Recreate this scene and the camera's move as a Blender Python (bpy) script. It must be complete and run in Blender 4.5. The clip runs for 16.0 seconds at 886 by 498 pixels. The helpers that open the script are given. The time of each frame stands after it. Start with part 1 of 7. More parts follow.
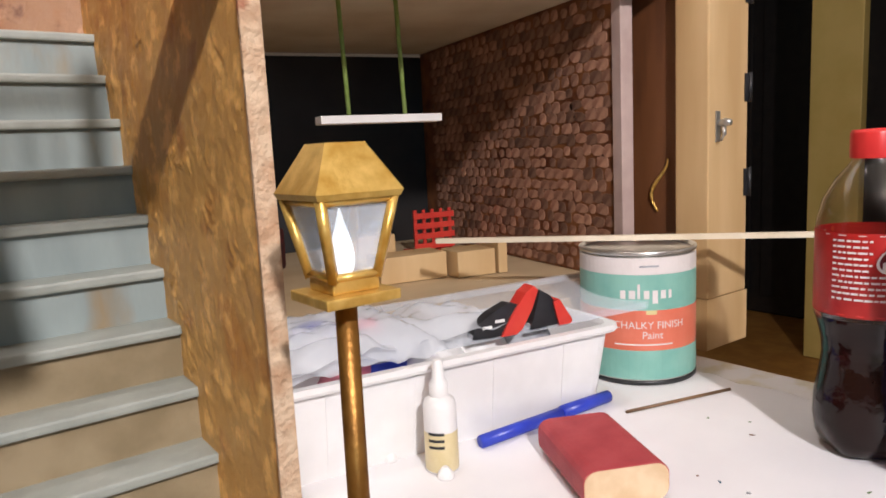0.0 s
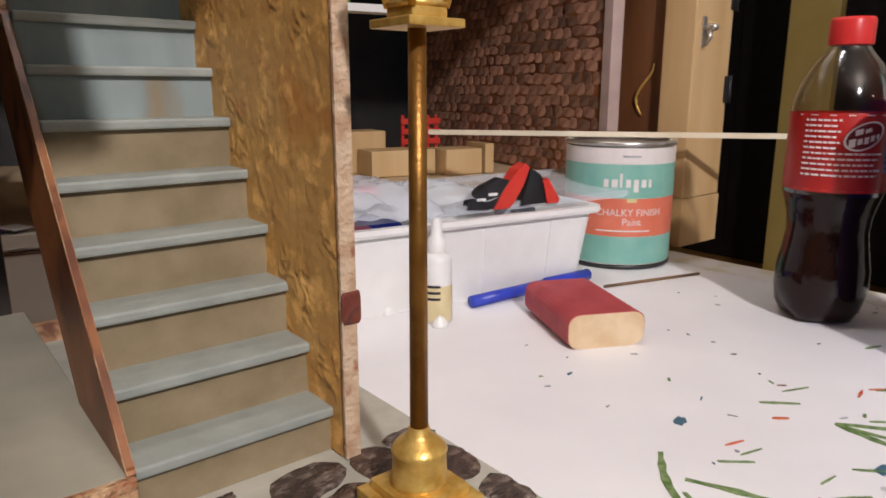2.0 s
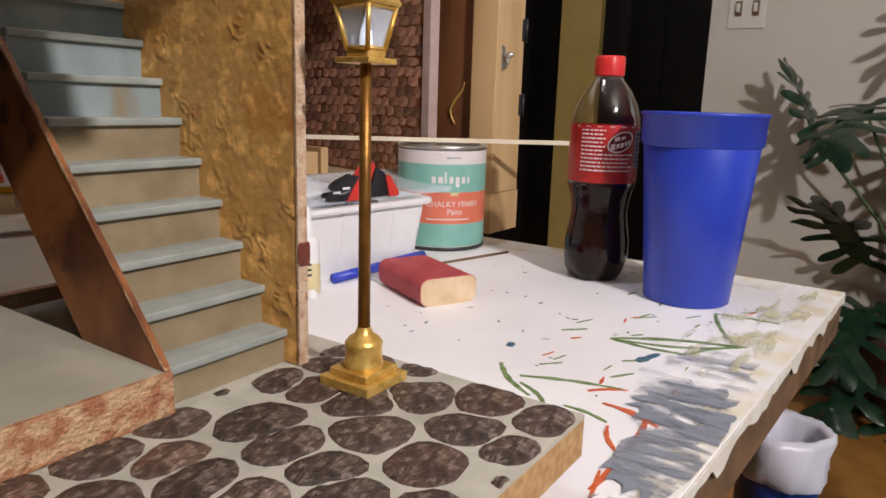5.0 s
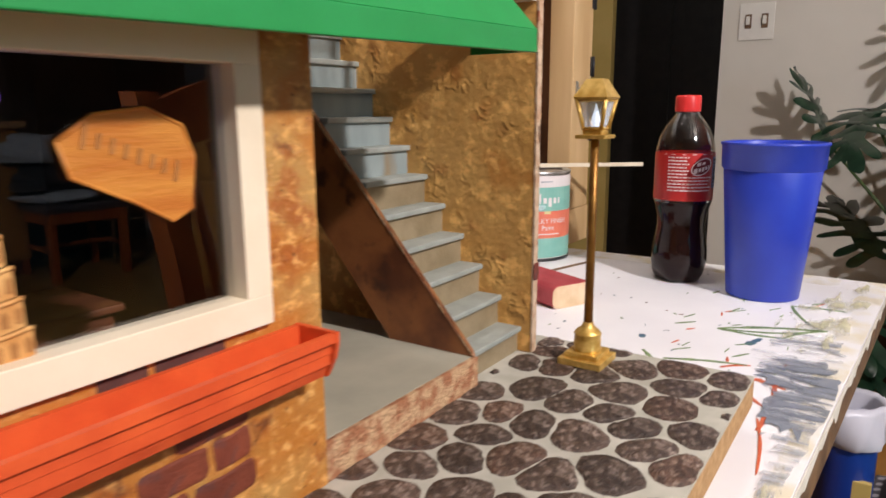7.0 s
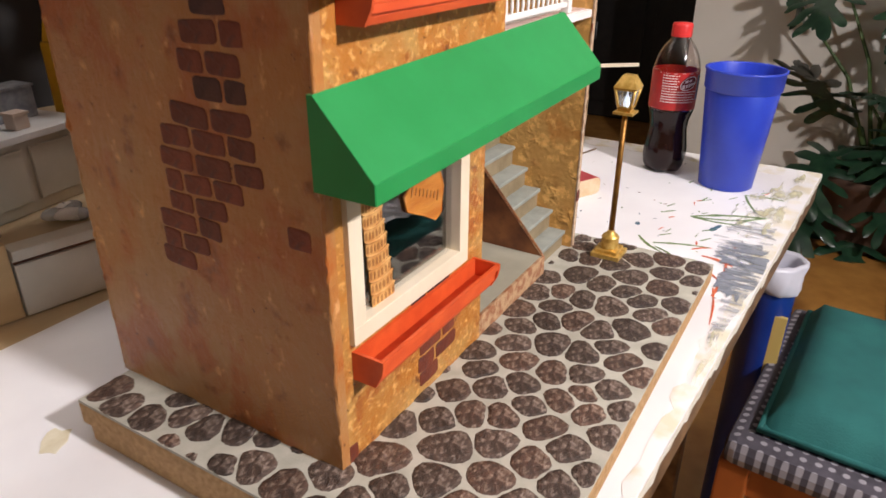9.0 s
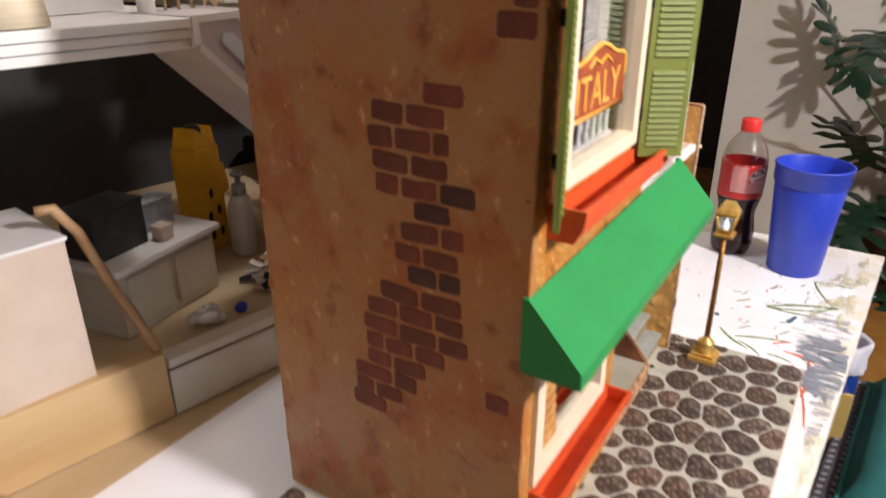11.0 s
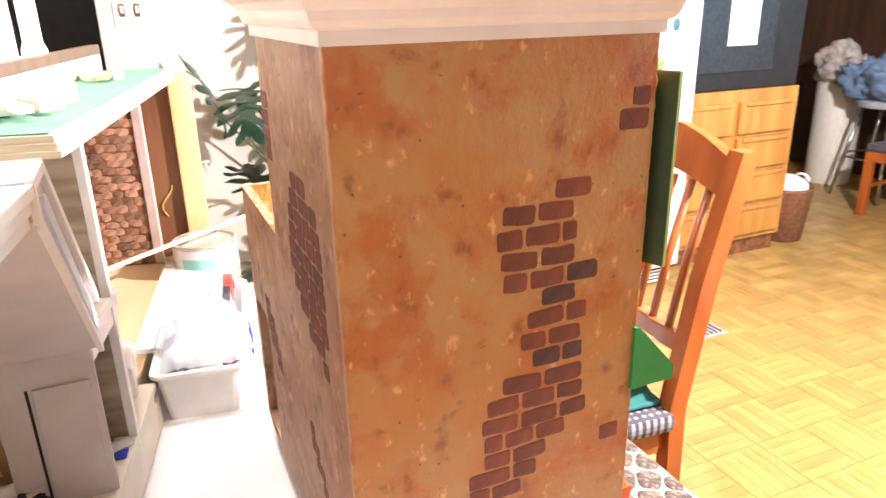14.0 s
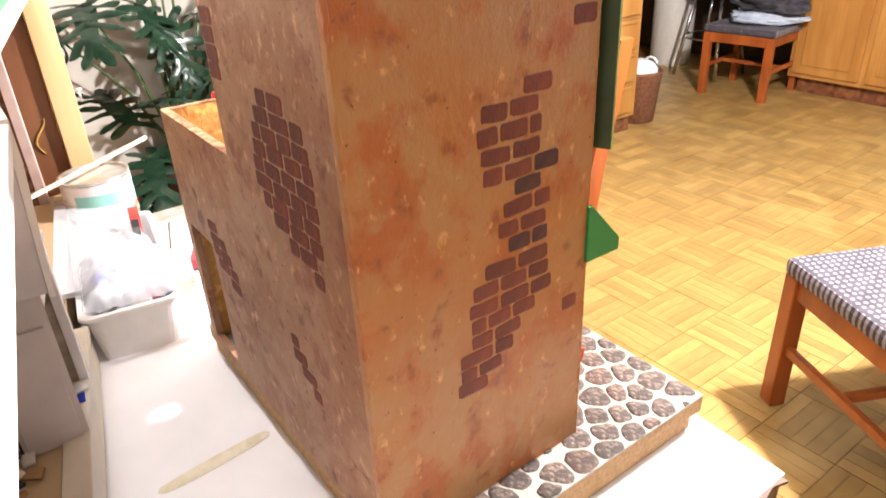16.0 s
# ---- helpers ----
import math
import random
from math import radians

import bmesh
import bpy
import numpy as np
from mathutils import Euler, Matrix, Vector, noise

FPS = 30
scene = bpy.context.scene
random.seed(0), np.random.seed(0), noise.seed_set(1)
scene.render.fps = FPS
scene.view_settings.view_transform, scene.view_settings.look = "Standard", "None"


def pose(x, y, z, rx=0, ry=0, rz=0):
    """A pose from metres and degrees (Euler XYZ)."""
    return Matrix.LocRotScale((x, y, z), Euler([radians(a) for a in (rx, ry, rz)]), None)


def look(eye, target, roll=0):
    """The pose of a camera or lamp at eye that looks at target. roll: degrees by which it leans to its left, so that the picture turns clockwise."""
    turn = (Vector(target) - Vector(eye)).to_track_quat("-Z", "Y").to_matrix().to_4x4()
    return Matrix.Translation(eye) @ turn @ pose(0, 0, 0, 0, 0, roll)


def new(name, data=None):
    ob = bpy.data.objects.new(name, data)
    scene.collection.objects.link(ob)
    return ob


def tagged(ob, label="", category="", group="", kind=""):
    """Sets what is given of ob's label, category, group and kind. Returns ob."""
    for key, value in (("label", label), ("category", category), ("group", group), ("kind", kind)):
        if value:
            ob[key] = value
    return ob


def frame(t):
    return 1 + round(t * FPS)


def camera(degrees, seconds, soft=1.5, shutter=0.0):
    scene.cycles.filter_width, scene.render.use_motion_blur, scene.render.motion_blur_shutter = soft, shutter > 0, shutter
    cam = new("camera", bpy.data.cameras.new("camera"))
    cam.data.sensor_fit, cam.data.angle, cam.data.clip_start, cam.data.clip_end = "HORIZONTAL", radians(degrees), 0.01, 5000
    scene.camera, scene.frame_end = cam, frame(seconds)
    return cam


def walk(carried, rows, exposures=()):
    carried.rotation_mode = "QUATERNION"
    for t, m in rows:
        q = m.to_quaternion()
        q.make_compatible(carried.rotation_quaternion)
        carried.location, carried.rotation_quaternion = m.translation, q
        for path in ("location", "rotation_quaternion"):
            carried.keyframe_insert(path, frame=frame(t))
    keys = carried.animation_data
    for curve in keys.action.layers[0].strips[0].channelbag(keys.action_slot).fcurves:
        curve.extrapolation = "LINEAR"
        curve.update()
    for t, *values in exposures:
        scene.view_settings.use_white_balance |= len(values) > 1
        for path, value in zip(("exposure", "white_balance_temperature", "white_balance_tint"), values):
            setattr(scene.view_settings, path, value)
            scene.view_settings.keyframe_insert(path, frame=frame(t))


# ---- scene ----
cam = camera(65.8, 16.0, soft=1.6, shutter=0.4)
PATH = [
    (0, (0.3310, -0.1910, 0.2320), (0.5070, 0.0481, 0.1891), -2.9),
    (0.5, (0.3300, -0.1970, 0.2220), (0.5002, 0.0451, 0.1728), -1.6),
    (1, (0.3200, -0.2180, 0.2070), (0.4906, 0.0227, 0.1524), -0.4),
    (1.5, (0.2990, -0.2210, 0.1940), (0.4681, 0.0195, 0.1340), -0.5),
    (2, (0.2840, -0.2100, 0.1790), (0.4676, 0.0174, 0.1113), -0.0),
    (2.5, (0.2520, -0.2210, 0.1890), (0.4496, -0.0036, 0.1279), -3.2),
    (3, (0.2010, -0.2310, 0.1860), (0.4182, -0.0354, 0.1182), -0.8),
    (3.5, (0.1810, -0.2390, 0.1760), (0.4080, -0.0562, 0.1051), 1.4),
    (3.7, (0.1809, -0.2438, 0.1762), (0.4099, -0.0628, 0.1071), 0.4),
    (5.8, (0.1118, -0.2560, 0.1913), (0.3638, -0.1040, 0.1329), 1.5),
    (6, (0.0930, -0.2470, 0.2040), (0.3437, -0.0923, 0.1471), -1.2),
    (6.5, (0.0397, -0.2282, 0.2058), (0.2832, -0.0628, 0.1479), -0.0),
    (7, (-0.0284, -0.2130, 0.2158), (0.2161, -0.0497, 0.1560), -0.3),
    (7.5, (-0.1018, -0.1902, 0.2186), (0.1417, -0.0376, 0.1325), 1.8),
    (8, (-0.1588, -0.1840, 0.2464), (0.0798, -0.0349, 0.1423), 0.3),
    (8.2, (-0.1808, -0.1923, 0.2707), (0.0572, -0.0462, 0.1611), 0.4),
    (10.3, (-0.3574, -0.2619, 0.4603), (-0.1368, -0.1213, 0.3134), -1.2),
    (10.5, (-0.3640, -0.2545, 0.4627), (-0.1433, -0.1104, 0.3194), -0.7),
    (11, (-0.3377, -0.1534, 0.4833), (-0.1059, -0.0059, 0.3628), -0.1),
    (11.5, (-0.2874, -0.0616, 0.5078), (-0.0453, 0.0693, 0.3884), -3.0),
    (12, (-0.3277, 0.0536, 0.5159), (-0.0579, 0.1414, 0.4199), -3.3),
    (12.5, (-0.3803, 0.1250, 0.5294), (-0.0973, 0.1484, 0.4326), -3.3),
    (13, (-0.3842, 0.1305, 0.5324), (-0.1015, 0.1371, 0.4321), -2.2),
    (13.5, (-0.3762, 0.2259, 0.5234), (-0.1051, 0.1524, 0.4180), -2.8),
    (14, (-0.3690, 0.3180, 0.5200), (1.3580, -0.4360, -0.1490), -1.2),
    (14.5, (-0.3130, 0.3710, 0.5370), (1.2870, -0.5900, -0.1820), 0.3),
    (15, (-0.3340, 0.3860, 0.5460), (1.2020, -0.6490, -0.2080), -2.3),
    (15.5, (-0.3532, 0.3998, 0.5420), (-0.1292, 0.2442, 0.4170), -3.4),
    (16, (-0.3539, 0.4026, 0.5291), (-0.1370, 0.2489, 0.3900), -2.9),
]
EXPOSURES = [(0, -0.25), (1.5, -0.58), (3.5, -0.66), (6.0, -0.38), (8.0, -0.2), (10.5, -0.15), (11.0, -0.05), (11.5, 0.55), (12.0, 1.75), (12.5, 1.8), (13.2, 1.93), (14.0, 1.8), (15.0, 1.6), (16.0, 1.48)]
walk(cam, [(t, look(eye, target, roll)) for t, eye, target, roll in PATH], EXPOSURES)

# ---- light ----
FLOOR, CEIL = -0.74, 1.68
world = bpy.data.worlds.new("world")
scene.world = world
world.use_nodes = True
world.node_tree.nodes["Background"].inputs["Color"].default_value = (0.80, 0.88, 1.0, 1)
world.node_tree.nodes["Background"].inputs["Strength"].default_value = 0.015


def lamp(name, kind, m, energy, color, **more):
    data = bpy.data.lights.new(name, kind)
    data.energy, data.color = energy, color
    for key, value in more.items():
        if key == "size":
            data.size = value
        elif key == "size_y":
            data.shape = "RECTANGLE"
            data.size_y = value
        elif key == "radius":
            data.shadow_soft_size = value
    ob = new(name, data)
    ob.matrix_world = m
    return ob


# front bulb placed from the cast shadows; the lamps after it are unseen fills
lamp("front_bulb", "POINT", pose(0.02, -1.35, 1.14), 165, (1.0, 0.94, 0.95), radius=0.05)
# added warm fill for the kitchen, no fixture known there
lamp("kitchen_fill", "POINT", pose(1.0, -3.3, 1.45), 3, (1.0, 0.86, 0.66), radius=0.08)
# added soft fill from the unseen west side
lamp("west_fill", "AREA", look((-2.45, 0.9, 0.75), (0.3, 0.3, 0.1)), 2.5, (0.90, 0.96, 1.0), size=1.4, size_y=1.2)
# added overhead fill that brightens the table behind the house
lamp("bench_fill", "POINT", pose(0.44, 0.32, 1.56), 20.0, (1.0, 0.98, 1.0), radius=0.08)
# added blue fill from the front, cools the shaded steps
lamp("cool_front_fill", "AREA", look((-1.5, -4.95, 0.75), (0.3, 0.1, 0.15)), 22, (0.30, 0.70, 1.0), size=1.4, size_y=1.2)


# ---- materials ----
def material(name, c1, c2, rough=0.6, metal=0.0, scale=40, fine=300, bump=0.15, depth=0.001, c3=None, spread=(0.35, 0.65), stretch=(1, 1, 1), coat=0.0, detail=5.0, per_object=0.0, mid=None, sparse=False, c3_span=(0.52, 0.68)):
    """Two noises of different size mix the colours; the finer one gives relief."""
    m = bpy.data.materials.new(name)
    m.use_nodes = True
    n, l = m.node_tree.nodes, m.node_tree.links
    bsdf = n["Principled BSDF"]
    bsdf.inputs["Roughness"].default_value, bsdf.inputs["Metallic"].default_value = rough, metal
    bsdf.inputs["Coat Weight"].default_value = coat
    coord, mapping = n.new("ShaderNodeTexCoord"), n.new("ShaderNodeMapping")
    mapping.inputs["Scale"].default_value = stretch
    l.new(coord.outputs["Object"], mapping.inputs["Vector"])
    big, small = n.new("ShaderNodeTexNoise"), n.new("ShaderNodeTexNoise")
    for tex, s in ((big, scale), (small, fine)):
        tex.inputs["Scale"].default_value = s
        tex.inputs["Detail"].default_value = detail
        l.new(mapping.outputs["Vector"], tex.inputs["Vector"])
    ramp = n.new("ShaderNodeValToRGB")
    ramp.color_ramp.elements[0].position, ramp.color_ramp.elements[1].position = spread
    ramp.color_ramp.elements[0].color, ramp.color_ramp.elements[1].color = (*c1, 1), (*c2, 1)
    l.new(big.outputs["Fac"], ramp.inputs["Fac"])
    colour = ramp.outputs["Color"]
    if c3:
        ramp2 = n.new("ShaderNodeValToRGB")
        ramp2.color_ramp.elements[0].position, ramp2.color_ramp.elements[1].position = c3_span
        ramp2.color_ramp.elements[0].color, ramp2.color_ramp.elements[1].color = (0, 0, 0, 1), (1, 1, 1, 1)
        spots = small
        if mid:
            spots = n.new("ShaderNodeTexNoise")
            spots.inputs["Scale"].default_value, spots.inputs["Detail"].default_value = mid, detail
            l.new(mapping.outputs["Vector"], spots.inputs["Vector"])
        l.new(spots.outputs["Fac"], ramp2.inputs["Fac"])
        mix = n.new("ShaderNodeMix")
        mix.data_type = "RGBA"
        l.new(ramp2.outputs["Color"], mix.inputs["Factor"])
        l.new(colour, mix.inputs["A"])
        mix.inputs["B"].default_value = (*c3, 1)
        colour = mix.outputs["Result"]
    if per_object:
        info, hsv = n.new("ShaderNodeObjectInfo"), n.new("ShaderNodeHueSaturation")
        span = n.new("ShaderNodeMapRange")
        span.inputs["To Min"].default_value, span.inputs["To Max"].default_value = 1 - per_object, 1 + per_object
        l.new(info.outputs["Random"], span.inputs["Value"])
        l.new(span.outputs["Result"], hsv.inputs["Value"])
        l.new(colour, hsv.inputs["Color"])
        colour = hsv.outputs["Color"]
    l.new(colour, bsdf.inputs["Base Color"])
    if bump:
        node = n.new("ShaderNodeBump")
        node.inputs["Strength"].default_value, node.inputs["Distance"].default_value = bump, depth
        height = small.outputs["Fac"]
        if sparse:
            curb = n.new("ShaderNodeValToRGB")
            curb.color_ramp.elements[0].position, curb.color_ramp.elements[1].position = 0.55, 0.72
            l.new(height, curb.inputs["Fac"])
            height = curb.outputs["Color"]
        l.new(height, node.inputs["Height"])
        l.new(node.outputs["Normal"], bsdf.inputs["Normal"])
    return m


def clear(name, color=(1, 1, 1), rough=0.02, ior=1.45, thin=False, edge=0.5):
    m = bpy.data.materials.new(name)
    m.use_nodes = True
    n, l = m.node_tree.nodes, m.node_tree.links
    bsdf = n["Principled BSDF"]
    bsdf.inputs["Base Color"].default_value = (*color, 1)
    bsdf.inputs["Roughness"].default_value, bsdf.inputs["IOR"].default_value = rough, ior
    bsdf.inputs["Transmission Weight"].default_value = 1.0
    if thin:
        mix, glass = n.new("ShaderNodeMixShader"), n.new("ShaderNodeBsdfTransparent")
        glass.inputs["Color"].default_value = (*color, 1)
        gloss, facing, curve = n.new("ShaderNodeBsdfGlossy"), n.new("ShaderNodeLayerWeight"), n.new("ShaderNodeMapRange")
        gloss.inputs["Roughness"].default_value = rough
        facing.inputs["Blend"].default_value = 0.25
        curve.inputs["To Min"].default_value, curve.inputs["To Max"].default_value = 0.04, 0.04 + edge
        l.new(facing.outputs["Facing"], curve.inputs["Value"])
        l.new(curve.outputs["Result"], mix.inputs["Fac"])
        l.new(glass.outputs["BSDF"], mix.inputs[1])
        l.new(gloss.outputs["BSDF"], mix.inputs[2])
        l.new(mix.outputs["Shader"], n["Material Output"].inputs["Surface"])
    return m


def glow(name, color, strength):
    m = bpy.data.materials.new(name)
    m.use_nodes = True
    bsdf = m.node_tree.nodes["Principled BSDF"]
    bsdf.inputs["Base Color"].default_value = (*color, 1)
    bsdf.inputs["Emission Color"].default_value = (*color, 1)
    bsdf.inputs["Emission Strength"].default_value = strength
    return m


def plaster(name, pale, ochre, burnt, dark, relief=0.5, big=13.0, streak=(1, 1, 0.45), specks=0.66, shine=0.5, pale_span=(0.50, 0.66), stain=0.75, burnt_span=(0.52, 0.64)):
    """Hand-painted stucco: pale and ochre washes, burnt blotches, pale streaks for scrapes and painted glints, and dark
    pits over a trowelled relief.
    """
    m = bpy.data.materials.new(name)
    m.use_nodes = True
    n, l = m.node_tree.nodes, m.node_tree.links
    bsdf = n["Principled BSDF"]
    coord, mapping = n.new("ShaderNodeTexCoord"), n.new("ShaderNodeMapping")
    mapping.inputs["Scale"].default_value = streak
    l.new(coord.outputs["Object"], mapping.inputs["Vector"])

    def noise_at(scale, detail, stretched=False, rough=0.6, warp=0.0):
        tex = n.new("ShaderNodeTexNoise")
        tex.inputs["Scale"].default_value, tex.inputs["Detail"].default_value = scale, detail
        tex.inputs["Roughness"].default_value, tex.inputs["Distortion"].default_value = rough, warp
        l.new(mapping.outputs["Vector"] if stretched else coord.outputs["Object"], tex.inputs["Vector"])
        return tex.outputs["Fac"]

    def ramp(fac, lo, hi):
        r = n.new("ShaderNodeMapRange")
        r.interpolation_type = "SMOOTHSTEP"
        r.inputs["From Min"].default_value, r.inputs["From Max"].default_value = lo, hi
        l.new(fac, r.inputs["Value"])
        return r.outputs["Result"]

    def over(under, fac, colour):
        mix = n.new("ShaderNodeMix")
        mix.data_type = "RGBA"
        l.new(fac, mix.inputs["Factor"])
        if isinstance(under, tuple):
            mix.inputs["A"].default_value = (*under, 1)
        else:
            l.new(under, mix.inputs["A"])
        mix.inputs["B"].default_value = (*colour, 1)
        return mix.outputs["Result"]

    def scaled(fac, k):
        mul = n.new("ShaderNodeMath")
        mul.operation = "MULTIPLY"
        l.new(fac, mul.inputs[0])
        mul.inputs[1].default_value = k
        return mul.outputs["Value"]
    colour = over(ochre, ramp(noise_at(big, 8, warp=0.6), 0.40, 0.60), pale)
    colour = over(colour, scaled(ramp(noise_at(big * 2.1, 7, warp=0.1), *burnt_span), 0.85), burnt)
    # pale flecks: scrapes, and glints put into the colour
    colour = over(colour, scaled(ramp(noise_at(big * 9, 6, True), *pale_span), 0.7), tuple(min(1, c * 1.75 + 0.02) for c in pale))
    colour = over(colour, scaled(ramp(noise_at(big * 4.2, 8), 0.575, 0.69), stain), dark)
    colour = over(colour, scaled(ramp(noise_at(big * 17, 3), specks, specks + 0.05), 0.9), tuple(c * 0.6 for c in dark))
    l.new(colour, bsdf.inputs["Base Color"])
    gloss = n.new("ShaderNodeMapRange")
    gloss.inputs["To Min"].default_value, gloss.inputs["To Max"].default_value = shine - 0.12, shine + 0.2
    l.new(noise_at(big * 6, 4), gloss.inputs["Value"])
    l.new(gloss.outputs["Result"], bsdf.inputs["Roughness"])
    normal = None
    for scale, detail, strength, depth, stretched in ((big * 3.2, 9, relief, 0.0045, True), (big * 11, 6, relief, 0.0014, False)):
        node = n.new("ShaderNodeBump")
        node.inputs["Strength"].default_value, node.inputs["Distance"].default_value = strength, depth
        l.new(noise_at(scale, detail, stretched, 0.66), node.inputs["Height"])
        if normal:
            l.new(normal, node.inputs["Normal"])
        normal = node.outputs["Normal"]
    l.new(normal, bsdf.inputs["Normal"])
    return m


def film(name, color, opacity, rough=0.2, gloss=0.5):
    """A milky or clear thin plastic: part of the light passes straight through."""
    m = bpy.data.materials.new(name)
    m.use_nodes = True
    n, l = m.node_tree.nodes, m.node_tree.links
    bsdf = n["Principled BSDF"]
    bsdf.inputs["Base Color"].default_value = (*color, 1)
    bsdf.inputs["Roughness"].default_value = rough
    bsdf.inputs["Specular IOR Level"].default_value = gloss
    mix, see = n.new("ShaderNodeMixShader"), n.new("ShaderNodeBsdfTransparent")
    mix.inputs["Fac"].default_value = opacity
    l.new(see.outputs["BSDF"], mix.inputs[1])
    l.new(bsdf.outputs["BSDF"], mix.inputs[2])
    l.new(mix.outputs["Shader"], n["Material Output"].inputs["Surface"])
    return m


def brushed(name, color, cover=(0.44, 0.60), stretch=(1, 1, 1), scale=60.0):
    """Dry-brushed paint: a thin coat that breaks up into streaks."""
    m = film(name, color, 1.0, 0.5)
    n, l = m.node_tree.nodes, m.node_tree.links
    coord, mapping, tex, span = n.new("ShaderNodeTexCoord"), n.new("ShaderNodeMapping"), n.new("ShaderNodeTexNoise"), n.new("ShaderNodeMapRange")
    mapping.inputs["Scale"].default_value = stretch
    mapping.inputs["Rotation"].default_value = (0, 0, 0.6)
    tex.inputs["Scale"].default_value, tex.inputs["Detail"].default_value = scale, 7
    span.inputs["From Min"].default_value, span.inputs["From Max"].default_value = cover
    l.new(coord.outputs["Object"], mapping.inputs["Vector"])
    l.new(mapping.outputs["Vector"], tex.inputs["Vector"])
    l.new(tex.outputs["Fac"], span.inputs["Value"])
    mix = [node for node in n if node.bl_idname == "ShaderNodeMixShader"][0]
    l.new(span.outputs["Result"], mix.inputs["Fac"])
    return m


def dotted(name, ground, dot, scale=58.0):
    """Woven fabric with a close pattern of pale dots."""
    m = material(name, ground, tuple(c * 1.5 for c in ground), 0.9, scale=40, fine=500, bump=0.3, depth=0.002)
    n, l = m.node_tree.nodes, m.node_tree.links
    bsdf = n["Principled BSDF"]
    under = bsdf.inputs["Base Color"].links[0].from_socket
    coord, tex, span, mix = n.new("ShaderNodeTexCoord"), n.new("ShaderNodeTexVoronoi"), n.new("ShaderNodeMapRange"), n.new("ShaderNodeMix")
    tex.voronoi_dimensions = "2D"
    tex.inputs["Scale"].default_value, tex.inputs["Randomness"].default_value = scale, 0.15
    span.inputs["From Min"].default_value, span.inputs["From Max"].default_value = 0.30, 0.22
    mix.data_type = "RGBA"
    l.new(coord.outputs["Object"], tex.inputs["Vector"])
    l.new(tex.outputs["Distance"], span.inputs["Value"])
    l.new(span.outputs["Result"], mix.inputs["Factor"])
    l.new(under, mix.inputs["A"])
    mix.inputs["B"].default_value = (*dot, 1)
    l.new(mix.outputs["Result"], bsdf.inputs["Base Color"])
    return m


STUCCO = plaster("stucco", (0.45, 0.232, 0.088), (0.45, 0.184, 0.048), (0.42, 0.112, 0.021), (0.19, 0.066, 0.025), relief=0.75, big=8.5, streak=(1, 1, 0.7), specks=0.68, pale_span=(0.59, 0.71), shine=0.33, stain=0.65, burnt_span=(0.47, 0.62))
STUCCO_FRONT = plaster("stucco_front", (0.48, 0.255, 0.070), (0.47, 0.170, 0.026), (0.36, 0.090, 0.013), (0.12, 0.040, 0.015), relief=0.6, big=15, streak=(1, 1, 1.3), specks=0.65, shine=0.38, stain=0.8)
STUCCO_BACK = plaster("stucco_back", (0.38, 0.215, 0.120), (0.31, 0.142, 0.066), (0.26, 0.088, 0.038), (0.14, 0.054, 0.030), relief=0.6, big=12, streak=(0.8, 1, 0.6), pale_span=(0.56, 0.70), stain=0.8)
STUCCO_ROUGH = plaster("stucco_rough", (0.58, 0.315, 0.090), (0.55, 0.265, 0.060), (0.50, 0.215, 0.044), (0.40, 0.155, 0.036), relief=0.3, big=9, streak=(1, 1, 1), specks=0.72, stain=0.6)
END_EDGE = material("end_edge", (0.44, 0.27, 0.16), (0.60, 0.44, 0.30), 0.65, scale=110, fine=420, bump=0.7, depth=0.0022, spread=(0.36, 0.60), c3=(0.30, 0.085, 0.035), mid=70, c3_span=(0.60, 0.68))
CHIP_EDGE = material("chip_edge", (0.36, 0.145, 0.065), (0.55, 0.35, 0.19), 0.7, scale=95, fine=420, bump=0.9, depth=0.003, spread=(0.42, 0.58))
BRICK = material("brick", (0.140, 0.027, 0.013), (0.225, 0.050, 0.021), 0.6, scale=70, fine=420, bump=0.5, depth=0.0014, c3=(0.12, 0.036, 0.026), mid=130, per_object=0.2)
# darker brick copy: the back wall's shade is put into its colour
BRICK_MAROON_SHADED = material("brick_maroon_shaded", (0.115, 0.022, 0.013), (0.20, 0.042, 0.020), 0.7, scale=70, fine=420, bump=0.6, depth=0.0014, c3=(0.075, 0.022, 0.016), mid=130, per_object=0.2)
BRICK_DARK = material("brick_dark", (0.060, 0.021, 0.017), (0.105, 0.036, 0.026), 0.7, scale=60, fine=600, bump=0.5, depth=0.001)
STONE = material("cobble", (0.040, 0.025, 0.019), (0.105, 0.066, 0.048), 0.46, scale=190, fine=700, bump=1.0, depth=0.0018, c3=(0.30, 0.235, 0.195), mid=300, c3_span=(0.52, 0.72), stretch=(0.75, 1.15, 1), detail=8, per_object=0.3)
CREAMPAINT = material("window_cream", (0.76, 0.64, 0.47), (0.82, 0.71, 0.54), 0.45, scale=30, fine=400, bump=0.1)
STONE_BROWN = material("cobble_brown", (0.050, 0.028, 0.020), (0.128, 0.068, 0.046), 0.46, scale=190, fine=700, bump=1.0, depth=0.0018, c3=(0.32, 0.235, 0.18), mid=300, c3_span=(0.52, 0.72), stretch=(0.75, 1.15, 1), detail=8, per_object=0.25)
MORTAR = material("mortar", (0.38, 0.365, 0.30), (0.48, 0.455, 0.385), 0.75, scale=50, fine=500, bump=0.3)
STEP = material("step_paint", (0.262, 0.282, 0.252), (0.33, 0.35, 0.315), 0.5, scale=50, fine=400, bump=0.25, depth=0.0008)
RISER = material("riser_paint", (0.21, 0.158, 0.088), (0.29, 0.225, 0.135), 0.5, scale=50, fine=400, bump=0.25)
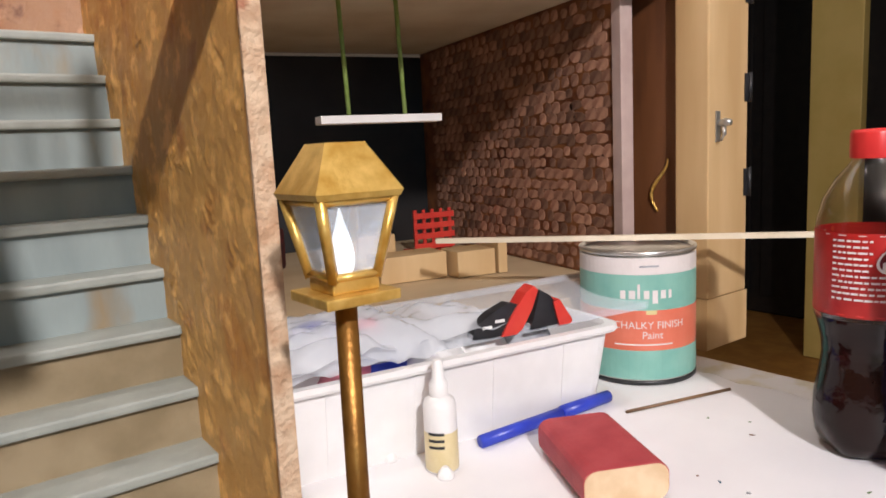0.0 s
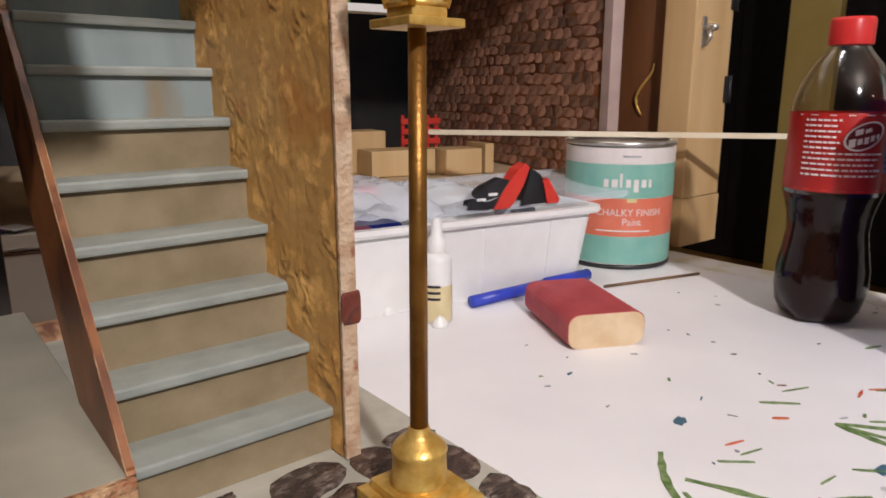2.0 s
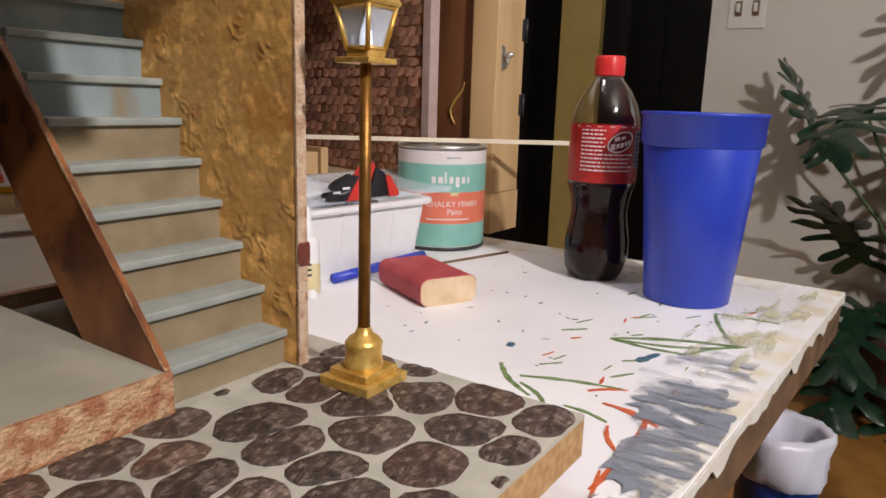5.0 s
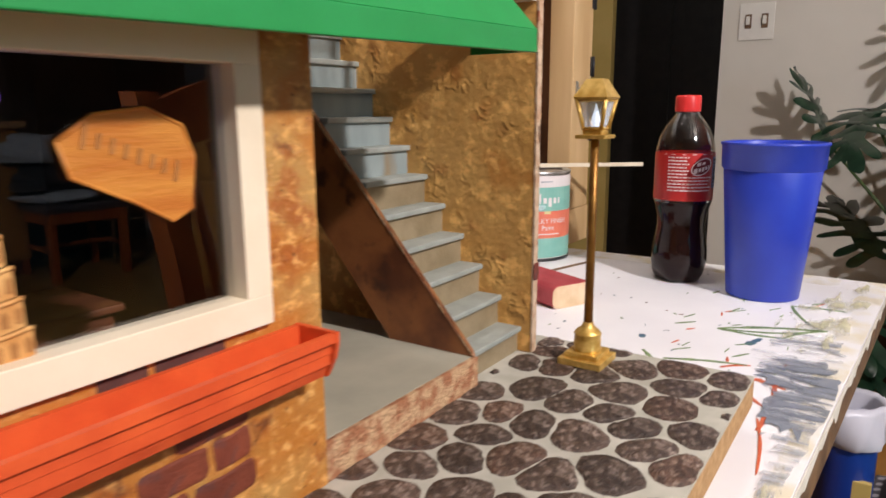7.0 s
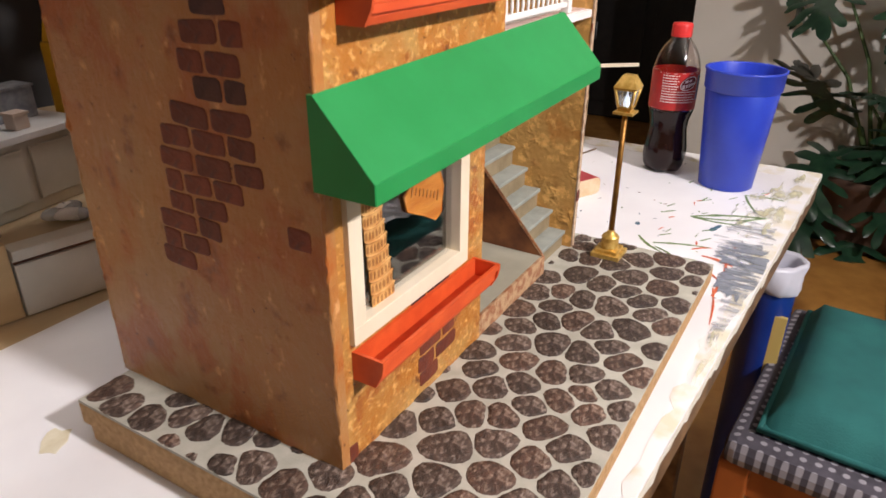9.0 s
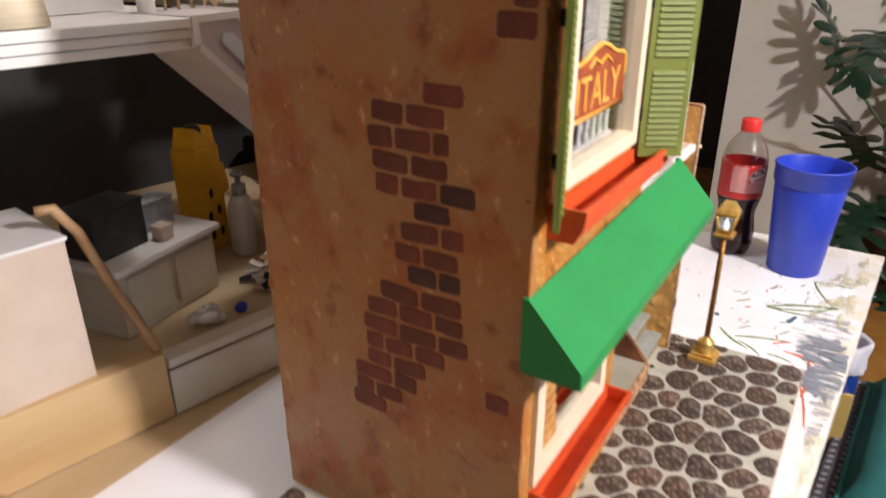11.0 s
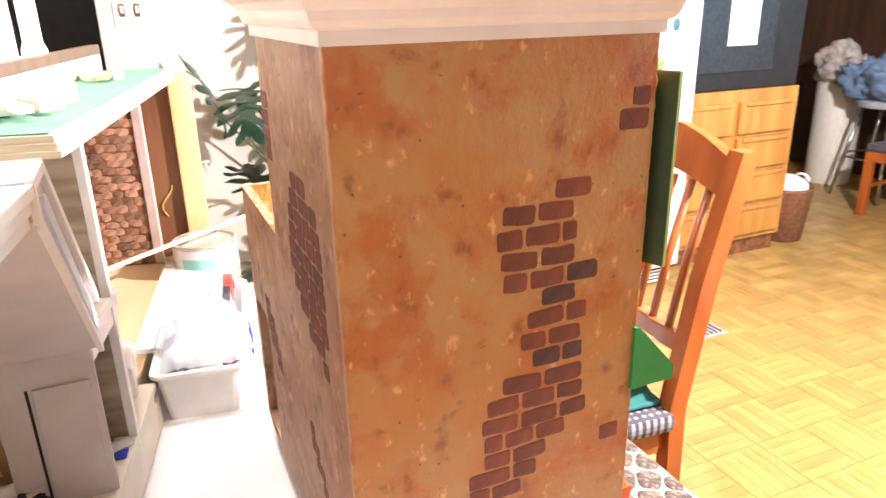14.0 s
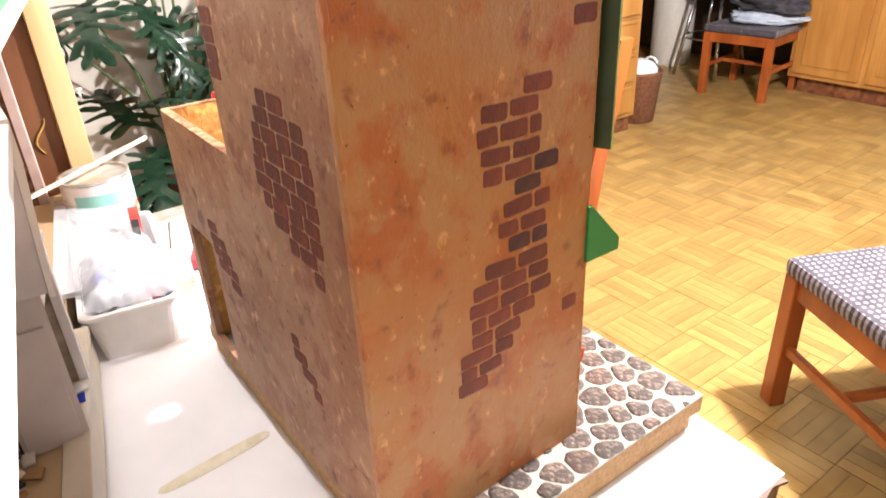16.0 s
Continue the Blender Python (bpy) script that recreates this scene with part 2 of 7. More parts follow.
STAIN = material("stained_board", (0.10, 0.028, 0.012), (0.26, 0.10, 0.035), 0.5, scale=30, fine=250, bump=0.2)
GREEN = material("awning_green", (0.012, 0.235, 0.055), (0.016, 0.26, 0.065), 0.45, scale=30, fine=900, bump=0.05)
ORANGE = material("planter_orange", (0.58, 0.070, 0.016), (0.68, 0.098, 0.022), 0.5, scale=60, fine=600, bump=0.15)
WHITE = material("white_paint", (0.78, 0.75, 0.72), (0.84, 0.82, 0.79), 0.5, scale=30, fine=400, bump=0.1)
PINKWHITE = material("cornice_paint", (0.76, 0.67, 0.62), (0.82, 0.74, 0.69), 0.4, scale=30, fine=400, bump=0.08)
OLIVE = material("shutter_olive", (0.16, 0.19, 0.035), (0.20, 0.235, 0.045), 0.5, scale=40, fine=500, bump=0.1)
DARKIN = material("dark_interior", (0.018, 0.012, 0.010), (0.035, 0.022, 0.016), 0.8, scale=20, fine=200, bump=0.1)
GLASS = clear("window_glass", (0.96, 0.97, 0.97), 0.01, thin=True)
TABLE = material("table_white", (0.80, 0.785, 0.80), (0.87, 0.86, 0.87), 0.45, scale=8, fine=220, bump=0.06)
TABLE_EDGE = material("table_edge", (0.09, 0.045, 0.02), (0.20, 0.11, 0.05), 0.6, scale=30, fine=300, bump=0.3)
TAPE = material("masking_tape", (0.62, 0.55, 0.38), (0.74, 0.69, 0.54), 0.65, scale=60, fine=500, bump=0.2)
BRASS = material("gold_paint", (0.56, 0.32, 0.06), (0.80, 0.54, 0.16), 0.33, metal=0.55, scale=150, fine=700, bump=0.25, depth=0.0006)
PARTICLE = material("chipboard", (0.36, 0.20, 0.08), (0.50, 0.31, 0.14), 0.8, scale=200, fine=900, bump=0.4)
PINE = material("pine", (0.52, 0.33, 0.15), (0.66, 0.46, 0.24), 0.55, scale=18, fine=160, bump=0.15, stretch=(1, 1, 0.12))
PINE_X = material("pine_x", (0.52, 0.33, 0.15), (0.66, 0.46, 0.24), 0.55, scale=18, fine=160, bump=0.15, stretch=(0.12, 1, 1))
OAK = material("oak", (0.36, 0.155, 0.032), (0.48, 0.235, 0.058), 0.4, scale=14, fine=120, bump=0.1, stretch=(1, 1, 0.15))
CHERRY = material("chair_wood", (0.26, 0.058, 0.012), (0.40, 0.105, 0.022), 0.35, scale=16, fine=150, bump=0.1, stretch=(1, 1, 0.2), coat=0.3)
PARQUET = material("parquet", (0.32, 0.19, 0.056), (0.43, 0.28, 0.095), 0.34, scale=9, fine=110, bump=0.1, per_object=0.18)
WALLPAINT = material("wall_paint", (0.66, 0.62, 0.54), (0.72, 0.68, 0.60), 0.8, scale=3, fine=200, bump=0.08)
# unseen walls and ceiling, coloured dark so they bounce little light
UNSEEN_WALL = material("unseen_wall_dark", (0.20, 0.165, 0.13), (0.25, 0.21, 0.165), 0.85, scale=3, fine=200, bump=0.08)
UNSEEN_CEIL = material("unseen_ceiling_dark", (0.30, 0.265, 0.23), (0.36, 0.32, 0.28), 0.9, scale=3, fine=150, bump=0.1)


# ---- mesh helpers ----
class Shape:
    """Collects simple solids into one mesh."""

    def __init__(self):
        self.v, self.f, self.smooth = [], [], []

    def add(self, verts, faces, smooth=False, m=None):
        k = len(self.v)
        self.v += [tuple(m @ Vector(p)) if m else tuple(p) for p in verts]
        self.f += [tuple(i + k for i in face) for face in faces]
        self.smooth += [smooth] * len(faces)
        return self

    def box(self, x0, x1, y0, y1, z0, z1, bevel=0.0, m=None):
        if bevel <= 0:
            verts = [(x, y, z) for x in (x0, x1) for y in (y0, y1) for z in (z0, z1)]
            return self.add(verts, [(0, 1, 3, 2), (4, 6, 7, 5), (0, 4, 5, 1), (2, 3, 7, 6), (0, 2, 6, 4), (1, 5, 7, 3)], m=m)
        bm = bmesh.new()
        bmesh.ops.create_cube(bm, size=1, matrix=Matrix.LocRotScale(((x0 + x1) / 2, (y0 + y1) / 2, (z0 + z1) / 2), None, (x1 - x0, y1 - y0, z1 - z0)))
        bmesh.ops.bevel(bm, geom=bm.edges[:], offset=bevel, segments=2, profile=0.6, affect="EDGES")
        return self.take(bm, m)

    def take(self, bm, m=None, smooth=False):
        bm.verts.index_update()
        self.add([v.co.copy() for v in bm.verts], [[v.index for v in f.verts] for f in bm.faces], smooth, m)
        bm.free()
        return self

    def prism(self, points, axis, a, b, m=None):
        """A polygon, given in the two other axes in their order, pushed from a to b along the axis."""
        def put(p, w):
            q = list(p)
            q.insert("xyz".index(axis), w)
            return tuple(q)
        n = len(points)
        verts = [put(p, a) for p in points] + [put(p, b) for p in points]
        faces = [tuple(range(n)), tuple(range(2 * n - 1, n - 1, -1))] + [(i, i + n, (i + 1) % n + n, (i + 1) % n) for i in range(n)]
        return self.add(verts, faces, m=m)

    def lathe(self, profile, x=0.0, y=0.0, z=0.0, seg=24, caps=True, m=None, wave=None):
        """A profile of (radius, height) turned round the upright axis."""
        verts, faces = [], []
        for r, h in profile:
            for k in range(seg):
                a = 2 * math.pi * k / seg
                rr = r * (wave(h, a) if wave else 1)
                verts.append((x + rr * math.cos(a), y + rr * math.sin(a), z + h))
        for i in range(len(profile) - 1):
            for k in range(seg):
                j = (k + 1) % seg
                faces.append((i * seg + k, i * seg + j, (i + 1) * seg + j, (i + 1) * seg + k))
        self.add(verts, faces, True, m)
        if caps:
            n = len(profile) - 1
            self.add(verts[:seg], [tuple(range(seg - 1, -1, -1))], False, m)
            self.add(verts[n * seg:], [tuple(range(seg))], False, m)
        return self

    def tube(self, path, radius, seg=8, m=None):
        """A round bar along the points; radius is one number or one for each point."""
        pts = [Vector(p) for p in path]
        radii = radius if isinstance(radius, (list, tuple)) else [radius] * len(pts)
        verts, faces = [], []
        for i, p in enumerate(pts):
            d = (pts[min(i + 1, len(pts) - 1)] - pts[max(i - 1, 0)]).normalized()
            side = d.cross(Vector((0, 0, 1))) if abs(d.z) < 0.95 else d.cross(Vector((1, 0, 0)))
            side.normalize()
            up = side.cross(d)
            for k in range(seg):
                a = 2 * math.pi * k / seg
                verts.append(p + radii[i] * (math.cos(a) * side + math.sin(a) * up))
        for i in range(len(pts) - 1):
            for k in range(seg):
                j = (k + 1) % seg
                faces.append((i * seg + k, i * seg + j, (i + 1) * seg + j, (i + 1) * seg + k))
        n = (len(pts) - 1) * seg
        faces += [tuple(range(seg - 1, -1, -1)), tuple(range(n, n + seg))]
        return self.add(verts, faces, True, m)

    def ball(self, x, y, z, rx, ry=None, rz=None, seg=12, m=None):
        ry, rz = ry or rx, rz or rx
        bm = bmesh.new()
        bmesh.ops.create_uvsphere(bm, u_segments=seg, v_segments=max(6, seg // 2), radius=1, matrix=Matrix.LocRotScale((x, y, z), None, (rx, ry, rz)))
        return self.take(bm, m, True)

    def mesh(self, name):
        me = bpy.data.meshes.new(name)
        me.from_pydata(self.v, [], self.f)
        me.polygons.foreach_set("use_smooth", self.smooth)
        bm = bmesh.new()
        bm.from_mesh(me)
        bmesh.ops.recalc_face_normals(bm, faces=bm.faces[:])
        bm.to_mesh(me)
        bm.free()
        return me


TURNED = []  # things whose parts are given in their own turned frame


def thing(name, label, category, at=(0, 0, 0), group="", kind=""):
    ob = tagged(new(name), label, category, group, kind)
    ob.location = at
    ob.empty_display_size = 0.01
    return ob


def part(name, shape, mat, parent=None, label="", category="", group="", kind=""):
    me = shape if isinstance(shape, bpy.types.Mesh) else shape.mesh(name)
    if mat and not me.materials:
        me.materials.append(mat)
    ob = tagged(new(name, me), label, category, group, kind)
    if parent:
        ob.parent = parent
        if parent.type == "EMPTY" and parent not in TURNED:
            ob.matrix_parent_inverse = Matrix.Translation(-Vector(parent.location))
    return ob


def setting(name, shape, mat, label, category):
    return part(name, shape, mat, None, label, category, kind="structure")


# ---- the room ----
def holed(axis, b0, b1, a0, a1, z0, z1, holes):
    """One upright wall, in one mesh, with openings (a0, a1, z0, z1) cut through it. axis: the one it is thin along."""
    us = sorted({a0, a1, *(h[0] for h in holes), *(h[1] for h in holes)})
    zs = sorted({z0, z1, *(h[2] for h in holes), *(h[3] for h in holes)})
    full = {(i, k) for i in range(len(us) - 1) for k in range(len(zs) - 1)
            if not any(h[0] <= us[i] and us[i + 1] <= h[1] and h[2] <= zs[k] and zs[k + 1] <= h[3] for h in holes)}
    verts, faces, index = [], [], {}

    def at(i, k, b):
        if (i, k, b) not in index:
            index[i, k, b] = len(verts)
            verts.append((b, us[i], zs[k]) if axis == "x" else (us[i], b, zs[k]))
        return index[i, k, b]
    for i, k in full:
        ring = [(i, k), (i + 1, k), (i + 1, k + 1), (i, k + 1)]
        faces += [tuple(at(*p, b0) for p in ring), tuple(at(*p, b1) for p in reversed(ring))]
        for (p, q), other_ in zip(zip(ring, ring[1:] + ring[:1]), ((i, k - 1), (i + 1, k), (i, k + 1), (i - 1, k))):
            if other_ not in full:
                faces.append((at(*p, b0), at(*p, b1), at(*q, b1), at(*q, b0)))
    return Shape().add(verts, faces)


s = Shape().box(-2.7, 5.2, -5.2, 3.2, FLOOR - 0.06, FLOOR - 0.004)
floor = setting("floor", s, OAK, "light oak parquet floor of small square blocks", "floor")
ceiling = setting("ceiling", Shape().box(-2.7, 5.2, -5.2, 3.2, CEIL, CEIL + 0.08), UNSEEN_CEIL, "unseen ceiling, dark to cut bounce", "ceiling")
s = holed("x", 2.80, 2.90, -5.1, 3.1, FLOOR, CEIL, [(0.405, 1.9, FLOOR, 1.40), (-5.1, -2.75, FLOOR, CEIL)])
setting("wall_east", s, WALLPAINT, "cream painted wall with a dark doorway", "wall")
s = Shape().box(2.90, 5.1, -1.12, -1.02, FLOOR, CEIL)
setting("wall_passage", s, WALLPAINT, "cream wall of the dark passage", "wall")
setting("wall_far", Shape().box(5.1, 5.2, -5.1, 3.1, FLOOR, CEIL), WALLPAINT, "cream wall at the far end", "wall")
# unseen walls; the openings in two of them are added for the fills
setting("wall_south", holed("y", -5.2, -5.1, -2.6, 5.1, FLOOR, CEIL, [(-2.25, -0.75, 0.1, 1.4)]), UNSEEN_WALL, "unseen kitchen wall, dark to cut bounce, with an added opening", "wall")
setting("wall_north", Shape().box(-2.6, 5.1, 3.1, 3.2, FLOOR, CEIL), UNSEEN_WALL, "unseen wall behind the bench, dark to cut bounce", "wall")
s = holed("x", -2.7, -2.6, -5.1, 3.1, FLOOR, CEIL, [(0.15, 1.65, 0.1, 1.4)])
setting("wall_west", s, UNSEEN_WALL, "unseen west wall, dark to cut bounce, with an added opening", "wall")
# black panelled block filling the passage, and the lit door edge
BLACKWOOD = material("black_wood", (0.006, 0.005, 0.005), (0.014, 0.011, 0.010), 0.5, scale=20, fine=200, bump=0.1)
t_ = thing("passage_block", "tall black panelled block filling the passage", "cabinet", (4.1, 0.6, FLOOR))
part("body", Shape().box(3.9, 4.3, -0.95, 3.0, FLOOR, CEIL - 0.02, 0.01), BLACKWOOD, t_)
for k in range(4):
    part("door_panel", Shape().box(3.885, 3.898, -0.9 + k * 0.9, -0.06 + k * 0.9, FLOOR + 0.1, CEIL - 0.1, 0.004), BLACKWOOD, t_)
YELLOWDOOR = material("yellow_door", (0.50, 0.36, 0.10), (0.56, 0.41, 0.13), 0.55, scale=8, fine=100, bump=0.05)
s = Shape().box(3.30, 3.35, 1.02, 1.22, FLOOR, 1.35, 0.004)
setting("door_1", s, YELLOWDOOR, "pale yellow painted door edge in the doorway", "door")

# light switch on the cream wall
SWITCH = material("switch_plastic", (0.74, 0.71, 0.64), (0.78, 0.75, 0.68), 0.4, scale=30, fine=300, bump=0.02)
t_ = thing("light_switch", "ivory double toggle light switch on the cream wall", "switch", (2.80, 0.285, 0.53))
part("plate", Shape().box(2.793, 2.7995, 0.225, 0.345, 0.462, 0.592, 0.002), SWITCH, t_)
for y in (0.257, 0.313):
    part("toggle", Shape().box(2.776, 2.7905, y - 0.006, y + 0.006, 0.516, 0.545, 0.002), SWITCH, t_)
    part("slot", Shape().box(2.7908, 2.7928, y - 0.011, y + 0.011, 0.503, 0.553), TABLE_EDGE, t_)

# ---- the table ----
t_ = thing("work_table", "white-topped work table with paint smears and taped edges", "table", (0.4, 0.1, FLOOR))
part("tabletop", Shape().prism([(-0.142, -0.150), (0.966, -0.218), (0.966, 0.404), (-0.142, 0.404)], "z", -0.005, 0.0), TABLE, t_)
part("apron", Shape().prism([(-0.1405, -0.1485), (0.9645, -0.2163), (0.9645, 0.402), (-0.1405, 0.402)], "z", -0.045, -0.0052), TABLE_EDGE, t_, "brown wooden apron")


def front(x):
    """The front edge of the table top runs a little askew."""
    return -0.150 - 0.0614 * (x + 0.142)



for x in (-0.09, 0.70):
    for y in (-0.12, 0.33):
        part("leg", Shape().box(x, x + 0.05, y, y + 0.05, FLOOR, -0.0455, 0.004), TABLE_EDGE, t_)
random.seed(4)


def scrap(name, x, y, w, h, turn, mat, parent, z=0.0004, rag=0.25, n=12, label=""):
    """A thin ragged patch lying on the table."""
    pts = []
    for k in range(n):
        a = 2 * math.pi * k / n
        c, s_ = math.cos(a), math.sin(a)
        r = 1 + random.uniform(-rag, rag)
        u, v = w / 2 * r * math.copysign(abs(c) ** 0.7, c), h / 2 * r * math.copysign(abs(s_) ** 0.7, s_)
        ca, sa = math.cos(turn), math.sin(turn)
        pts.append((x + u * ca - v * sa, y + u * sa + v * ca))
    return part(name, Shape().prism(pts, "z", z - 0.0003, z + random.uniform(0, 0.0002)), mat, parent, label)


P_GREEN = material("paint_green", (0.07, 0.14, 0.03), (0.24, 0.33, 0.14), 0.5, scale=200, fine=800)
P_GREY = material("paint_grey", (0.24, 0.25, 0.28), (0.42, 0.43, 0.46), 0.5, scale=90, fine=500)
P_RED = material("paint_red", (0.55, 0.08, 0.02), (0.62, 0.16, 0.06), 0.5, scale=200, fine=800)
P_BLUE = material("paint_blue", (0.03, 0.09, 0.14), (0.06, 0.14, 0.20), 0.5, scale=200, fine=800)
def stroke(name, a, b, w, mat, bow=0.0, n=9, z=0.0004):
    """A brush stroke with ragged sides between two places on the table."""
    ax, ay = a
    bx, by = b
    dx, dy = bx - ax, by - ay
    ln = math.hypot(dx, dy)
    nx, ny = -dy / ln, dx / ln
    up, down = [], []
    for k in range(n + 1):
        f = k / n
        c = bow * math.sin(math.pi * f)
        half = w / 2 * (0.35 + math.sin(math.pi * min(0.97, f + 0.06)) ** 0.5) * random.uniform(0.6, 1.15)
        cx_, cy_ = ax + dx * f + nx * c, ay + dy * f + ny * c
        up.append((cx_ + nx * half, cy_ + ny * half))
        down.append((cx_ - nx * half * random.uniform(0.6, 1.1), cy_ - ny * half))
    return part(name, Shape().prism(up + down[::-1], "z", z - 0.0003, z + random.uniform(0, 0.0002)), mat, t_)


# long green scribbles, the grey brushed patch with red strokes, and many small flecks
stroke("green_smear", (0.669, -0.077), (0.712, -0.163), 0.0048, P_GREEN, 0.006)
stroke("green_smear", (0.669, -0.077), (0.67, -0.137), 0.0042, P_GREEN, -0.004)
stroke("green_smear", (0.67, -0.137), (0.712, -0.163), 0.0034, P_GREEN, 0.003)
stroke("green_smear", (0.795, -0.128), (0.8, -0.181), 0.0034, P_GREEN, 0.002)
stroke("green_smear", (0.795, -0.128), (0.734, -0.151), 0.0034, P_GREEN, -0.002)
stroke("red_smear", (0.548, -0.118), (0.536, -0.156), 0.0046, P_RED, 0.003)
stroke("red_smear", (0.552, -0.146), (0.450, -0.150), 0.0042, P_RED, 0.004)
stroke("red_smear", (0.560, -0.103), (0.577, -0.124), 0.0026, P_RED, 0.002)
stroke("red_smear", (0.520, -0.132), (0.492, -0.149), 0.0024, P_RED, -0.003)
stroke("red_smear", (0.470, -0.147), (0.388, -0.160), 0.0020, P_RED, 0.002)
stroke("green_smear", (0.568, -0.034), (0.530, -0.076), 0.0034, P_GREEN, -0.004)
stroke("green_smear", (0.555, -0.056), (0.576, -0.121), 0.0036, P_GREEN, 0.003)
stroke("green_smear", (0.545, -0.062), (0.521, -0.092), 0.0026, P_GREEN, 0.003)
stroke("green_smear", (0.530, -0.100), (0.524, -0.130), 0.0030, P_GREEN, 0.002)
stroke("green_smear", (0.668, -0.078), (0.716, -0.170), 0.0030, P_GREEN, -0.010)
stroke("green_smear", (0.690, -0.100), (0.716, -0.168), 0.0022, P_GREEN, 0.002)
GREYBRUSH = brushed("grey_brushed", (0.22, 0.24, 0.28), (0.37, 0.55), (1.5, 0.45, 1), 55)
GREYWASH = brushed("grey_wash", (0.34, 0.36, 0.40), (0.48, 0.68), (1.6, 0.35, 1), 50)
OLIVEWASH = brushed("olive_wash", (0.60, 0.57, 0.36), (0.48, 0.70), (0.4, 1.4, 1), 45)
for i, (x, d, w, h, mat) in enumerate(((0.520, 0.022, 0.15, 0.044, GREYBRUSH), (0.575, 0.034, 0.085, 0.058, GREYBRUSH), (0.50, 0.022, 0.13, 0.034, GREYWASH), (0.63, 0.040, 0.15, 0.070, GREYWASH), (0.42, 0.012, 0.14, 0.018, GREYWASH), (0.72, 0.050, 0.20, 0.060, OLIVEWASH), (0.80, 0.030, 0.26, 0.045, OLIVEWASH), (0.33, 0.010, 0.16, 0.014, OLIVEWASH))):
    ring_ = []
    for k in range(40):
        a = 2 * math.pi * k / 40
        q = random.uniform(0.75, 1.15)
        ring_.append((x + w / 2 * q * math.cos(a), max(front(x + w / 2 * q * math.cos(a)) + 0.001, front(x) + d + h / 2 * q * math.sin(a) - 0.06 * w / 2 * math.cos(a)), 0.0011 + 0.0003 * i))
    part("paint_wash", Shape().add(ring_, [tuple(range(40))]), mat, t_)
for k in range(26):
    x, y = 0.56 + 0.28 * random.random(), -0.155 + 0.12 * random.random()
    a = random.uniform(-0.9, 0.3)
    r = random.uniform(0.004, 0.012)
    stroke("green_smear", (x - r * math.cos(a), y - r * math.sin(a)), (x + r * math.cos(a), y + r * math.sin(a)), random.uniform(0.0008, 0.0022), P_GREEN if k % 4 else P_RED, 0, 5)
stroke("blue_blot", (0.632, -0.111), (0.658, -0.119), 0.006, P_BLUE)
scrap("blue_blot", 0.734, -0.151, 0.010, 0.004, 0.6, P_BLUE, t_)
scrap("blue_blot", 0.606, -0.021, 0.010, 0.006, 0.4, P_BLUE, t_)
for k in range(44):
    scrap("paint_fleck", random.uniform(0.455, 0.95), random.uniform(-0.16, 0.13), random.uniform(0.0015, 0.006), random.uniform(0.0008, 0.002), random.uniform(0, 3), (P_BLUE, P_GREEN, P_GREY, STAIN)[k % 4], t_)
TAPE_PALE = material("pale_tape", (0.64, 0.60, 0.50), (0.74, 0.71, 0.64), 0.6, scale=60, fine=500, bump=0.2)
# yellowed tape along the front and the end, torn and overlapping, folded down over the edge
TAPEWASH = material("taped_edge", (0.78, 0.76, 0.75), (0.68, 0.62, 0.48), 0.55, scale=26, fine=300, bump=0.15, spread=(0.45, 0.6), detail=7)
inner_edge = []
for k in range(75):
    x = -0.140 + 1.104 * k / 74
    wide = 0.009 + 0.022 * max(0.0, x) + 0.016 * max(0.0, x) * noise.noise(Vector((x * 13, 3, 0))) + 0.008 * noise.noise(Vector((x * 41, 9, 0)))
    inner_edge.append((x, front(x) + max(0.004, wide)))
part("masking_tape", Shape().prism([(x, front(x) + 0.0006) for x, _ in inner_edge] + inner_edge[::-1], "z", 0.0001, 0.0004), TAPEWASH, t_, "torn yellowed tape along the table edge")
end_edge = [(0.925 + 0.018 * noise.noise(Vector((y_ * 17, 5, 0))) + 0.008 * noise.noise(Vector((y_ * 50, 1, 0))), y_) for y_ in [-0.165 + 0.008 * k for k in range(50)]]
part("masking_tape", Shape().prism([(0.9652, y_) for _, y_ in end_edge] + end_edge[::-1], "z", 0.0001, 0.0005), TAPEWASH, t_, "torn yellowed tape along the table end")
edge_low = [(0.012 * k, -0.005 - 0.022 * max(0.0, noise.noise(Vector((k * 0.31, 2.0, 0.0)))) - 0.012 * max(0.0, noise.noise(Vector((k * 1.3, 7.0, 0.0)))) - 0.003 * random.random()) for k in range(93)]
part("tape_flap", Shape().prism([(1.104, -0.0003)] + edge_low[::-1] + [(0.0, -0.0003)], "y", -0.0012, -0.0004, m=Matrix.Translation((-0.142, -0.150, 0)) @ pose(0, 0, 0, 0, 0, math.degrees(math.atan(-0.0614)))), TAPE_PALE, t_, "torn yellowed tape over the table edge")
scrap("masking_tape", 0.24, 0.29, 0.13, 0.018, 1.66, TAPE, t_, z=0.0006, rag=0.06, label="long yellowed masking tape strip")
scrap("masking_tape", -0.06, 0.24, 0.03, 0.02, 0.6, TAPE, t_, z=0.0006)

random.seed(52)
wavy = [(-0.1425 - random.uniform(0.0008, 0.0065), -0.145 + 0.0183 * k) for k in range(31)]
part("chipped_edge", Shape().prism([(-0.1415, -0.145)] + wavy + [(-0.1415, 0.404)], "z", -0.0046, -0.0012), TABLE_EDGE, t_, "dark chipped table edge")

# ---- the cobbled base ----
G = 0.04
base = thing("cobbled_base", "chipboard base with painted grey-brown cobblestones in beige mortar", "model base", (0.2, 0.0, 0.0))
part("lower_board", Shape().box(-0.042, 0.44, -0.134, 0.216, 0.0004, 0.0185, 0.0008), PARTICLE, base)
